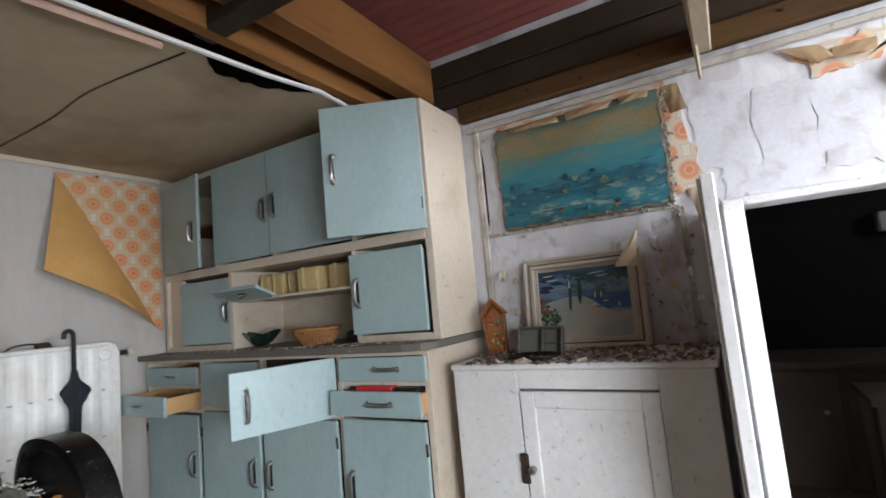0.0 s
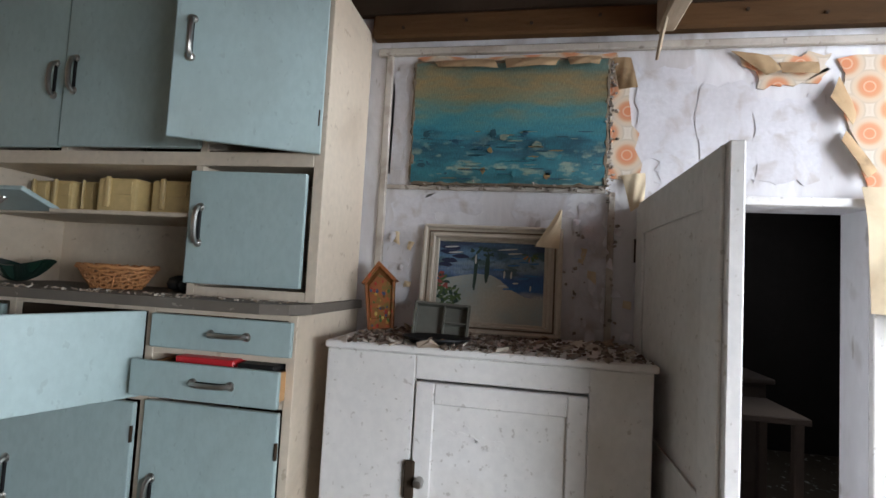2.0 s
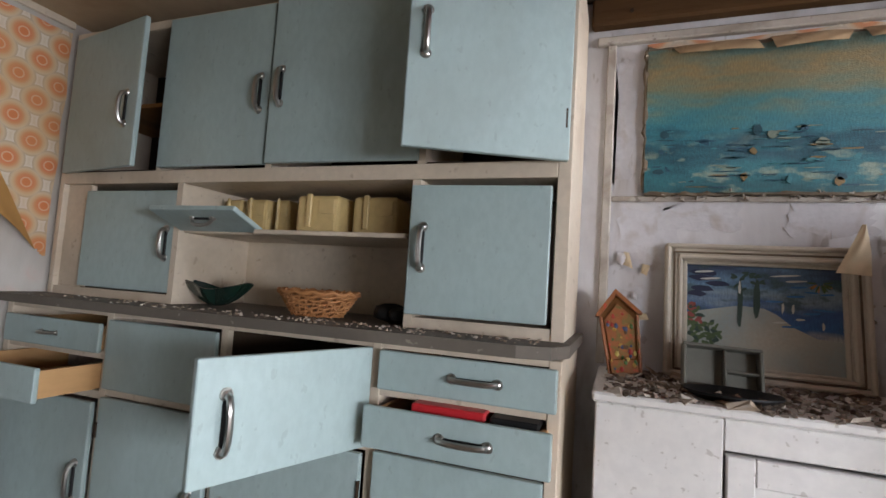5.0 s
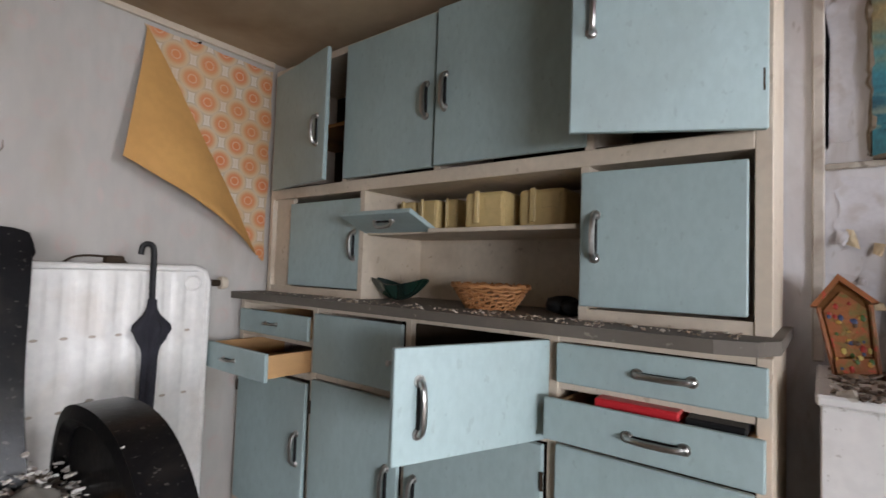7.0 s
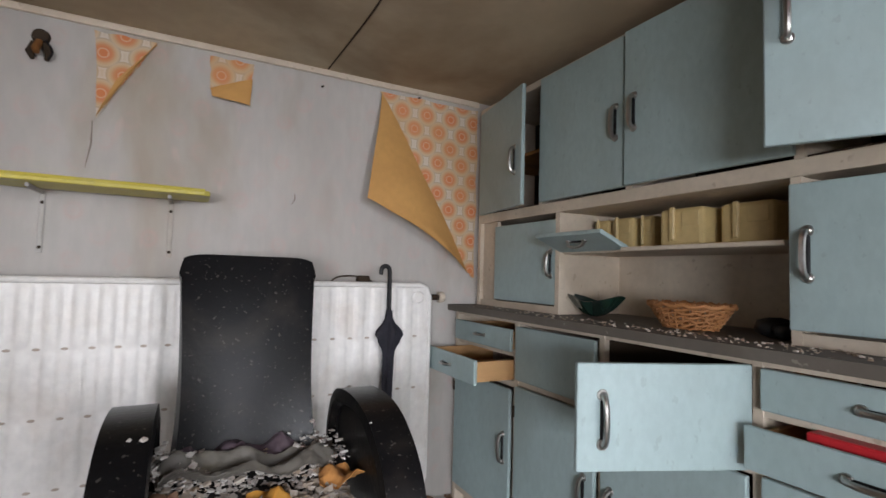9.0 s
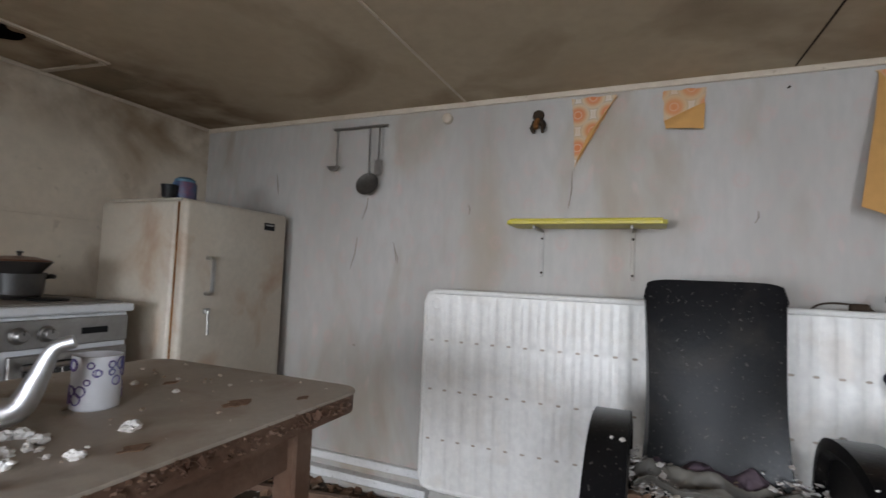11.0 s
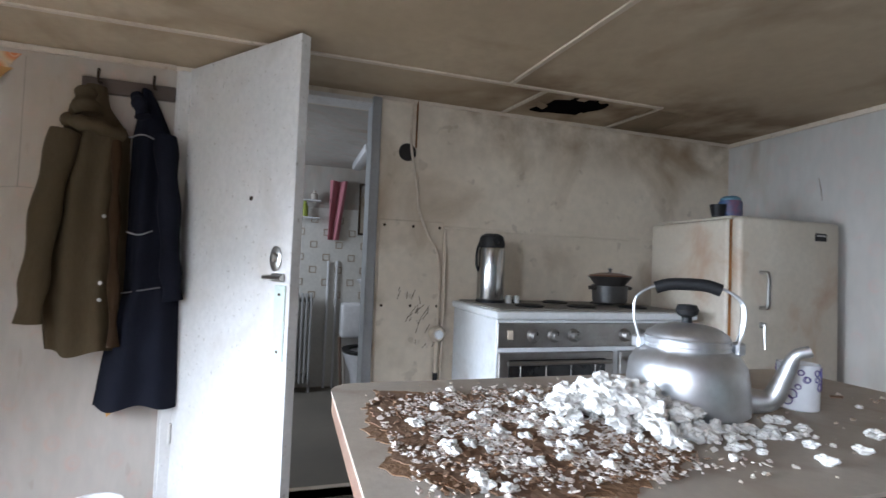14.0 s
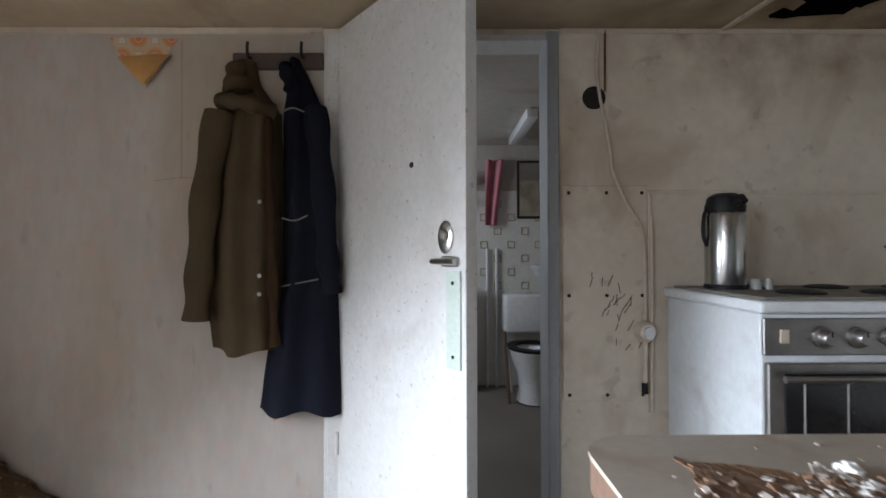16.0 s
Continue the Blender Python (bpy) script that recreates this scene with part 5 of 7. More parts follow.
def chair_back(u, v):
    s = 2 * u - 1
    half = 0.202 - 0.010 * math.sin(math.pi * min(1, v * 1.1)) + 0.016 * math.exp(-(v / 0.25) ** 2)
    r = 1 - 0.06 * max(0, (v - 0.93) / 0.07) ** 2 * abs(s) ** 4
    z = 0.36 + 0.735 * v * (1 - 0.02 * abs(s) ** 8 * (v > 0.9))
    return Vector((-1.515 + half * s * r, -0.66 + 0.20 * v + 0.035 * (1 - s * s) * (0.6 + 0.4 * math.cos(v * 3)) * 1.0, z))


bm = sheet(chair_back, 24, 28, 0.045)
part("backrest", bm, LEATHER, chair, "tall curved black backrest", True)


def cushion(u, v):
    x, y = -1.757 + 0.484 * u, -0.60 - 0.56 * v
    e = min(u, 1 - u, v, 1 - v)
    return Vector((x, y, 0.44 + 0.05 * min(1, e * 7) ** 0.5 + 0.012 * noise.noise((x * 9, y * 9, 3)) + 0.05 * math.exp(-(v / 0.22) ** 2)))


part("seat", sheet(cushion, 30, 30, 0.11), LEATHER, chair, "torn black seat", True)
for sx in (-1, 1):
    x = -1.505 + sx * 0.292
    path = arc([(x, -0.60, 0.30), (x, -0.575, 0.52), (x, -0.63, 0.655), (x, -0.78, 0.690), (x, -0.95, 0.665), (x, -1.08, 0.56), (x, -1.14, 0.38), (x, -1.15, 0.18)], 6)
    bm = bmesh.new()
    rings = []
    for i, p in enumerate(path):
        d = (path[min(i + 1, len(path) - 1)] - path[max(i - 1, 0)]).normalized()
        nrm = Vector((1, 0, 0)).cross(d).normalized()
        prof = [(-0.042, -0.02), (-0.045, 0.008), (-0.03, 0.026), (0.03, 0.026), (0.045, 0.008), (0.042, -0.02)]
        rings.append([bm.verts.new(p + Vector((a * 1.2, 0, 0)) + nrm * b * 1.1) for a, b in prof])
    for a, b in zip(rings, rings[1:]):
        for k in range(6):
            bm.faces.new((a[k], a[(k + 1) % 6], b[(k + 1) % 6], b[k]))
    bm.faces.new(rings[0])
    bm.faces.new(rings[-1])
    part("armrest", bm, LEATHER, chair, "curved black armrest", True)
    part("side_panel", slab([(-0.60, 0.20), (-0.58, 0.50), (-0.63, 0.635), (-0.78, 0.672), (-0.94, 0.650), (-1.06, 0.55), (-1.12, 0.38), (-1.13, 0.20)], 0, x - 0.012 - sx * 0.016, x + 0.012 - sx * 0.016), LEATHER, chair)
    for y in (-0.62, -1.12):
        part("leg", box((x - 0.02, y - 0.02, FZ), (x + 0.02, y + 0.02, 0.34), 0.006), BLACKP, chair)
FLAKE = surf("plaster_flakes", (0.62, 0.58, 0.52), (0.42, 0.36, 0.28), 0.95, big=30, fine=120, bump=0.5, stain=(0.22, 0.14, 0.08), stain_scale=30, stain_amount=0.7, island=0.85)


def on_seat(r):
    u, v = r.random(), r.random() ** 1.2
    p = cushion(u, v)
    return (p.x, p.y, p.z)


stuff("debris", chips(1500, on_seat, 0.0125, 11, 0.3), surf("white_plaster_crumbs", (0.70, 0.68, 0.65), (0.46, 0.42, 0.38), 0.95, big=40, fine=120, bump=0.4, stain=(0.2, 0.14, 0.1), stain_scale=30, stain_amount=0.5, island=0.7), "plaster flakes scattered over the armchair seat", "debris")


def on_seat_large(r):
    p = cushion(r.choice((r.uniform(0.02, 0.3), r.uniform(0.7, 0.98), r.random())), r.random() ** 0.8)
    return (p.x, p.y, p.z)


stuff("debris", chips(420, on_seat_large, 0.016, 35, 0.5), FLAKE, "brown and grey plaster pieces lying over the armchair seat", "debris")


def seat_corners(r):
    sx = r.choice((-1, 1))
    if r.random() < 0.04:
        return (-1.515 + sx * r.uniform(0.245, 0.30), r.uniform(-1.0, -0.62), 0.695 + r.uniform(-0.03, 0.0))
    return (-1.515 + sx * (0.20 + r.gauss(0, 0.035)), -0.68 + r.gauss(0, 0.05), 0.50 + abs(r.gauss(0, 0.03)))


stuff("debris", chips(700, seat_corners, 0.011, 27, 0.4), bpy.data.materials["white_plaster_crumbs"], "crumbled plaster heaped in the corners of the armchair", "debris")
def crumple(u, v):
    x, y = -1.70 + 0.37 * u, -0.585 - 0.11 * v
    z = 0.515 + 0.055 * math.sin(math.pi * v) * (0.7 + 0.3 * math.sin(u * 19))
    return Vector((x, y, z)) + Vector(noise.noise_vector((x * 13, y * 13, 2))) * 0.022 + Vector(noise.noise_vector((x * 41, y * 41, 5))) * 0.012


bm = sheet(crumple, 60, 20, 0.004)
tagged(part("crumpled_cloth", bm, surf("dusty_purple_cloth", (0.07, 0.045, 0.06), (0.12, 0.09, 0.09), 0.95, big=12, fine=90), None, "", True), "crumpled dusty purple cloth on the armchair seat", "cloth")
bm = sheet(lambda u, v: Vector((-1.735 + 0.44 * u, -0.70 - 0.12 * v + 0.02 * math.sin(u * 8), 0.535 + 0.028 * math.sin(v * 7 + u * 4) * (1 - v * 0.5) + 0.01 * math.sin(u * 17) + 0.016 * noise.noise((u * 6, v * 5, 4)) + 0.006 * noise.noise((u * 22, v * 9, 9)))), 70, 30, 0.002)
tagged(part("plastic_sheet", bm, surf("dusty_grey_plastic_film", (0.13, 0.118, 0.10), (0.075, 0.068, 0.06), 0.45, big=10, fine=60), None, "", True), "crumpled grey plastic film across the armchair seat", "plastic film")
for i, (x, y, c, l) in enumerate(((-1.50, -0.93, (0.55, 0.26, 0.04), "torn orange rag on the armchair seat"), (-1.62, -0.99, (0.36, 0.30, 0.24), "grey-brown cardboard scrap on the armchair seat"), (-1.73, -0.86, (0.33, 0.20, 0.13), "brown paper scrap on the armchair seat"), (-1.30, -0.84, (0.5, 0.22, 0.06), "orange paper scrap on the armchair seat"))):
    tagged(part("scrap", sheet(lambda u, v: Vector((x + 0.13 * (u - 0.5) * (1 - 0.4 * v), y + 0.11 * (v - 0.5), 0.505 + 0.022 * math.sin(u * 6 + i) * math.cos(v * 5) + 0.008 * noise.noise((u * 7, v * 7, i)))), 14, 14, 0.002), surf("scrap_paper", c, tuple(k * 0.6 for k in c), 0.9, big=20, fine=80), None, "", True), l, "scrap")

# shelf, rack and small fixings
YEL = surf("yellow_plastic_shelf", (0.55, 0.46, 0.06), (0.48, 0.38, 0.05), 0.45, big=6, fine=60, stain=(0.4, 0.36, 0.22), stain_scale=8, stain_amount=0.5)
ysh = thing("wall_shelf", (-1.96, -0.02, 1.11), "narrow yellow shelf on two white brackets on the wall", "shelf")
bm = slab([(-2.26, -0.255), (-2.28, -0.24), (-2.28, -0.07), (-2.26, -0.055), (-1.66, -0.055), (-1.64, -0.07), (-1.64, -0.24), (-1.66, -0.255)], 2, 1.322, 1.340)
bmesh.ops.bevel(bm, geom=list(bm.edges), offset=0.003, segments=1, affect='EDGES')
part("board", bm, YEL, ysh)
part("lip", tube([(-2.262, -0.254, 1.340), (-1.658, -0.254, 1.340)], 0.006, 8), YEL, ysh, "raised yellow front lip")
for x in (-2.17, -1.77):
    part("bracket", box((x - 0.009, -0.008, 1.10), (x + 0.009, 0.0, 1.322), 0.003), WALL, ysh, "thin bracket painted like the wall")
    part("bracket_arm", box((x - 0.006, -0.20, 1.308), (x + 0.006, -0.012, 1.322), 0.003), WALL, ysh)
    for z in (1.12, 1.28):
        part("screw", lathe([(0, 0), (0.006, 0), (0.004, 0.003), (0, 0.0035)], (x, -0.008, z), 10, None, pose(0, 0, 0, 90, 0, 0)), WOOD_DARK, ysh, "rusty screw")
STEEL = surf("dull_steel", (0.42, 0.41, 0.40), (0.3, 0.28, 0.26), 0.35, metal=1.0, big=15, fine=80, bump=0.03)
rack = thing("utensil_rack", (-3.19, -0.02, 1.87), "thin grey utensil rail on the wall", "rack")
part("rail", box((-3.375, -0.030, 1.884), (-3.02, -0.018, 1.898), 0.003), STEEL, rack)
for x in (-3.33, -3.12, -3.06):
    part("hook", tube(arc([(x, -0.03, 1.886), (x, -0.045, 1.868), (x, -0.055, 1.875)], 4), 0.003, 6), STEEL, rack)
for x in (-3.36, -3.04):
    part("fixing", tube([(x, -0.024, 1.89), (x, 0.0, 1.89)], 0.005, 6), STEEL, rack)
ladle = thing("ladle", (-3.33, -0.05, 1.65), "small steel ladle hanging from the rail", "ladle")
part("handle", tube([(-3.33, -0.047, 1.872), (-3.332, -0.045, 1.68)], 0.005, 6), STEEL, ladle)
part("cup", lathe([(0, -0.022), (0.022, -0.016), (0.034, 0.0), (0.036, 0.006), (0.031, 0.0), (0.018, -0.013), (0, -0.018)], (-3.345, -0.058, 1.668), 20, None, pose(0, 0, 0, 12, 0, 0)), STEEL, ladle, "", True)
skim = thing("skimmer", (-3.11, -0.05, 1.55), "round dark skimmer hanging from the rail", "skimmer")
part("handle", tube([(-3.12, -0.047, 1.872), (-3.115, -0.045, 1.62)], 0.006, 6), STEEL, skim)
part("disc", lathe([(0, -0.006), (0.05, -0.004), (0.066, 0.004), (0.066, 0.007), (0.05, 0.0), (0, -0.002)], (-3.12, -0.05, 1.565), 26, None, pose(0, 0, 0, 72, 14, 0)), surf("blackened_steel", (0.13, 0.12, 0.11), (0.07, 0.06, 0.05), 0.5, metal=0.8, big=20, fine=90), skim, "", True)
spat = thing("spatula", (-3.06, -0.05, 1.62), "steel spatula hanging from the rail", "spatula")
part("handle", tube([(-3.06, -0.047, 1.872), (-3.062, -0.044, 1.70)], 0.006, 6), STEEL, spat)
part("blade", box((-3.083, -0.048, 1.615), (-3.041, -0.044, 1.70), 0.003), STEEL, spat)
clamp = thing("wall_socket", (-2.207, 0.0, 1.80), "broken brown lamp fitting on the wall", "socket")
part("plate", lathe([(0, 0), (0.036, 0), (0.030, 0.018), (0, 0.02)], (-2.207, 0.0, 1.875), 18, None, pose(0, 0, 0, 90, 0, 0) @ Matrix.Diagonal((0.8, 0.8, 0.8, 1))), WOOD_DARK, clamp, "", True)
part("clip_jaw", tube([(-2.222, -0.012, 1.845), (-2.232, -0.02, 1.81), (-2.222, -0.02, 1.785)], [0.012, 0.013, 0.007], 8), WOOD_DARK, clamp, "", True)
part("clip_jaw", tube([(-2.192, -0.012, 1.845), (-2.178, -0.02, 1.81), (-2.183, -0.02, 1.785)], [0.012, 0.013, 0.007], 8), WOOD_DARK, clamp, "", True)
part("holder", tube([(-2.207, -0.02, 1.85), (-2.21, -0.045, 1.815), (-2.205, -0.05, 1.80)], [0.011, 0.013, 0.010], 12), WOOD_OLD, clamp, "brown lamp holder", True)
part("wire", tube(arc([(-2.19, -0.02, 1.86), (-2.165, -0.03, 1.82), (-2.175, -0.04, 1.785)], 4), 0.003, 6), BLACKP, clamp)
tagged(part("ceiling_boss", lathe([(0, 0), (0.028, 0), (0.026, 0.02), (0.012, 0.03), (0, 0.03)], (-2.68, 0.0, 1.90), 16, None, pose(0, 0, 0, 90, 0, 0)), CREAM, None, "", True), "round cream junction knob on the wall", "knob")
SCRATCH = surf("dark_wall_scratch", (0.22, 0.17, 0.14), (0.14, 0.11, 0.09), 0.9)
bm = bmesh.new()
for x, z, dx, dz in ((-2.97, 1.254, 0.018, -0.10), (-2.952, 1.20, 0.010, -0.06), (-3.195, 0.69, 0.015, -0.006), (-3.796, 1.664, 0.02, -0.13), (-2.042, 1.60, -0.013, -0.18), (-3.143, 1.50, -0.03, -0.12), (-3.20, 1.28, -0.038, -0.18), (-2.55, 1.45, 0.006, -0.05), (-1.30, 1.40, -0.012, -0.05)):
    tube([(x, -0.0005, z), (x + dx * 0.4 + 0.006, -0.0005, z + dz * 0.5), (x + dx, -0.0005, z + dz)], [0.0012, 0.0028, 0.001], 5, bm)
stuff("wall_scratches", bm, SCRATCH, "dark scratches and cracks in the old wall paper", "scratches")
for x, z in ((-1.20, 1.90), (-0.72, 1.94)):
    tagged(part("nail", tube([(x, 0, z), (x, -0.022, z - 0.004)], 0.0045, 6), WOOD_DARK), "rusty nail in the wall", "nail", "nails in the wall")
# skirting, cornice and damp
bm = bmesh.new()
box((-3.62, -0.030, 0.06), (-2.70, 0.0, 0.10), 0.004, bm)
box((-3.62, -0.055, -0.02), (-2.70, 0.0, 0.02), 0.004, bm)
setting("baseboard_1", bm, WHITE, "dirty white skirting rails along the wall", "baseboard")
bm = bmesh.new()
box((XC, -0.012, 1.952), (-0.37, 0.0, 1.98), 0.003, bm)
setting("trim_3", bm, CREAM, "thin cream cornice strip", "trim")
# fridge
FRM = surf("rust_stained_cream_enamel", (0.55, 0.50, 0.42), (0.45, 0.37, 0.28), 0.45, big=3, fine=40, bump=0.06, stain=(0.34, 0.18, 0.09), stain_scale=3.2, stain_amount=0.75)
fr = thing("fridge", (-3.96, -0.395, FZ), "old cream refrigerator with rust-stained enamel", "refrigerator")
part("body", box((-4.25, -0.725, FZ), (-3.715, -0.065, 1.388), 0.022, None, 3), FRM, fr, "", True)
part("door", box((-3.700, -0.727, FZ + 0.06), (-3.640, -0.063, 1.392), 0.020, None, 3), FRM, fr, "", True)
part("gasket", box((-3.716, -0.715, FZ + 0.07), (-3.699, -0.075, 1.38)), WOOD_OLD, fr, "rusty brown door seal")
bm = tube(arc([(-3.640, -0.60, 0.955), (-3.600, -0.60, 0.965), (-3.596, -0.60, 1.04), (-3.600, -0.60, 1.115), (-3.640, -0.60, 1.125)], 5), 0.010, 8)
part("handle", bm, CHROME, fr, "vertical chrome handle", True)
part("latch", box((-3.640, -0.61, 0.86), (-3.622, -0.575, 0.885), 0.004), CHROME, fr, "chrome latch")
part("latch_bar", tube([(-3.622, -0.592, 0.875), (-3.618, -0.592, 0.76)], 0.006, 8), CHROME, fr)
part("badge", box((-3.640, -0.245, 1.295), (-3.636, -0.165, 1.335), 0.002), BLACKP, fr, "small dark maker's badge")
part("badge_bar", box((-3.6362, -0.235, 1.318), (-3.635, -0.175, 1.326)), STEEL, fr, "plain bar on the badge")
part("top_panel", box((-4.23, -0.70, 1.388), (-3.72, -0.09, 1.402), 0.005), FRM, fr)
can = thing("tin_can", (-3.80, -0.62, 1.402), "small dark blue and red tin on the fridge", "tin")
part("body", lathe([(0, 0), (0.052, 0), (0.055, 0.01), (0.055, 0.075), (0.050, 0.085), (0, 0.085)], (-3.80, -0.62, 1.402), 24), surf("blue_tin_print", (0.04, 0.10, 0.20), (0.22, 0.04, 0.04), 0.5, big=18, fine=60), can, "", True)
part("lid", lathe([(0, 0), (0.047, 0), (0.047, 0.012), (0.03, 0.024), (0, 0.024)], (-3.80, -0.62, 1.487), 24), surf("blue_lid", (0.09, 0.20, 0.27), (0.06, 0.13, 0.18), 0.5), can, "", True)
tagged(part("dark_cup", lathe([(0, 0), (0.03, 0), (0.038, 0.06), (0.034, 0.06), (0.027, 0.004), (0, 0.004)], (-3.80, -0.72 + 0.02, 1.402), 20), BLACKP, None, "", True), "small dark cup on the fridge", "cup")

# ---- west wall: cooker ----
ENAMEL = surf("white_enamel", (0.72, 0.74, 0.76), (0.62, 0.62, 0.62), 0.3, big=3, fine=40, bump=0.04, stain=(0.3, 0.24, 0.18), stain_scale=5, stain_amount=0.35)
OVENG = surf("dark_oven_glass", (0.012, 0.012, 0.013), (0.03, 0.028, 0.026), 0.12, big=6, fine=40, bump=0.02)
GRIME = surf("greasy_dark_hob", (0.26, 0.24, 0.21), (0.12, 0.105, 0.09), 0.6, big=7, fine=60, bump=0.3)
ck = thing("cooker", (-4.05, -1.40, FZ), "wide white enamel cooker with steel control panel and dark ovens", "cooker")
CY0, CY1, CX, RISE = -1.925, -0.86, -3.775, 0.038
part("body", box((-4.345, CY0 + 0.012, FZ - RISE), (CX - 0.004, CY1 - 0.012, 0.840), 0.006), ENAMEL, ck, "white enamel side and back")
part("hob_rim", box((-4.355, CY0, 0.842), (CX + 0.022, CY1, 0.876), 0.008, None, 2), ENAMEL, ck, "white enamel hob rim")
part("hob_plate", box((-4.33, CY0 + 0.03, 0.874), (CX - 0.01, CY1 - 0.03, 0.884), 0.004), GRIME, ck, "greasy dark hob")
for x in (-4.18, -3.93):
    for y in (-1.68, -1.40, -1.10):
        part("burner", lathe([(0, 0), (0.065, 0), (0.07, 0.008), (0.045, 0.014), (0, 0.014)], (x, y, 0.882), 20), BLACKP, ck, "black burner", True)
part("control_panel", box((CX - 0.005, CY0 + 0.015, 0.720), (CX + 0.008, CY1 - 0.015, 0.826), 0.003), STEEL, ck, "brushed steel control panel")
for y in (-1.74, -1.64, -1.54, -1.27, -1.18):
    k = part("knob", lathe([(0, 0), (0.031, 0), (0.031, 0.006), (0.024, 0.010), (0.021, 0.03), (0.018, 0.034), (0, 0.034)], (CX + 0.008, y, 0.772), 24, None, pose(0, 0, 0, 0, 90, 0)), STEEL, ck, "round steel knob", True)
    part("pointer", box((CX + 0.042, y - 0.002, 0.776), (CX + 0.0435, y + 0.002, 0.792)), BLACKP, k)
part("switch", box((CX + 0.008, -1.865, 0.755), (CX + 0.014, -1.838, 0.795), 0.002), CREAM, ck, "small cream switch")
part("name_plate", box((CX + 0.008, -1.06, 0.76), (CX + 0.011, -0.96, 0.785), 0.001), BLACKP, ck, "plain dark name plate")
for y0, y1 in ((CY0 + 0.02, -1.335), (-1.30, CY1 - 0.02)):
    od = part("oven_door", box((CX - 0.004, y0, 0.14), (CX + 0.018, y1, 0.700), 0.004), STEEL, ck, "steel framed oven door")
    part("glass", box((CX + 0.018, y0 + 0.045, 0.24), (CX + 0.022, y1 - 0.045, 0.670), 0.002), OVENG, od, "dark oven glass")
    part("handle", tube([(CX + 0.045, y0 + 0.03, 0.660), (CX + 0.045, y1 - 0.03, 0.660)], 0.010, 8), STEEL, od, "long steel handle", True)
    for y in (y0 + 0.05, y1 - 0.05):
        part("handle_post", tube([(CX + 0.018, y, 0.660), (CX + 0.045, y, 0.660)], 0.007, 6), STEEL, od)
    # upright rods imitate bright reflections in the oven glass
    for i in range(4):
        y = y0 + 0.10 + i * (y1 - y0 - 0.2) / 3
        part("reflection_bar", tube([(CX + 0.0235, y, 0.26), (CX + 0.0235, y, 0.66)], 0.0025, 6), STEEL, od, "thin bright rod standing in for a reflection in the glass")
part("plinth", box((-4.30, CY0 + 0.03, FZ - RISE), (CX - 0.03, CY1 - 0.03, 0.10)), BLACKP, ck)
# flask
fl = thing("vacuum_flask", (-4.16, -1.785, 0.884), "steel pump flask with black top on the cooker", "flask")
part("body", lathe([(0, 0.012), (0.067, 0.012), (0.069, 0.02), (0.069, 0.262), (0.062, 0.28), (0, 0.28)], (-4.16, -1.785, 0.884), 32), surf("polished_steel", (0.62, 0.62, 0.62), (0.5, 0.5, 0.5), 0.22, metal=1.0, big=10, fine=60, bump=0.02), fl, "", True)
part("foot", lathe([(0, 0), (0.072, 0), (0.072, 0.012), (0.062, 0.02), (0, 0.02)], (-4.16, -1.785, 0.8845), 32), BLACKP, fl, "black foot ring", True)
part("pump_top", lathe([(0, 0.278), (0.066, 0.278), (0.068, 0.30), (0.058, 0.335), (0.036, 0.348), (0, 0.350)], (-4.16, -1.785, 0.884), 32), BLACKP, fl, "black pump top", True)
part("spout", tube([(-4.11, -1.785, 1.195), (-4.065, -1.782, 1.205), (-4.05, -1.781, 1.192)], [0.022, 0.016, 0.012], 10), BLACKP, fl, "", True)
part("carry_handle", tube(arc([(-4.16, -1.848, 1.18), (-4.16, -1.862, 1.15), (-4.16, -1.865, 1.08), (-4.16, -1.852, 1.04)], 5), 0.007, 8), BLACKP, fl, "", True)
for y, r in ((-1.70, 0.02), (-1.655, 0.016)):
    tagged(part("glass_jar", lathe([(0, 0), (r, 0), (r, 0.03), (r * 0.7, 0.038), (0, 0.038)], (-4.12, y, 0.884 + RISE), 16), surf("dusty_glass", (0.4, 0.4, 0.38), (0.3, 0.28, 0.25), 0.25), None, "", True), "small dusty glass jar on the cooker", "jar")
# pots
IRON = surf("black_enamel_pot", (0.025, 0.023, 0.022), (0.05, 0.042, 0.035), 0.35, big=9, fine=60, bump=0.08)
PS = Matrix.Diagonal((0.88, 0.88, 0.88, 1))
pot = thing("cooking_pot", (-4.05, -1.135, 0.896), "stacked black cooking pot with a copper-brown lid on the cooker", "pot")
part("body", lathe([(0, 0), (0.088, 0), (0.098, 0.01), (0.105, 0.105), (0.11, 0.11), (0.098, 0.108), (0.09, 0.012), (0, 0.008)], (-4.05, -1.15, 0.896), 32, None, PS), IRON, pot, "", True)
part("upper_pan", lathe([(0, 0.108), (0.085, 0.108), (0.118, 0.150), (0.128, 0.160), (0.120, 0.162), (0, 0.140)], (-4.05, -1.15, 0.896), 32, None, PS), IRON, pot, "", True)
part("lid", lathe([(0.126, 0.160), (0.12, 0.168), (0.06, 0.182), (0, 0.186)], (-4.05, -1.15, 0.896), 32, None, PS), surf("copper_brown_lid", (0.20, 0.10, 0.06), (0.12, 0.06, 0.04), 0.3, metal=0.5, big=8, fine=60), pot, "", True)
part("lid_knob", lathe([(0, 0.184), (0.008, 0.184), (0.008, 0.196), (0.016, 0.205), (0, 0.21)], (-4.05, -1.15, 0.896), 14, None, PS), IRON, pot, "", True)
part("side_grip", tube(arc([(-4.05, -1.234, 0.972), (-4.04, -1.262, 0.978), (-4.05, -1.280, 0.976)], 4), 0.010, 8), IRON, pot, "", True)
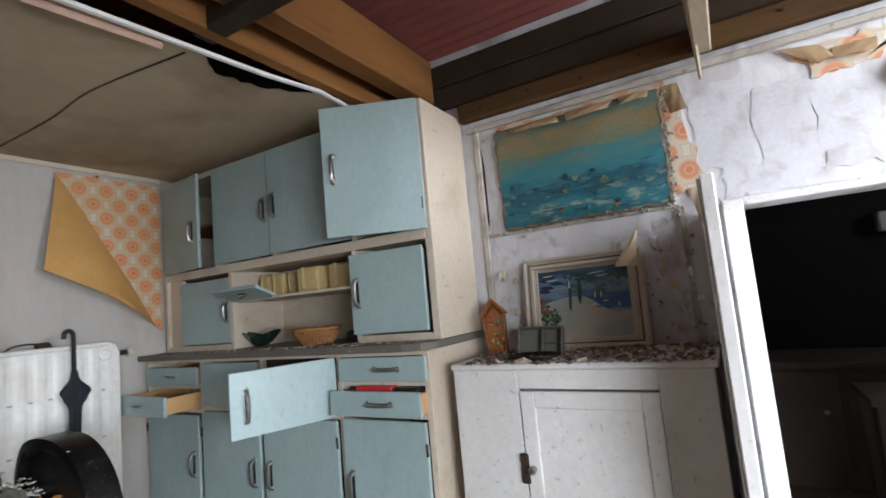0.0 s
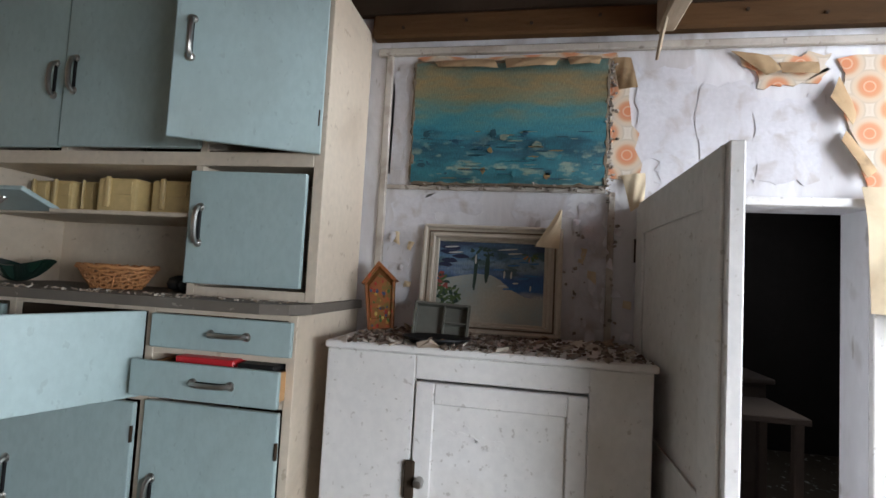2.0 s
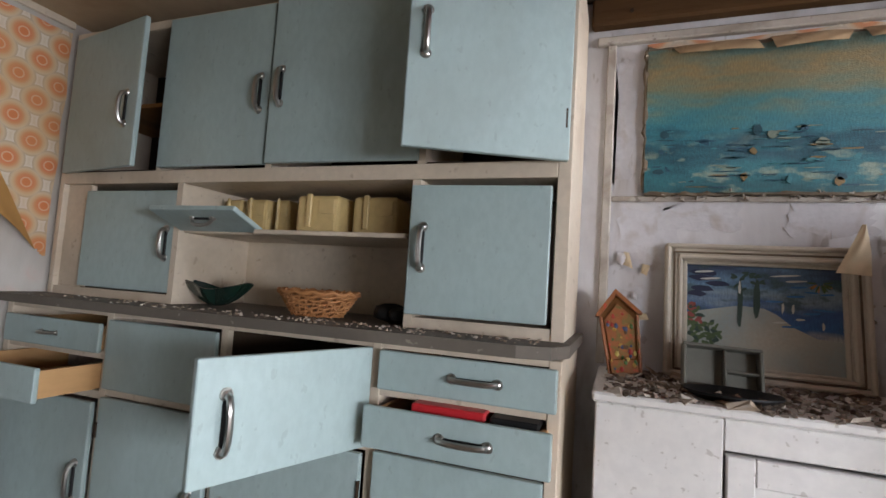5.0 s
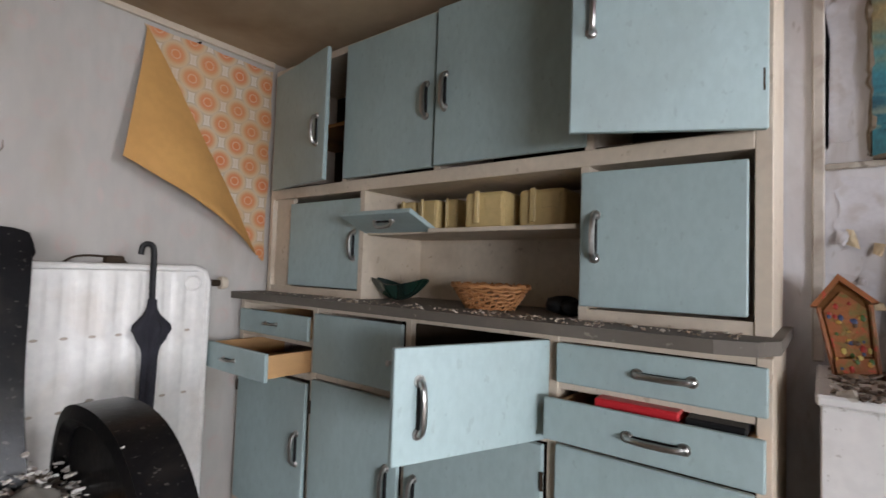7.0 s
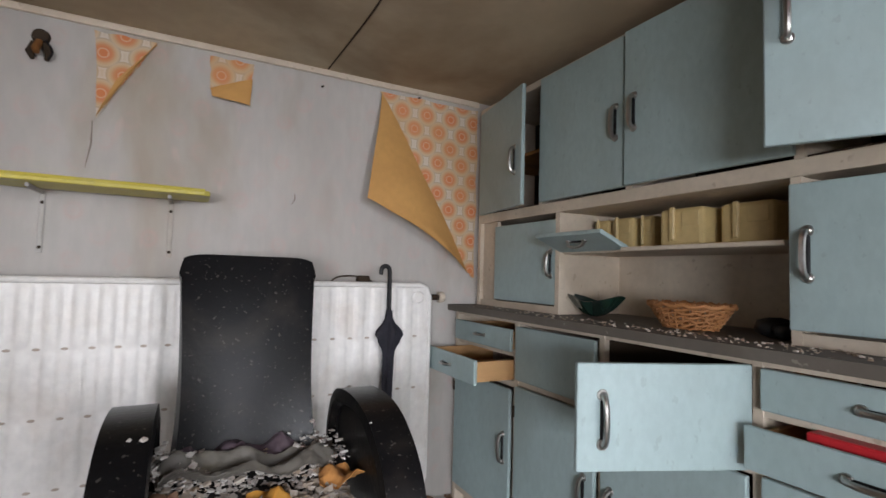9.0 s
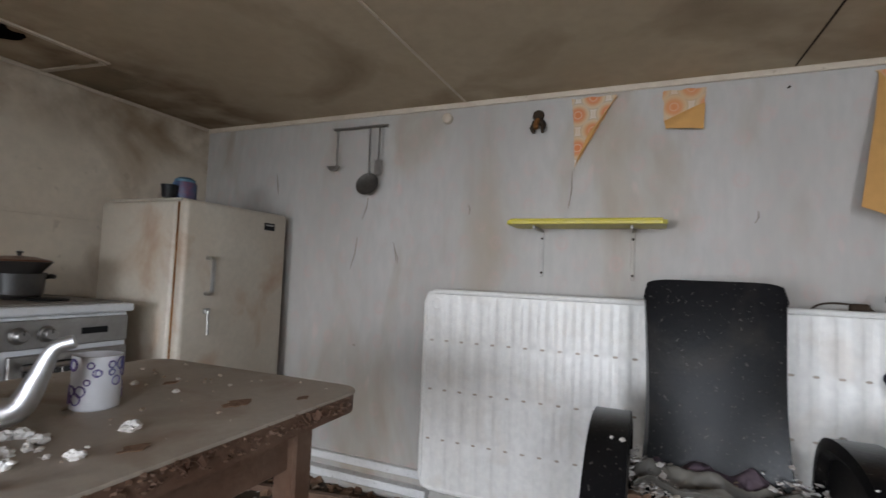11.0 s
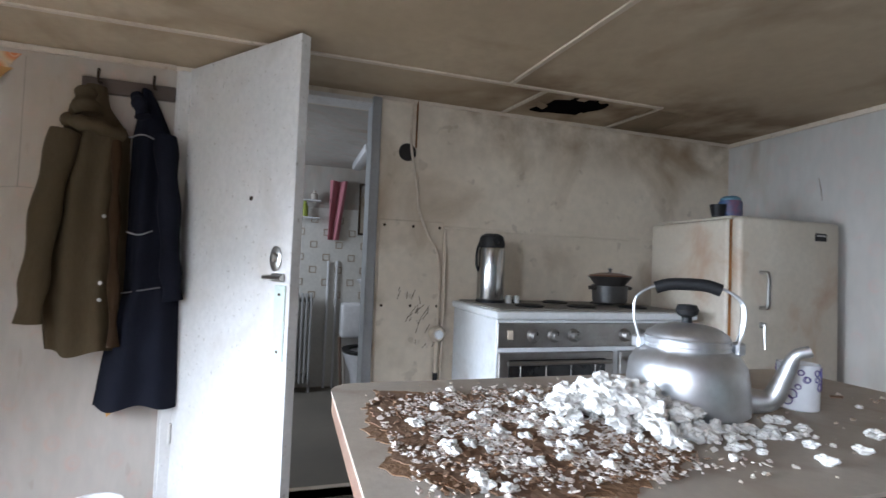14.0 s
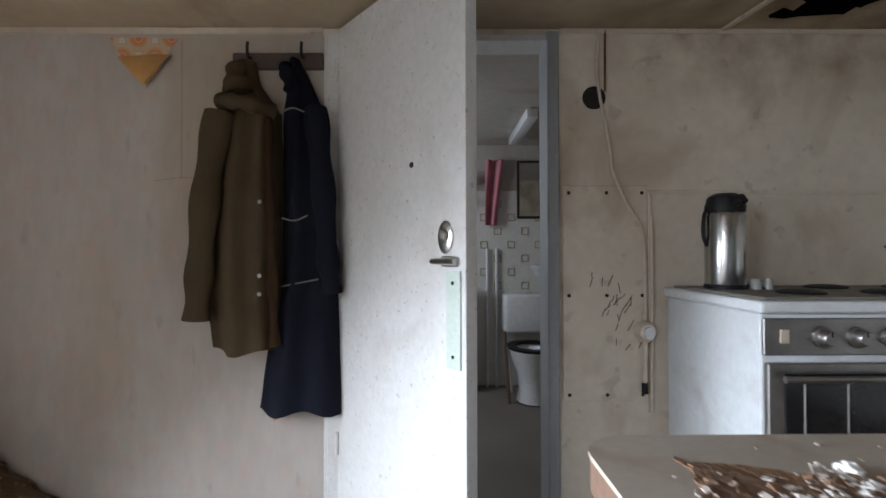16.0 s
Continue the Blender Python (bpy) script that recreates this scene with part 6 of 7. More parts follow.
part("side_grip", tube(arc([(-4.05, -1.066, 0.972), (-4.04, -1.038, 0.978), (-4.05, -1.020, 0.976)], 4), 0.010, 8), IRON, pot, "", True)

for ob in (ck, fl, pot):
    ob.location.z += RISE

# ---- west wall: panel, cable, hole ----
mp = thing("meter_panel", (XC, -2.12, 0.448), "cream painted wall panel with scuffs beside the doorway", "panel")
part("board", box((XC, -2.331, 0.448), (XC + 0.012, -1.981, 1.330), 0.003), WALL_C, mp)
for y in (-2.305, -2.15, -2.005):
    for z in (0.475, 0.88, 1.30):
        part("screw", lathe([(0, 0), (0.008, 0), (0.005, 0.004), (0, 0.0045)], (XC + 0.012, y, z), 8, None, pose(0, 0, 0, 0, 90, 0)), WOOD_DARK, mp, "rusty screw")
rnd = random.Random(4)
SCUFF = surf("dark_scuff", (0.16, 0.13, 0.10), (0.1, 0.08, 0.06), 0.9)
for k in range(26):
    y, z = -2.12 + rnd.gauss(0, 0.05), 0.80 + rnd.gauss(0, 0.09)
    part("scuff_mark", tube([(XC + 0.0125, y, z), (XC + 0.013, y + rnd.uniform(-.01, .03), z + rnd.uniform(.02, .05))], 0.0022, 4), SCUFF, mp)
bm = bmesh.new()
box((XC, -1.978, 1.296), (XC + 0.010, -0.06, 1.312), 0.003, bm)
box((XC, -1.978, 0.40), (XC + 0.010, -1.962, 1.296), 0.003, bm)
setting("trim_4", bm, WALL_C, "thin painted batten along the kitchen wall", "trim")
# the hole is a rimmed disc, its darkness put into the black colour
tagged(part("wall_hole", lathe([(0.038, 0.0), (0.046, 0.0), (0.048, 0.006), (0.040, 0.009), (0.036, 0.003), (0.03, 0.002), (0, 0.002)], (XC, -2.197, 1.693), 24, None, pose(0, 0, 0, 0, 90, 0)), DARK, None, "", True), "round black disc for the dark flue hole in the wall", "hole")
tagged(part("cable", tube(arc([(XC + 0.008, -2.175, 1.975), (XC + 0.008, -2.18, 1.75), (XC + 0.008, -2.135, 1.50), (XC + 0.008, -2.120, 1.384), (XC + 0.022, -2.065, 1.25), (XC + 0.022, -2.010, 1.157), (XC + 0.02, -1.996, 1.0), (XC + 0.02, -1.998, 0.767)], 7), 0.007, 8), CREAM, None, "", True), "cream electric cable running down the wall", "cable")
tagged(part("cable", tube([(XC + 0.006, -2.150, 1.975), (XC + 0.006, -2.152, 1.72)], 0.005, 6), WOOD_OLD, None, "", True), "thin brown cable below the ceiling", "cable")
tagged(part("cable", tube(arc([(XC + 0.018, -1.968, 1.2), (XC + 0.018, -1.966, 0.9), (XC + 0.018, -1.969, 0.7), (XC + 0.018, -1.972, 0.42)], 5), 0.006, 6), WALL_C, None, "", True), "painted pipe beside the wall panel", "pipe")
tap = thing("gas_valve", (XC, -2.0, 0.72), "grey gas valve on the wall panel", "valve")
part("body", lathe([(0, 0), (0.042, 0), (0.045, 0.02), (0.032, 0.045), (0, 0.05)], (XC + 0.012, -2.0, 0.735), 20, None, pose(0, 0, 0, 0, 90, 0)), WALL_C, tap, "", True)
part("cap", lathe([(0, 0), (0.024, 0), (0.022, 0.012), (0, 0.014)], (XC + 0.058, -2.0, 0.735), 16, None, pose(0, 0, 0, 0, 90, 0)), ENAMEL, tap, "", True)
part("pipe", tube([(XC + 0.03, -2.0, 0.70), (XC + 0.03, -2.005, 0.56), (XC + 0.03, -2.005, 0.52)], 0.010, 8), WALL_C, tap)
part("nozzle", tube([(XC + 0.03, -2.005, 0.53), (XC + 0.03, -2.005, 0.485)], 0.013, 8), BLACKP, tap, "black end cap")

# ---- washroom door ----
door = thing("open_door", (-4.09, -2.965, FZ), "white painted plank door standing wide open into the kitchen", "door")
A, B = Vector((-4.372, -3.214, 0)), Vector((-3.790, -2.730, 0))
along = (B - A).normalized()
DM = Matrix.Translation((A.x, A.y, 0)) @ pose(0, 0, 0, 0, 0, math.degrees(math.atan2(along.y, along.x)))
W = (B - A).length


def on_door(bm):
    bm.transform(DM)
    return bm


part("slab", on_door(box((0.0, -0.040, FZ + 0.01), (W, 0.0, 1.962), 0.003)), WHITE, door)
part("edge_strip", on_door(box((W - 0.012, -0.042, FZ + 0.01), (W + 0.003, 0.003, 1.96), 0.002)), WHITE, door)
part("lock_plate", on_door(lathe([(0, 0), (0.032, 0), (0.034, 0.004), (0.026, 0.008), (0, 0.008)], (W - 0.085, -0.040, 1.10), 28, None, pose(0, 0, 0, 90, 0, 0) @ Matrix.Diagonal((1, 1.45, 1, 1)))), CHROME, door, "oval tarnished escutcheon", True)
part("knob", on_door(lathe([(0, 0), (0.018, 0), (0.018, 0.008), (0.012, 0.014), (0, 0.015)], (W - 0.085, -0.046, 1.105), 20, None, pose(0, 0, 0, 90, 0, 0))), CHROME, door, "round metal knob", True)
part("bolt", on_door(tube([(W - 0.135, -0.056, 1.028), (W - 0.03, -0.056, 1.028)], 0.009, 8)), CHROME, door, "sliding metal bolt", True)
part("bolt_plate", on_door(box((W - 0.10, -0.050, 1.012), (W - 0.03, -0.040, 1.044), 0.003)), CHROME, door)
part("glass_plate", on_door(box((W - 0.080, -0.046, 0.715), (W - 0.018, -0.040, 1.000), 0.002)), surf("pale_green_plate", (0.62, 0.70, 0.63), (0.55, 0.62, 0.55), 0.2), door, "pale green finger plate")
for z in (0.75, 0.965):
    part("screw", on_door(lathe([(0, 0), (0.006, 0), (0.004, 0.003), (0, 0.003)], (W - 0.05, -0.046, z), 10, None, pose(0, 0, 0, 90, 0, 0))), WOOD_DARK, door)
part("peep_hole", on_door(lathe([(0, 0), (0.010, 0), (0.008, 0.004), (0, 0.004)], (0.50, -0.040, 1.34), 12, None, pose(0, 0, 0, 90, 0, 0))), WOOD_DARK, door, "small brown knot")
for z in (0.25, 1.02, 1.75):
    part("hinge", on_door(tube([(0.004, -0.046, z), (0.004, -0.046, z + 0.09)], 0.008, 8)), WHITE, door, "painted hinge")
bm = bmesh.new()
box((XC, -3.292, FZ), (XC + 0.022, -3.222, 1.955), 0.004, bm)
box((XC, -3.305, FZ), (XC + 0.012, -3.292, 1.955), 0.002, bm)
box((XC - 0.13, -3.206, 1.93), (XC + 0.004, -2.391, 1.955), 0.002, bm)
setting("door_2", bm, WHITE, "white painted door frame with dirt at its foot", "door frame")
bm = bmesh.new()
box((XC - 0.14, -2.393, FZ), (XC + 0.020, -2.345, 1.965), 0.004, bm)
setting("door_3", bm, surf("grey_weathered_frame", (0.36, 0.37, 0.38), (0.25, 0.25, 0.25), 0.6, big=3, fine=50), "grey weathered door post", "door frame")

# ---- coats ----
cr = thing("coat_rack", (XC, -3.47, 1.80), "dark wooden coat rack board with hooks", "coat rack")
part("board", box((XC, -3.675, 1.805), (XC + 0.022, -3.306, 1.872), 0.004), surf("dark_stained_board", (0.10, 0.07, 0.055), (0.06, 0.045, 0.035), 0.6), cr)
for y in (-3.60, -3.385):
    part("hook", tube(arc([(XC + 0.022, y, 1.85), (XC + 0.05, y, 1.845), (XC + 0.06, y, 1.872), (XC + 0.055, y, 1.90)], 4), 0.006, 8), WOOD_DARK, cr, "dark metal hook", True)


def garment(name, base, label, material, outline, depth, folds, seed, parts):
    """A hanging coat: outline gives (height, y of one side, y of the other); it bulges off the wall in upright folds."""
    ob = thing(name, base, label, "coat")
    zs = [o[0] for o in outline]

    def edge(z):
        for (z1, a1, b1), (z2, a2, b2) in zip(outline, outline[1:]):
            if z1 >= z >= z2:
                t = (z1 - z) / (z1 - z2)
                return a1 + (a2 - a1) * t, b1 + (b2 - b1) * t
        return outline[-1][1:]

    def f(u, v):
        z = zs[0] + (zs[-1] - zs[0]) * v
        a, b = edge(z)
        z += 0.012 * math.sin(u * 9 + seed) * v
        w = math.sin(math.pi * min(max(u, 0.02), 0.98)) ** 0.55
        d = depth * (0.45 + 0.55 * min(1, v * 2.2)) * w
        d += 0.016 * math.sin(u * folds * math.pi + 1.3 * v + seed) * min(1, v * 3) + 0.007 * noise.noise((u * 6, v * 14, seed))
        return Vector((XC + 0.010 + max(d, 0.004), a + (b - a) * u, z))
    part("body", sheet(f, 48, 60, 0.006), material, ob, "", True)
    for nm, pts, rad, mt in parts:
        n = len(arc(pts, 6))
        part(nm, tube(arc(pts, 6), [rad[0] + (rad[1] - rad[0]) * i / (n - 1) + 0.006 * math.sin(i * 1.1) for i in range(n)], 14), mt or material, ob, "", True)
    return ob


OLIVE = surf("olive_brown_cotton", (0.085, 0.062, 0.035), (0.06, 0.045, 0.028), 0.95, big=3, fine=120, bump=0.25, stretch=(1, 1, 0.3), gloss=0.1)
BROWNL = surf("brown_lining", (0.05, 0.028, 0.015), (0.03, 0.018, 0.01), 0.95, big=5, fine=100, gloss=0.1)
NAVY = surf("faded_navy_denim", (0.011, 0.012, 0.019), (0.017, 0.018, 0.027), 0.95, big=4, fine=140, bump=0.25, gloss=0.08)
coat = garment("coat", (XC, -3.6, 0.66), "olive-brown hooded rain coat hanging open on the rack", OLIVE, [(1.83, -3.66, -3.575), (1.74, -3.71, -3.56), (1.62, -3.725, -3.475), (1.2, -3.755, -3.46), (0.9, -3.765, -3.452), (0.67, -3.735, -3.445)], 0.12, 5, 1,
               [("sleeve", [(XC + 0.10, -3.69, 1.60), (XC + 0.13, -3.725, 1.3), (XC + 0.13, -3.75, 1.0), (XC + 0.13, -3.765, 0.80)], (0.055, 0.045), None),
                ("collar", [(XC + 0.06, -3.70, 1.66), (XC + 0.13, -3.64, 1.64), (XC + 0.13, -3.57, 1.63), (XC + 0.05, -3.50, 1.62)], (0.03, 0.028), None),
                ("hood", [(XC + 0.06, -3.64, 1.80), (XC + 0.075, -3.635, 1.74), (XC + 0.08, -3.62, 1.68)], (0.035, 0.055), None),
                ("lining", [(XC + 0.11, -3.50, 1.58), (XC + 0.13, -3.485, 1.3), (XC + 0.13, -3.475, 1.0), (XC + 0.12, -3.465, 0.70)], (0.016, 0.020), BROWNL)])
for z in (1.25, 0.97, 0.90):
    part("button", lathe([(0, 0), (0.008, 0), (0.007, 0.004), (0, 0.005)], (XC + 0.152, -3.515, z), 10, None, pose(0, 0, 0, 0, 90, 0)), STEEL, coat, "metal snap button")
coat = garment("coat", (XC, -3.33, 0.42), "long dark navy work coat with pale worn seams on the rack", NAVY, [(1.84, -3.44, -3.40), (1.76, -3.445, -3.36), (1.62, -3.465, -3.30), (1.2, -3.462, -3.255), (0.93, -3.475, -3.235), (0.90, -3.49, -3.232), (0.62, -3.535, -3.21), (0.43, -3.56, -3.195)], 0.11, 4, 3,
               [("sleeve", [(XC + 0.09, -3.32, 1.62), (XC + 0.12, -3.285, 1.35), (XC + 0.12, -3.265, 1.05), (XC + 0.11, -3.25, 0.90)], (0.045, 0.038), None),
                ("collar", [(XC + 0.05, -3.45, 1.80), (XC + 0.085, -3.435, 1.77), (XC + 0.10, -3.41, 1.70)], (0.022, 0.030), None)])
SEAM = surf("pale_worn_seam", (0.22, 0.21, 0.2), (0.1, 0.1, 0.12), 0.9, big=40, fine=150)
for pts in ([(XC + 0.105, -3.455, 1.60), (XC + 0.125, -3.40, 1.615), (XC + 0.115, -3.35, 1.60)], [(XC + 0.09, -3.455, 0.925), (XC + 0.128, -3.38, 0.94), (XC + 0.12, -3.30, 0.955)], [(XC + 0.12, -3.44, 1.19), (XC + 0.132, -3.39, 1.18), (XC + 0.128, -3.34, 1.20)]):
    part("worn_seam", tube(arc(pts, 5), 0.0035, 5), SEAM, coat, "pale worn seam")

# ---- camera on a tripod ----
tp = thing("tripod", (-3.45, -3.97, FZ), "black photo tripod with silver joints", "tripod")
TC = Vector((-3.45, -3.97, 0))
ALU = surf("satin_aluminium", (0.20, 0.20, 0.22), (0.13, 0.13, 0.15), 0.35, metal=1.0, big=20, fine=80, bump=0.02)
part("column", tube([(TC.x, TC.y, 0.50), (TC.x, TC.y, 1.04)], 0.016, 14), BLACKP, tp, "black centre column", True)
part("head", lathe([(0, 1.03), (0.026, 1.03), (0.028, 1.04), (0.028, 1.10), (0.020, 1.108), (0.020, 1.118), (0, 1.118)], (TC.x, TC.y, 0), 22), ALU, tp, "silver ball head", True)
part("knob", tube([(TC.x, TC.y - 0.03, 1.06), (TC.x, TC.y - 0.055, 1.06)], 0.010, 10), BLACKP, tp)
part("collar", lathe([(0, 0.52), (0.040, 0.52), (0.042, 0.55), (0.034, 0.565), (0, 0.565)], (TC.x, TC.y, 0), 22), ALU, tp, "silver shoulder", True)
for a in (35, 155, 275):
    d = Vector((math.cos(radians(a)), math.sin(radians(a)), 0))
    top = TC + d * 0.05 + Vector((0, 0, 0.535))
    foot = TC + d * 0.36 + Vector((0, 0, FZ))
    part("joint", tube([top, top + (foot - top) * 0.10], 0.017, 10), ALU, tp, "silver leg joint", True)
    leg = part("leg", tube([top + (foot - top) * 0.09, top + (foot - top) * 0.62], 0.017, 12), BLACKP, tp, "black leg", True)
    part("lower_leg", tube([top + (foot - top) * 0.61, foot + Vector((0, 0, 0.015))], 0.011, 12), BLACKP, tp, "", True)
    part("foot", tube([foot + Vector((0, 0, 0.02)), foot], 0.014, 10), BLACKP, tp)
cm = thing("photo_camera", (-3.45, -3.97, 1.118), "black digital camera mounted on the tripod", "camera")
CM = Matrix.Translation((-3.45, -3.965, 1.118)) @ pose(0, 0, 0, 0, 0, -48)


def on_cam(bm):
    bm.transform(CM)
    return bm


part("body", on_cam(box((-0.068, -0.03, 0.0), (0.068, 0.03, 0.098), 0.012, None, 3)), BLACKP, cm, "", True)
part("grip", on_cam(box((-0.074, -0.048, 0.004), (-0.040, 0.028, 0.090), 0.014, None, 3)), BLACKP, cm, "", True)
part("viewfinder", on_cam(slab([(-0.034, 0.096), (0.034, 0.096), (0.022, 0.128), (-0.022, 0.128)], 1, -0.034, 0.026)), BLACKP, cm)
part("lens", on_cam(lathe([(0, 0), (0.034, 0), (0.036, 0.03), (0.033, 0.06), (0.028, 0.06), (0.026, 0.05), (0, 0.048)], (0.005, -0.03, 0.048), 26, None, pose(0, 0, 0, 90, 0, 0))), BLACKP, cm, "", True)
part("screen", on_cam(box((-0.04, 0.03, 0.018), (0.035, 0.033, 0.075), 0.002)), OVENG, cm, "dark rear screen")
part("dial", on_cam(lathe([(0, 0), (0.014, 0), (0.014, 0.010), (0, 0.011)], (0.048, 0.0, 0.098), 16)), BLACKP, cm)
part("plate", on_cam(box((-0.03, -0.02, -0.001), (0.03, 0.02, 0.006), 0.002)), BLACKP, cm)
part("flip_screen", on_cam(box((-0.118, 0.004, 0.012), (-0.076, 0.018, 0.080), 0.004, None, 2)), BLACKP, cm, "dark screen swung out to the side")
part("hinge", on_cam(tube([(-0.074, 0.012, 0.015), (-0.074, 0.012, 0.078)], 0.006, 8)), BLACKP, cm)

# bucket, earth and wall remnants
BX, BY = -4.02, -3.44
bk = thing("bucket", (BX, BY, FZ), "dirty white plastic bucket on the floor", "bucket")
part("body", lathe([(0, 0), (0.086, 0), (0.106, 0.20), (0.111, 0.205), (0.112, 0.225), (0.104, 0.225), (0.083, 0.008), (0, 0.008)], (BX, BY, FZ), 36), WHITE, bk, "", True)
part("handle", tube(arc([(BX, BY - 0.112, FZ + 0.205), (BX + 0.08, BY - 0.09, FZ + 0.19), (BX + 0.115, BY, FZ + 0.18), (BX + 0.08, BY + 0.09, FZ + 0.19), (BX, BY + 0.112, FZ + 0.205)], 6), 0.004, 6), STEEL, bk, "", True)
EARTH = surf("dark_damp_earth", (0.13, 0.075, 0.035), (0.06, 0.035, 0.018), 0.95, big=6, fine=45, bump=1.0, speck=(0.34, 0.29, 0.2), speck_scale=30, speck_amount=0.8)


def earth(u, v):
    x, t = XC + 0.01 + 1.15 * u, v
    top = 0.52 - 0.02 * math.sin(u * 9) + 0.03 * noise.noise((u * 8, 2, 1))
    top *= min(1, 0.75 + u * 2)
    z = FZ + (top - FZ) * t
    return Vector((x, YD + 0.01 + (0.02 + 0.72 * (1 - t) ** 1.8) * (1 - 0.35 * u) + 0.035 * noise.noise((u * 14, v * 12, 5)) + 0.015 * noise.noise((u * 45, v * 40, 2)), z))


stuff("earth_heap", sheet(earth, 110, 60, 0.006), EARTH, "dark brown crumbling earth slumped against the damp wall", "earth")
tagged(part("wallpaper", slab(ragged([(-4.185, 1.94), (-3.905, 1.935), (-3.99, 1.80), (-4.03, 1.735), (-4.10, 1.82)], 0.006, 21, 4), 0, XC + 0.002, XC + 0.005), PAPER), "torn orange wallpaper remnant above the coats", "wallpaper")
flap("wallpaper_flap", [(XC + 0.006, -4.15, 1.86), (XC + 0.006, -3.93, 1.87), (XC + 0.04, -3.98, 1.78), (XC + 0.03, -4.03, 1.735)], 0.012, (1, 0, 0), TAN, "tan curl of wallpaper peeling above the coats")
flap("wallpaper_flap", [(XC + 0.006, -3.53, 0.56), (XC + 0.006, -3.47, 0.55), (XC + 0.03, -3.475, 0.40), (XC + 0.03, -3.50, 0.38)], 0.010, (1, 0, 0), TAN, "small tan flap of wallpaper below the coats")
bm = bmesh.new()
tube([(XC + 0.001, -3.889, 1.93), (XC + 0.001, -3.888, 1.40), (XC + 0.001, -3.889, 1.36)], 0.0018, 4, bm)
tube([(XC + 0.001, -3.80, 1.362), (XC + 0.001, -3.89, 1.366), (XC + 0.001, -4.0, 1.352)], 0.0018, 4, bm)
setting("trim_5", bm, surf("paper_seam", (0.3, 0.26, 0.22), (0.2, 0.17, 0.14), 0.9), "open seam between wall boards", "seam")
bm = bmesh.new()
box((XC, -4.75, 1.955), (XC + 0.012, -3.31, 1.98), 0.003, bm)
box((XC, -2.34, 1.96), (XC + 0.010, -0.012, 1.98), 0.003, bm)
box((XC + 0.012, YD, 1.945), (-2.0, YD + 0.014, 1.978), 0.003, bm)
setting("trim_6", bm, CREAM, "thin cream cornice strip", "trim")

# ---- table ----
TABLE = surf("dusty_grey_tabletop", (0.42, 0.37, 0.31), (0.33, 0.27, 0.21), 0.6, big=3.5, fine=70, bump=0.12, stain=(0.22, 0.14, 0.085), stain_scale=6, stain_amount=0.55)
TEDGE = surf("peeling_brown_veneer", (0.12, 0.06, 0.035), (0.22, 0.14, 0.095), 0.7, big=8, fine=60, bump=0.3)
TZ = 0.82


def rounded(x0, y0, x1, y1, r, n=6):
    out = []
    for cx_, cy_, a0 in ((x1 - r, y1 - r, 0), (x0 + r, y1 - r, 90), (x0 + r, y0 + r, 180), (x1 - r, y0 + r, 270)):
        out += [(cx_ + r * math.cos(radians(a0 + 90 * i / n)), cy_ + r * math.sin(radians(a0 + 90 * i / n))) for i in range(n + 1)]
    return out


tb = thing("kitchen_table", (-2.66, -1.97, FZ), "dusty wooden kitchen table with peeling brown edge, covered in rubble", "table")
bm = slab(rounded(-3.0, -2.665, -2.312, -1.30, 0.06), 2, TZ - 0.006, TZ)
part("tabletop", bm, TABLE, tb, "dusty grey worn table surface")
part("edge_band", slab(rounded(-2.998, -2.663, -2.314, -1.302, 0.06), 2, TZ - 0.045, TZ - 0.006), TEDGE, tb, "peeling brown veneer edge")
for lo, hi in (((-2.93, -2.56, 0.66), (-2.91, -1.40, 0.775)), ((-2.43, -2.56, 0.66), (-2.41, -1.40, 0.775)), ((-2.91, -2.56, 0.66), (-2.43, -2.54, 0.775)), ((-2.91, -1.42, 0.66), (-2.43, -1.40, 0.775))):
    part("apron", box(lo, hi, 0.003), TEDGE, tb)
for x in (-2.92, -2.42):
    for y in (-2.55, -1.41):
        part("leg", box((x - 0.03, y - 0.03, FZ), (x + 0.03, y + 0.03, 0.775), 0.006), TEDGE, tb)
# kettle
KET = surf("scratched_aluminium", (0.70, 0.71, 0.73), (0.58, 0.59, 0.61), 0.42, metal=1.0, big=9, fine=70, bump=0.03, stain=(0.4, 0.38, 0.36), stain_scale=12, stain_amount=0.4)
kx, ky = -2.685, -1.965
sd = Vector((0.62, 0.785, 0))
kt = thing("kettle", (kx, ky, TZ), "dented aluminium kettle with black handle on the table", "kettle")
part("body", lathe([(0, 0.0), (0.108, 0.0), (0.117, 0.008), (0.117, 0.03), (0.116, 0.065), (0.112, 0.095), (0.099, 0.117), (0.082, 0.128), (0.080, 0.134), (0.083, 0.137), (0.080, 0.146), (0.082, 0.150), (0.078, 0.154), (0, 0.154)], (kx, ky, TZ), 48), KET, kt, "", True)
part("lid", lathe([(0.080, 0.152), (0.078, 0.158), (0.060, 0.170), (0.030, 0.178), (0, 0.180)], (kx, ky, TZ), 40), KET, kt, "", True)
part("lid_knob", lathe([(0, 0.178), (0.010, 0.178), (0.010, 0.190), (0.020, 0.196), (0.023, 0.206), (0.018, 0.216), (0, 0.218)], (kx, ky, TZ), 20), BLACKP, kt, "black lid knob", True)
S = Vector((kx, ky, TZ))
part("spout", tube(arc([S + sd * 0.105 + Vector((0, 0, 0.032)), S + sd * 0.150 + Vector((0, 0, 0.040)), S + sd * 0.172 + Vector((0, 0, 0.085)), S + sd * 0.190 + Vector((0, 0, 0.128)), S + sd * 0.215 + Vector((0, 0, 0.140))], 7), [0.026 - 0.015 * min(1, i / 20) for i in range(29)], 16), KET, kt, "curved aluminium spout", True)
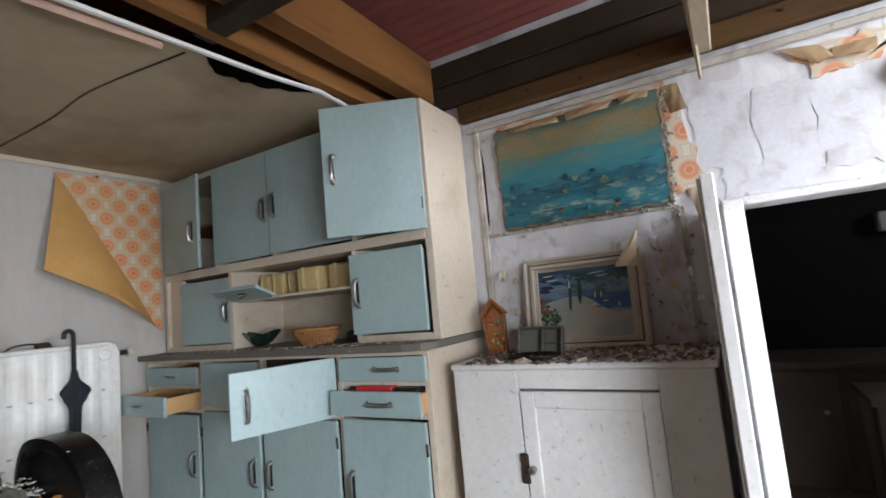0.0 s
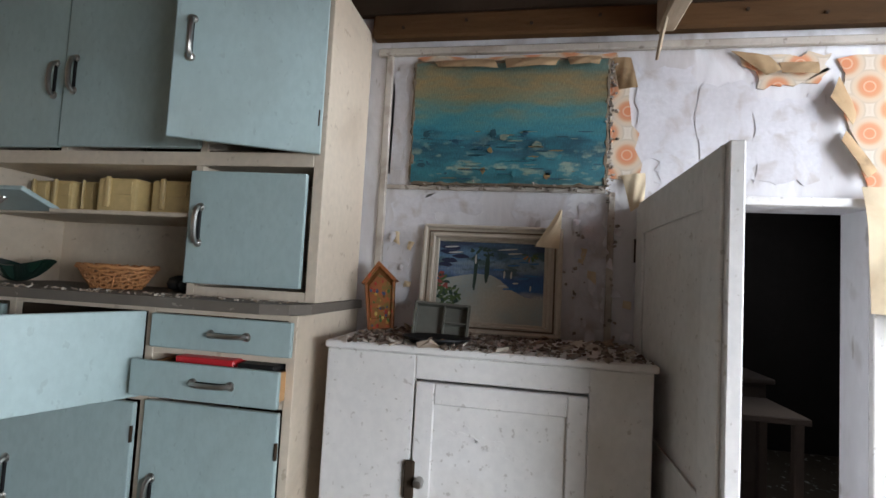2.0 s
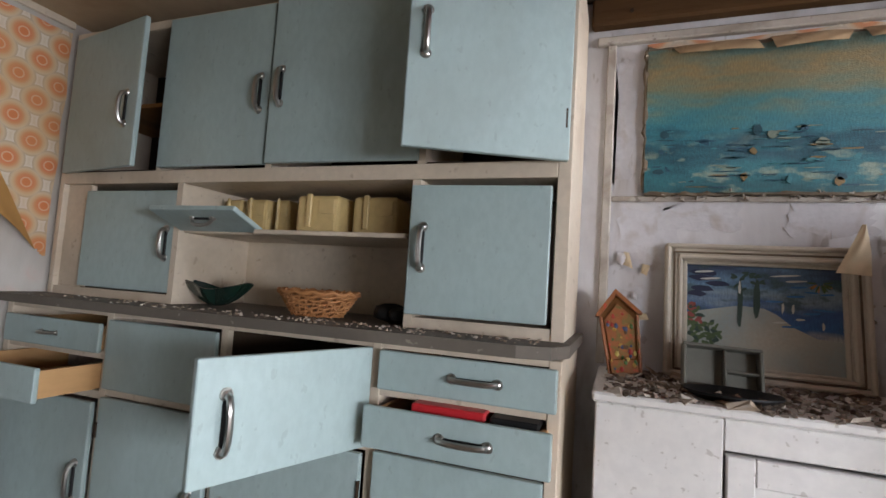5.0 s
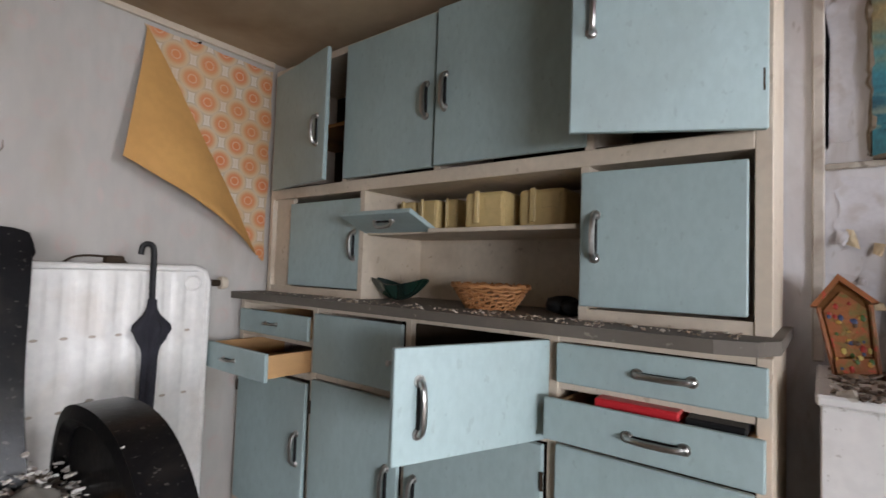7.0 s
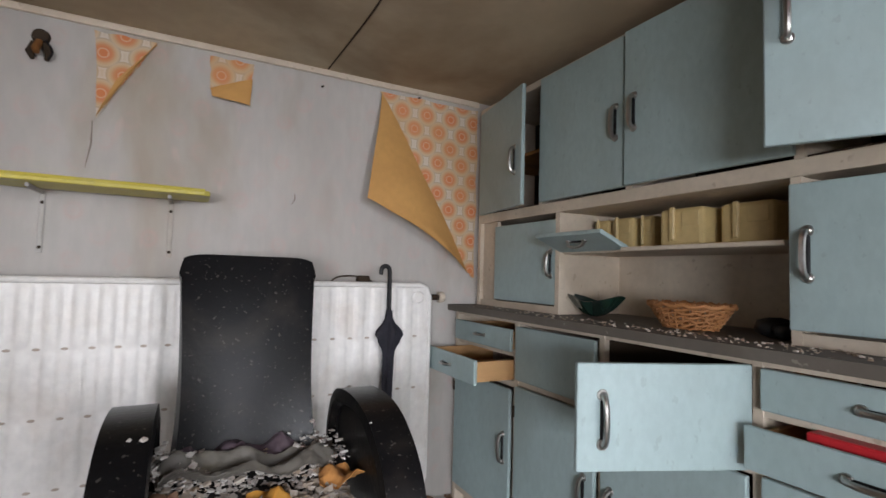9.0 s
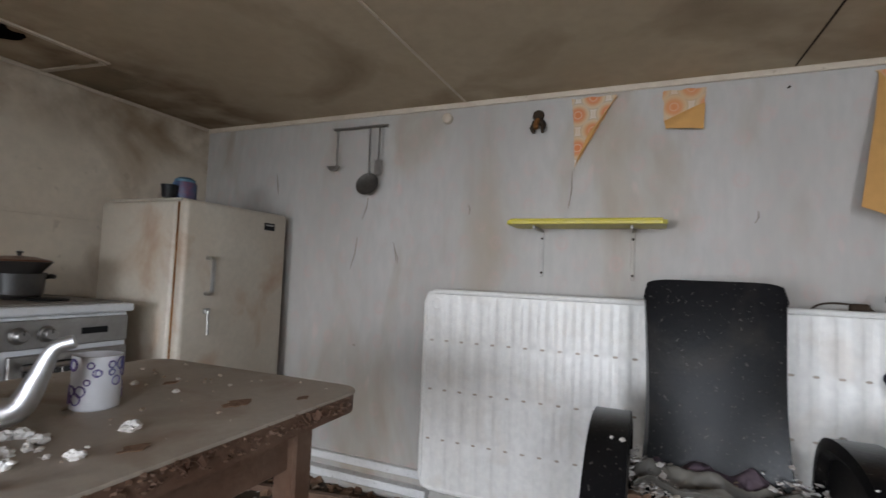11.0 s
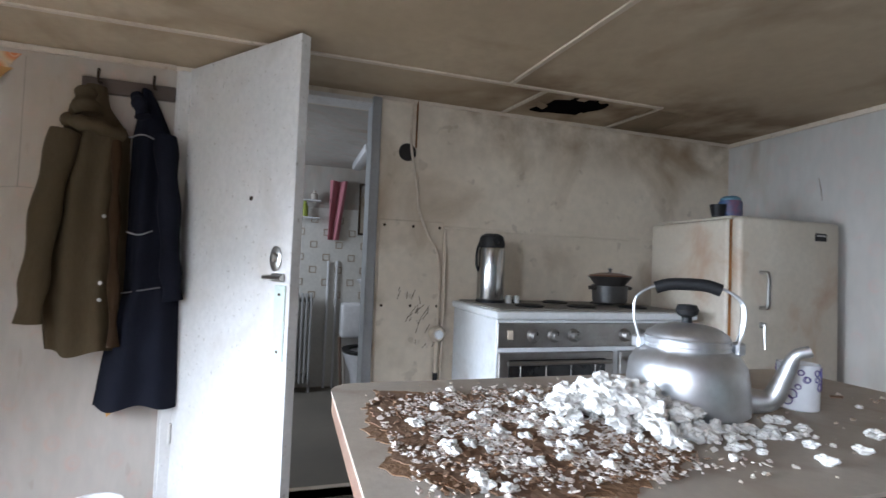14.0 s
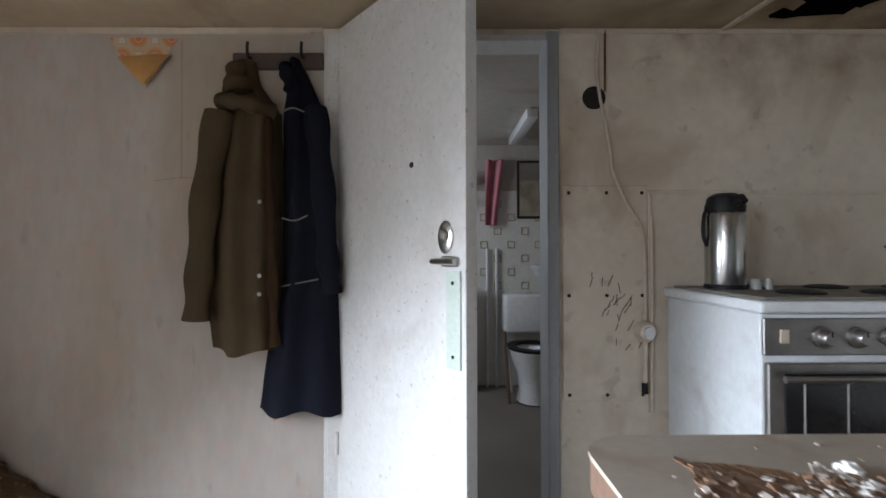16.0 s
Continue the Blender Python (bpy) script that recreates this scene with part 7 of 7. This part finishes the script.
for sgn in (-1, 1):
    for off in (-0.012, 0.012):
        side = Vector((-sd.y, sd.x, 0)) * off
        part("bail_wire", tube(arc([S + sd * sgn * 0.088 + side + Vector((0, 0, 0.130)), S + sd * sgn * 0.102 + side + Vector((0, 0, 0.18)), S + sd * sgn * 0.100 + side + Vector((0, 0, 0.225)), S + sd * sgn * 0.070 + side * 0.6 + Vector((0, 0, 0.250)), S + sd * sgn * 0.05 + side * 0.4 + Vector((0, 0, 0.253))], 6), 0.0026, 8), KET, kt, "wire bail", True)
    part("ear", box(S + sd * sgn * 0.092 + Vector((-0.012, -0.012, 0.120)), S + sd * sgn * 0.092 + Vector((0.012, 0.012, 0.146)), 0.004), KET, kt)
part("grip", tube(arc([S - sd * 0.062 + Vector((0, 0, 0.249)), S - sd * 0.03 + Vector((0, 0, 0.258)), S + sd * 0.03 + Vector((0, 0, 0.258)), S + sd * 0.062 + Vector((0, 0, 0.249))], 6), 0.013, 14), BLACKP, kt, "black hand grip", True)
# mug
mx_, my_ = -2.648, -1.697
PORC = surf("white_porcelain", (0.76, 0.77, 0.80), (0.70, 0.70, 0.72), 0.2, big=8, fine=40, bump=0.02)
MUGP = surf("mug_print", (0.10, 0.12, 0.32), (0.28, 0.07, 0.16), 0.25, big=16, fine=50, bump=0.02)
mg = thing("mug", (mx_, my_, TZ), "white mug with a blue and purple printed pattern on the table", "mug")
part("body", lathe([(0, 0), (0.036, 0), (0.039, 0.003), (0.0395, 0.09), (0.040, 0.097), (0.037, 0.097), (0.036, 0.006), (0, 0.005)], (mx_, my_, TZ), 36), PORC, mg, "", True)
rnd = random.Random(9)
for k in range(34):
    a, z, r = rnd.uniform(0, 6.283), rnd.choice((0.022, 0.036, 0.052, 0.068, 0.082)), rnd.uniform(0.005, 0.011)
    pts = [(mx_ + 0.0402 * math.cos(a + r * 25 * math.cos(t / 10 * 6.283)), my_ + 0.0402 * math.sin(a + r * 25 * math.cos(t / 10 * 6.283)), TZ + min(0.094, max(0.004, z + r * math.sin(t / 10 * 6.283)))) for t in range(11)]
    part("printed_ring", tube(pts, 0.0014, 4), MUGP, mg)
part("handle", tube(arc([(mx_ - 0.029, my_ + 0.024, TZ + 0.08), (mx_ - 0.05, my_ + 0.040, TZ + 0.075), (mx_ - 0.053, my_ + 0.042, TZ + 0.045), (mx_ - 0.030, my_ + 0.025, TZ + 0.02)], 6), 0.005, 8), PORC, mg, "", True)
tagged(part("coffee_cup", lathe([(0, 0), (0.028, 0), (0.032, 0.05), (0.029, 0.05), (0.025, 0.004), (0, 0.004)], (-2.86, -1.80, TZ), 24), PORC, None, "", True), "small white cup behind the kettle on the table", "cup")
# rubble
CHUNK = surf("white_insulation_lumps", (0.78, 0.765, 0.74), (0.66, 0.63, 0.58), 0.95, big=40, fine=150, bump=0.6, stain=(0.42, 0.32, 0.22), stain_scale=25, stain_amount=0.35)


def lump(seed, r):
    bm = bmesh.new()
    bmesh.ops.create_icosphere(bm, subdivisions=3, radius=r)
    for v in bm.verts:
        d = v.co / r
        v.co *= 1 + 0.6 * noise.noise(d * 1.2 + Vector((seed * 7.1, 0, 0))) + 0.30 * noise.noise(d * 2.4 + Vector((seed, 3, 0))) + 0.09 * noise.noise(d * 7 + Vector((3, seed, 0)))
        v.co.z *= 0.8
    me = bpy.data.meshes.new("rubble_lump")
    bm.to_mesh(me)
    bm.free()
    me.materials.append(CHUNK)
    return me


lumps = [lump(i, 0.020) for i in range(9)]
rnd = random.Random(5)
pile = thing("rubble_pile", (-2.64, -2.15, TZ), "heap of white crumbled insulation lumps round the kettle", "rubble")


def pile_z(x, y):
    return 0.078 * math.exp(-(((x + 2.63) / 0.11) ** 2 + ((y + 2.17) / 0.13) ** 2))


def spot():
    while True:
        k = rnd.random()
        if k < 0.70:
            x, y = rnd.gauss(-2.63, 0.085), rnd.gauss(-2.16, 0.11)
        elif k < 0.86:
            x, y = rnd.gauss(-2.53, 0.035), rnd.gauss(-1.97, 0.08)
        else:
            x, y = rnd.uniform(-2.86, -2.40), rnd.uniform(-2.56, -2.2)
        if -2.97 < x < -2.36 and -2.63 < y < -1.5 and (x - kx) ** 2 + (y - ky) ** 2 > 0.138 ** 2 and (x - mx_) ** 2 + (y - my_) ** 2 > 0.058 ** 2:
            return x, y


for i in range(290):
    x, y = spot()
    s = rnd.uniform(0.35, 1.0) ** 1.2 * (1.32 if (x + 2.63) ** 2 + (y + 2.16) ** 2 < 0.02 else 0.66)
    ob = new("lump", rnd.choice(lumps))
    ob.parent = pile
    ob.matrix_basis = Matrix.Translation(Vector((x, y, TZ + 0.008 * s + pile_z(x, y) * rnd.random())) - pile.matrix_basis.translation) @ Euler((rnd.uniform(-.4, .4), rnd.uniform(-.4, .4), rnd.uniform(0, 6))).to_matrix().to_4x4() @ Matrix.Diagonal((s, s * rnd.uniform(.7, 1), s * rnd.uniform(.6, 1), 1))
BROWNC = surf("brown_rotted_veneer", (0.21, 0.12, 0.068), (0.12, 0.065, 0.038), 0.9, big=18, fine=90, bump=0.8)


def worn_patch(points, amount, seed, z0, z1):
    """A flat patch whose outline wanders and frays at two scales."""
    ring = [Vector((a, b, 0)) for a, b in points]
    out = []
    for p, q in zip(ring, ring[1:] + ring[:1]):
        for i in range(26):
            c = p.lerp(q, i / 26)
            out.append((c.x + amount * (noise.noise((c.x * 11, c.y * 11, seed)) + 0.5 * noise.noise((c.x * 70, c.y * 70, seed))), c.y + amount * (noise.noise((c.x * 11, c.y * 11, seed + 9)) + 0.5 * noise.noise((c.x * 70, c.y * 70, seed + 9)))))
    return slab(out, 2, z0, z1)


PATCH = [(-2.91, -2.57), (-2.72, -2.61), (-2.50, -2.60), (-2.39, -2.45), (-2.43, -2.24), (-2.56, -2.10), (-2.70, -2.14), (-2.84, -2.36)]
stuff("veneer_fringe", worn_patch([(a * 1.05 + 0.131, b * 1.05 + 0.118) for a, b in PATCH], 0.035, 3.0, TZ + 0.0002, TZ + 0.0014), surf("orange_brown_fibre", (0.23, 0.125, 0.06), (0.15, 0.085, 0.045), 0.95, big=25, fine=120, bump=0.9), "orange-brown torn fibre round the rotted veneer", "veneer")
bm = worn_patch(PATCH, 0.035, 5.0, TZ + 0.0005, TZ + 0.003)
stuff("rotted_veneer", bm, BROWNC, "patch of brown rotted veneer on the table", "veneer")


def flakes(r):
    while True:
        x, y = r.gauss(-2.63, 0.13), r.gauss(-2.38, 0.13)
        if -2.92 < x < -2.39 and -2.60 < y < -2.0 and noise.noise((x * 17, y * 17, 5)) > r.uniform(-0.25, 0.22):
            return (x, y, TZ + 0.003)


stuff("plaster_flakes", chips(1500, flakes, 0.0068, 12, 0.22), surf("white_plaster_flakes", (0.74, 0.71, 0.67), (0.55, 0.48, 0.41), 0.95, big=60, fine=150, bump=0.4, stain=(0.26, 0.15, 0.09), stain_scale=40, stain_amount=0.4, island=0.6), "white and brown plaster flakes over the table", "debris")


stuff("plaster_crumbs", chips(2400, flakes, 0.0042, 15, 0.4), bpy.data.materials["white_plaster_flakes"], "white plaster crumbs over the table", "debris")


def brown_bits(r):
    x, y = r.uniform(-2.88, -2.42), r.uniform(-2.58, -2.15)
    return (x, y, TZ + 0.003)


stuff("veneer_chips", chips(900, brown_bits, 0.0065, 14, 0.3), BROWNC, "brown veneer chips among the plaster on the table", "debris")


def dust(r):
    return (r.uniform(-2.97, -2.36), r.uniform(-2.6, -1.33), TZ)


stuff("table_grit", chips(160, dust, 0.005, 13, 0.6), FLAKE, "grit and crumbs on the dusty table", "debris")
for x, y, s in ((-2.468, -1.752, 0.72), (-2.42, -1.86, 0.6), (-2.40, -1.97, 0.65), (-2.75, -1.55, 0.4), (-2.62, -1.55, 0.35)):
    ob = tagged(new("plaster_lump", lumps[int(s * 7) % 9]), "white plaster lump lying alone on the table", "rubble", "single lumps on the table")
    ob.matrix_basis = Matrix.Translation((x, y, TZ + 0.009 * s)) @ Matrix.Diagonal((s, s, s * 0.8, 1))
for x, y, r in ((-2.45, -1.55, 0.024), (-2.39, -1.80, 0.016), (-2.37, -1.45, 0.012), (-2.7, -1.5, 0.014)):
    stuff("veneer_scar", slab(ragged([(x - r, y), (x, y + r * 1.6), (x + r, y), (x, y - r * 1.6)], r * 0.2, int(r * 1000), 5), 2, TZ + 0.0004, TZ + 0.0015), BROWNC, "brown scar where table veneer is missing", "scar")


def table_rim(r):
    return (-2.309 + r.gauss(0, 0.006), r.uniform(-2.55, -1.36), TZ - r.uniform(0.006, 0.034))


stuff("edge_rot", chips(500, table_rim, 0.005, 19, 0.5), TEDGE, "rotted crumbling veneer along the table edge", "splinters")
for k in range(4):
    y = -1.48 - 0.27 * k
    tagged(part("veneer_splinter", sheet(lambda u, v: Vector((-2.311 + 0.012 * v + 0.006 * math.sin(u * 9), y - 0.05 * u, TZ - 0.010 - 0.012 * v * abs(math.sin(u * 5 + k)) + 0.004 * math.sin(u * 14 + k))), 8, 4, 0.0012), TEDGE), "splinter of veneer peeling off the table edge", "splinter", "splinters on the table edge")

# ---- floor debris ----
def floor_spot(r):
    while True:
        x, y = r.uniform(-4.3, -0.55), r.uniform(-4.3, -0.03)
        if not (-4.36 < x < -3.74 and -1.95 < y) and not (-3.3 < x < -1.6 and -4.3 < y < -2.9 and r.random() < 0.6):
            return (x, y, FZ)


stuff("floor_debris", chips(2600, floor_spot, 0.022, 17, 0.3), FLAKE, "plaster flakes and crumbs strewn over the floor", "debris")


def wall_foot(r):
    k = r.random()
    if k < 0.35:
        return (XC + abs(r.gauss(0, 0.12)), r.uniform(-4.6, -3.0), FZ)
    if k < 0.7:
        return (r.uniform(-3.6, -0.55), -abs(r.gauss(0, 0.14)), FZ)
    return (-0.60 + r.gauss(0, 0.06), r.uniform(-0.8, -0.02), FZ + r.random() * 0.05)


stuff("wall_foot_debris", chips(900, wall_foot, 0.03, 18, 0.5), surf("brown_crumbs", (0.17, 0.085, 0.048), (0.25, 0.16, 0.10), 0.95, big=40, fine=120, stain=(0.12, 0.07, 0.04), stain_scale=30, island=0.95), "brown plaster crumbs fallen along the foot of the walls", "debris")
for x0, y0, x1, y1 in ((-3.62, -0.25, -2.72, -0.10), (-3.62, -0.45, -2.4, -0.30), (-3.3, -1.2, -2.2, -0.75)):
    tagged(part("loose_board", tube([(x0, y0, FZ + 0.02), (x1, y1, FZ + 0.025)], 0.022, 4), TEDGE), "loose broken board lying on the floor", "board", "loose boards on the floor")


def top_dirt(r):
    return (-0.03 - 0.42 * r.random(), -2.05 - 0.86 * r.random(), 0.822)


stuff("cupboard_dirt", chips(900, top_dirt, 0.011, 19, 0.45), surf("brown_grey_dirt", (0.30, 0.25, 0.21), (0.36, 0.30, 0.26), 0.95, big=50, fine=140, stain=(0.07, 0.045, 0.03), stain_scale=30, island=1.0), "brown dirt and paint flakes on the cupboard top", "debris")


stuff("cupboard_flakes", chips(60, top_dirt, 0.032, 29, 0.18), FLAKE, "larger curled paint flakes on the cupboard top", "debris")


def counter_dirt(r):
    return (-0.36 - 0.15 * r.random(), -0.05 - 1.85 * r.random() ** 0.6, 0.915)


stuff("worktop_dirt", chips(260, counter_dirt, 0.006, 20, 0.5), FLAKE, "crumbs on the dresser worktop", "debris")
# ---- ceiling details ----
bm = bmesh.new()
for (x0, y0), (x1, y1) in (((-3.955, -1.80), (-2.05, -1.66)), ((-3.96, -0.92), (-3.985, -4.7)), ((-4.37, -1.66), (-3.97, -1.60)), ((-4.37, -0.97), (-3.98, -0.93)), ((-2.58, -0.02), (-2.60, -1.45))):
    a, b = Vector((x0, y0, H)), Vector((x1, y1, H))
    w = 0.011 if abs(x1 - x0) > 0.3 or x0 < -3.5 else 0.004
    d = (b - a).normalized()
    s = Vector((-d.y, d.x, 0)) * w
    slab([((a + s).x, (a + s).y), ((b + s).x, (b + s).y), ((b - s).x, (b - s).y), ((a - s).x, (a - s).y)], 2, H - 0.008, H, bm)
setting("trim_7", bm, CREAM, "cream battens over the joints of the ceiling boards", "trim")
# flat black sheet under the board paints the darkness of the hole
bm = slab(ragged([(-4.27, -1.54), (-4.25, -1.24), (-4.03, -1.20), (-3.99, -1.36), (-4.08, -1.50)], 0.02, 41, 6), 2, H - 0.004, H - 0.001)
VOID = surf("lightless_black_void", (0.006, 0.005, 0.005), (0.003, 0.003, 0.003), 1.0, gloss=0.0)
setting("ceiling_hole", bm, VOID, "ragged black patch for the dark hole in the ceiling board", "hole")
for k in range(3):
    a = 2.3 * k
    setting("torn_board", sheet(lambda u, v: Vector((-4.13 + 0.13 * math.cos(a) + 0.06 * (u - 0.5), -1.37 + 0.17 * math.sin(a) + 0.05 * (v - 0.5), H - 0.006 - 0.02 * v * abs(math.sin(a * 3)))), 4, 4, 0.003), CEIL, "torn edge of ceiling board hanging at the hole", "ceiling board")
bm = tube(arc([(-1.18, -0.02, H), (-1.165, -0.6, H - 0.001), (-1.18, -1.0, H), (-1.12, -1.50, H - 0.002)], 8), 0.004, 5)
setting("ceiling_crack", bm, WOOD_DARK, "dark open joint in the ceiling boards", "crack")
# another black sheet, painting the darkness of the gap
setting("ceiling_gap", slab(ragged([(-1.06, -1.525), (-0.70, -1.59), (-0.62, -1.585), (-0.80, -1.47), (-0.98, -1.45)], 0.012, 44, 5), 2, H - 0.004, H - 0.001), VOID, "black patch for the dark gap where a ceiling board has come away", "gap")
tagged(part("loose_lath", tube([(-1.55, -1.46, H - 0.012), (-1.20, -1.50, H - 0.014)], 0.012, 5), surf("pinkish_lath", (0.50, 0.33, 0.26), (0.4, 0.26, 0.2), 0.8)), "pinkish lath fixed along the broken ceiling edge", "lath")
setting("ceiling_patch", box((-4.36, -0.955, H - 0.006), (-3.995, -0.68, H - 0.001)), surf("bare_grimy_board", (0.27, 0.20, 0.12), (0.17, 0.12, 0.07), 0.85, big=5, fine=40, stain=(0.10, 0.07, 0.04), stain_scale=5), "brown patch in the ceiling", "patch")

# ---- washroom ----
TILE = surf("white_wall_tile", (0.66, 0.65, 0.62), (0.60, 0.58, 0.54), 0.35, big=6, fine=40)
TBROWN = surf("brown_tile_motif", (0.36, 0.29, 0.21), (0.4, 0.33, 0.26), 0.4)
setting("tiles_bath", box((-6.60, -3.4, -0.08), (-6.590, -1.52, 1.60)), TILE, "white tiled washroom wall", "tiles")
bm = bmesh.new()
for i in range(15):
    for j in range(7):
        if (i + j) % 2:
            continue
        y, z = -1.62 - i * 0.118, 0.78 + j * 0.118
        for a, b in (((y - 0.032, z - 0.032), (y + 0.032, z - 0.024)), ((y - 0.032, z + 0.024), (y + 0.032, z + 0.032)), ((y - 0.032, z - 0.024), (y - 0.024, z + 0.024)), ((y + 0.024, z - 0.024), (y + 0.032, z + 0.024))):
            box((-6.589, a[0], a[1]), (-6.586, b[0], b[1]), 0, bm)
stuff("tile_motifs", bm, TBROWN, "brown square motifs on the washroom tiles", "tile motif")
tl = thing("toilet", (-6.2, -2.12, FZ), "white toilet with a raised cistern and black seat", "toilet")
part("cistern", box((-6.56, -2.30, 0.40), (-6.36, -1.92, 0.72), 0.03, None, 3), PORC, tl, "white cistern", True)
part("bowl", lathe([(0, 0.0), (0.13, 0.0), (0.11, 0.10), (0.13, 0.22), (0.19, 0.37), (0.20, 0.40), (0.16, 0.40), (0.10, 0.28), (0, 0.24)], (-6.17, -2.11, FZ), 32, None, Matrix.Diagonal((1.25, 0.95, 1, 1))), PORC, tl, "white bowl", True)
part("seat", lathe([(0.14, 0.40), (0.20, 0.40), (0.205, 0.42), (0.14, 0.42), (0.14, 0.40)], (-6.17, -2.11, FZ), 32, None, Matrix.Diagonal((1.25, 0.95, 1, 1))), BLACKP, tl, "black seat", True)
tw = thing("towel", (-6.52, -2.36, 1.28), "faded pink towel hanging on the washroom wall", "towel")
part("cloth", sheet(lambda u, v: Vector((-6.54 + 0.03 * math.sin(u * 9 + v * 2), -2.44 + 0.16 * u * (1 - 0.35 * v), 1.86 - 0.56 * v)), 24, 12, 0.006), surf("pink_cloth", (0.50, 0.20, 0.24), (0.40, 0.15, 0.18), 0.9, big=8, fine=100), tw, "", True)
mr_ = thing("wall_mirror", (-6.585, -2.08, 1.36), "dark framed mirror on the washroom wall", "mirror")
part("frame", box((-6.585, -2.16, 1.36), (-6.565, -1.90, 1.86), 0.004), WOOD_DARK, mr_)
part("glass", box((-6.565, -2.14, 1.38), (-6.562, -1.92, 1.84)), surf("mirror_glass", (0.7, 0.7, 0.7), (0.65, 0.65, 0.65), 0.05, metal=1.0, bump=0.0), mr_, "mirror glass")
tagged(part("tube_light", box((-6.3, -2.27, 1.93), (-5.5, -2.19, 1.998), 0.012, None, 2), PORC, None, "", True), "white tube light under the washroom ceiling", "lamp")
br = thing("bath_radiator", (-6.45, -2.75, FZ), "grey ribbed radiator in the washroom", "radiator")
for k in range(10):
    part("fin", box((-6.50, -2.92 + k * 0.038, 0.0), (-6.38, -2.90 + k * 0.038, 0.80), 0.007, None, 2), surf("grey_radiator", (0.42, 0.42, 0.43), (0.33, 0.33, 0.33), 0.5) if k == 0 else bpy.data.materials["grey_radiator"], br)
for z in (0.06, 0.74):
    part("header", tube([(-6.44, -2.93, z), (-6.44, -2.55, z)], 0.02, 10), bpy.data.materials["grey_radiator"], br)
for y in (-2.92, -2.56):
    part("foot", box((-6.46, y - 0.01, FZ - 0.01), (-6.42, y + 0.01, 0.06)), bpy.data.materials["grey_radiator"], br)
for z in (1.50, 1.66):
    sh = thing("glass_shelf", (-6.5, -2.75, z), "narrow white wire shelf on the washroom wall", "shelf", "washroom shelves")
    part("board", box((-6.588, -3.0, z - 0.012), (-6.45, -2.52, z), 0.003), PORC, sh)
for y, z, h, c, l in ((-2.85, 1.66, 0.06, (0.5, 0.06, 0.05), "small red pot on the washroom shelf"), (-2.66, 1.50, 0.16, (0.30, 0.35, 0.06), "green bottle on the washroom shelf"), (-2.58, 1.66, 0.09, (0.55, 0.5, 0.45), "pale jar on the washroom shelf")):
    tagged(part("bottle", lathe([(0, 0), (0.03, 0), (0.032, h * 0.6), (0.014, h * 0.75), (0.014, h), (0, h)], (-6.52, y, z), 18), surf("bottle_plastic", c, tuple(k * 0.7 for k in c), 0.35), None, "", True), l, "bottle")
for y in (-2.42, -2.34):
    tagged(part("water_pipe", tube([(-6.57, y, FZ - 0.01), (-6.57, y, 1.10)], 0.012, 8), PORC, None, "", True), "white water pipe on the washroom wall", "pipe", "washroom pipes")
for i, (y, c) in enumerate(((-2.30, (0.16, 0.10, 0.07)), (-2.24, (0.55, 0.5, 0.45)))):
    tagged(part("stick", tube([(-6.1 - 0.3 * i, y, FZ - 0.01), (-6.15 - 0.3 * i, y - 0.03, 0.45 - 0.12 * i)], 0.014, 8), surf("stick", c, tuple(k * 0.7 for k in c), 0.7)), "short stick leaning in the washroom", "stick")
tagged(part("washbasin", lathe([(0, 0), (0.10, 0.0), (0.20, 0.08), (0.23, 0.15), (0.20, 0.15), (0.10, 0.04), (0, 0.03)], (-5.05, -2.0, 0.84), 32, None, Matrix.Diagonal((1, 1.5, 1, 1))), PORC, None, "", True), "white washbasin in the washroom", "washbasin")
tagged(part("basin_pedestal", lathe([(0, 0), (0.11, 0), (0.08, 0.1), (0.075, 0.8), (0.10, 0.93), (0, 0.93)], (-5.05, -2.0, FZ - 0.01), 24), PORC, None, "", True), "white pedestal under the washbasin", "pedestal")

# ---- windows behind ----
GLASS = bpy.data.materials.new("window_glass")
GLASS.use_nodes = True
GLASS.node_tree.nodes["Principled BSDF"].inputs["Transmission Weight"].default_value = 1.0
GLASS.node_tree.nodes["Principled BSDF"].inputs["Roughness"].default_value = 0.02
for i, (x0, x1, z0, z1) in enumerate(((-3.52, -1.98, 0.55, 1.45), (-1.15, -0.35, 0.72, 2.28))):
    w = tagged(new("window_%d" % (i + 1)), "white framed window in the south wall", "window", "", "structure")
    w.location = ((x0 + x1) / 2, YD, z0)
    for nm, lo, hi in (("window_frame", (x0, YD - 0.11, z0), (x0 + 0.04, YD - 0.06, z1)), ("window_frame", (x1 - 0.04, YD - 0.11, z0), (x1, YD - 0.06, z1)), ("window_frame", (x0 + 0.04, YD - 0.11, z0), (x1 - 0.04, YD - 0.06, z0 + 0.04)), ("window_frame", (x0 + 0.04, YD - 0.11, z1 - 0.04), (x1 - 0.04, YD - 0.06, z1)), ("mullion", ((x0 + x1) / 2 - 0.02, YD - 0.10, z0 + 0.04), ((x0 + x1) / 2 + 0.02, YD - 0.07, z1 - 0.04))):
        part(nm, box(lo, hi, 0.003), WHITE, w)
    for a, b in ((x0 + 0.04, (x0 + x1) / 2 - 0.02), ((x0 + x1) / 2 + 0.02, x1 - 0.04)):
        p = part("pane", box((a, YD - 0.088, z0 + 0.04), (b, YD - 0.084, z1 - 0.04)), GLASS, w)
        p.visible_shadow = False
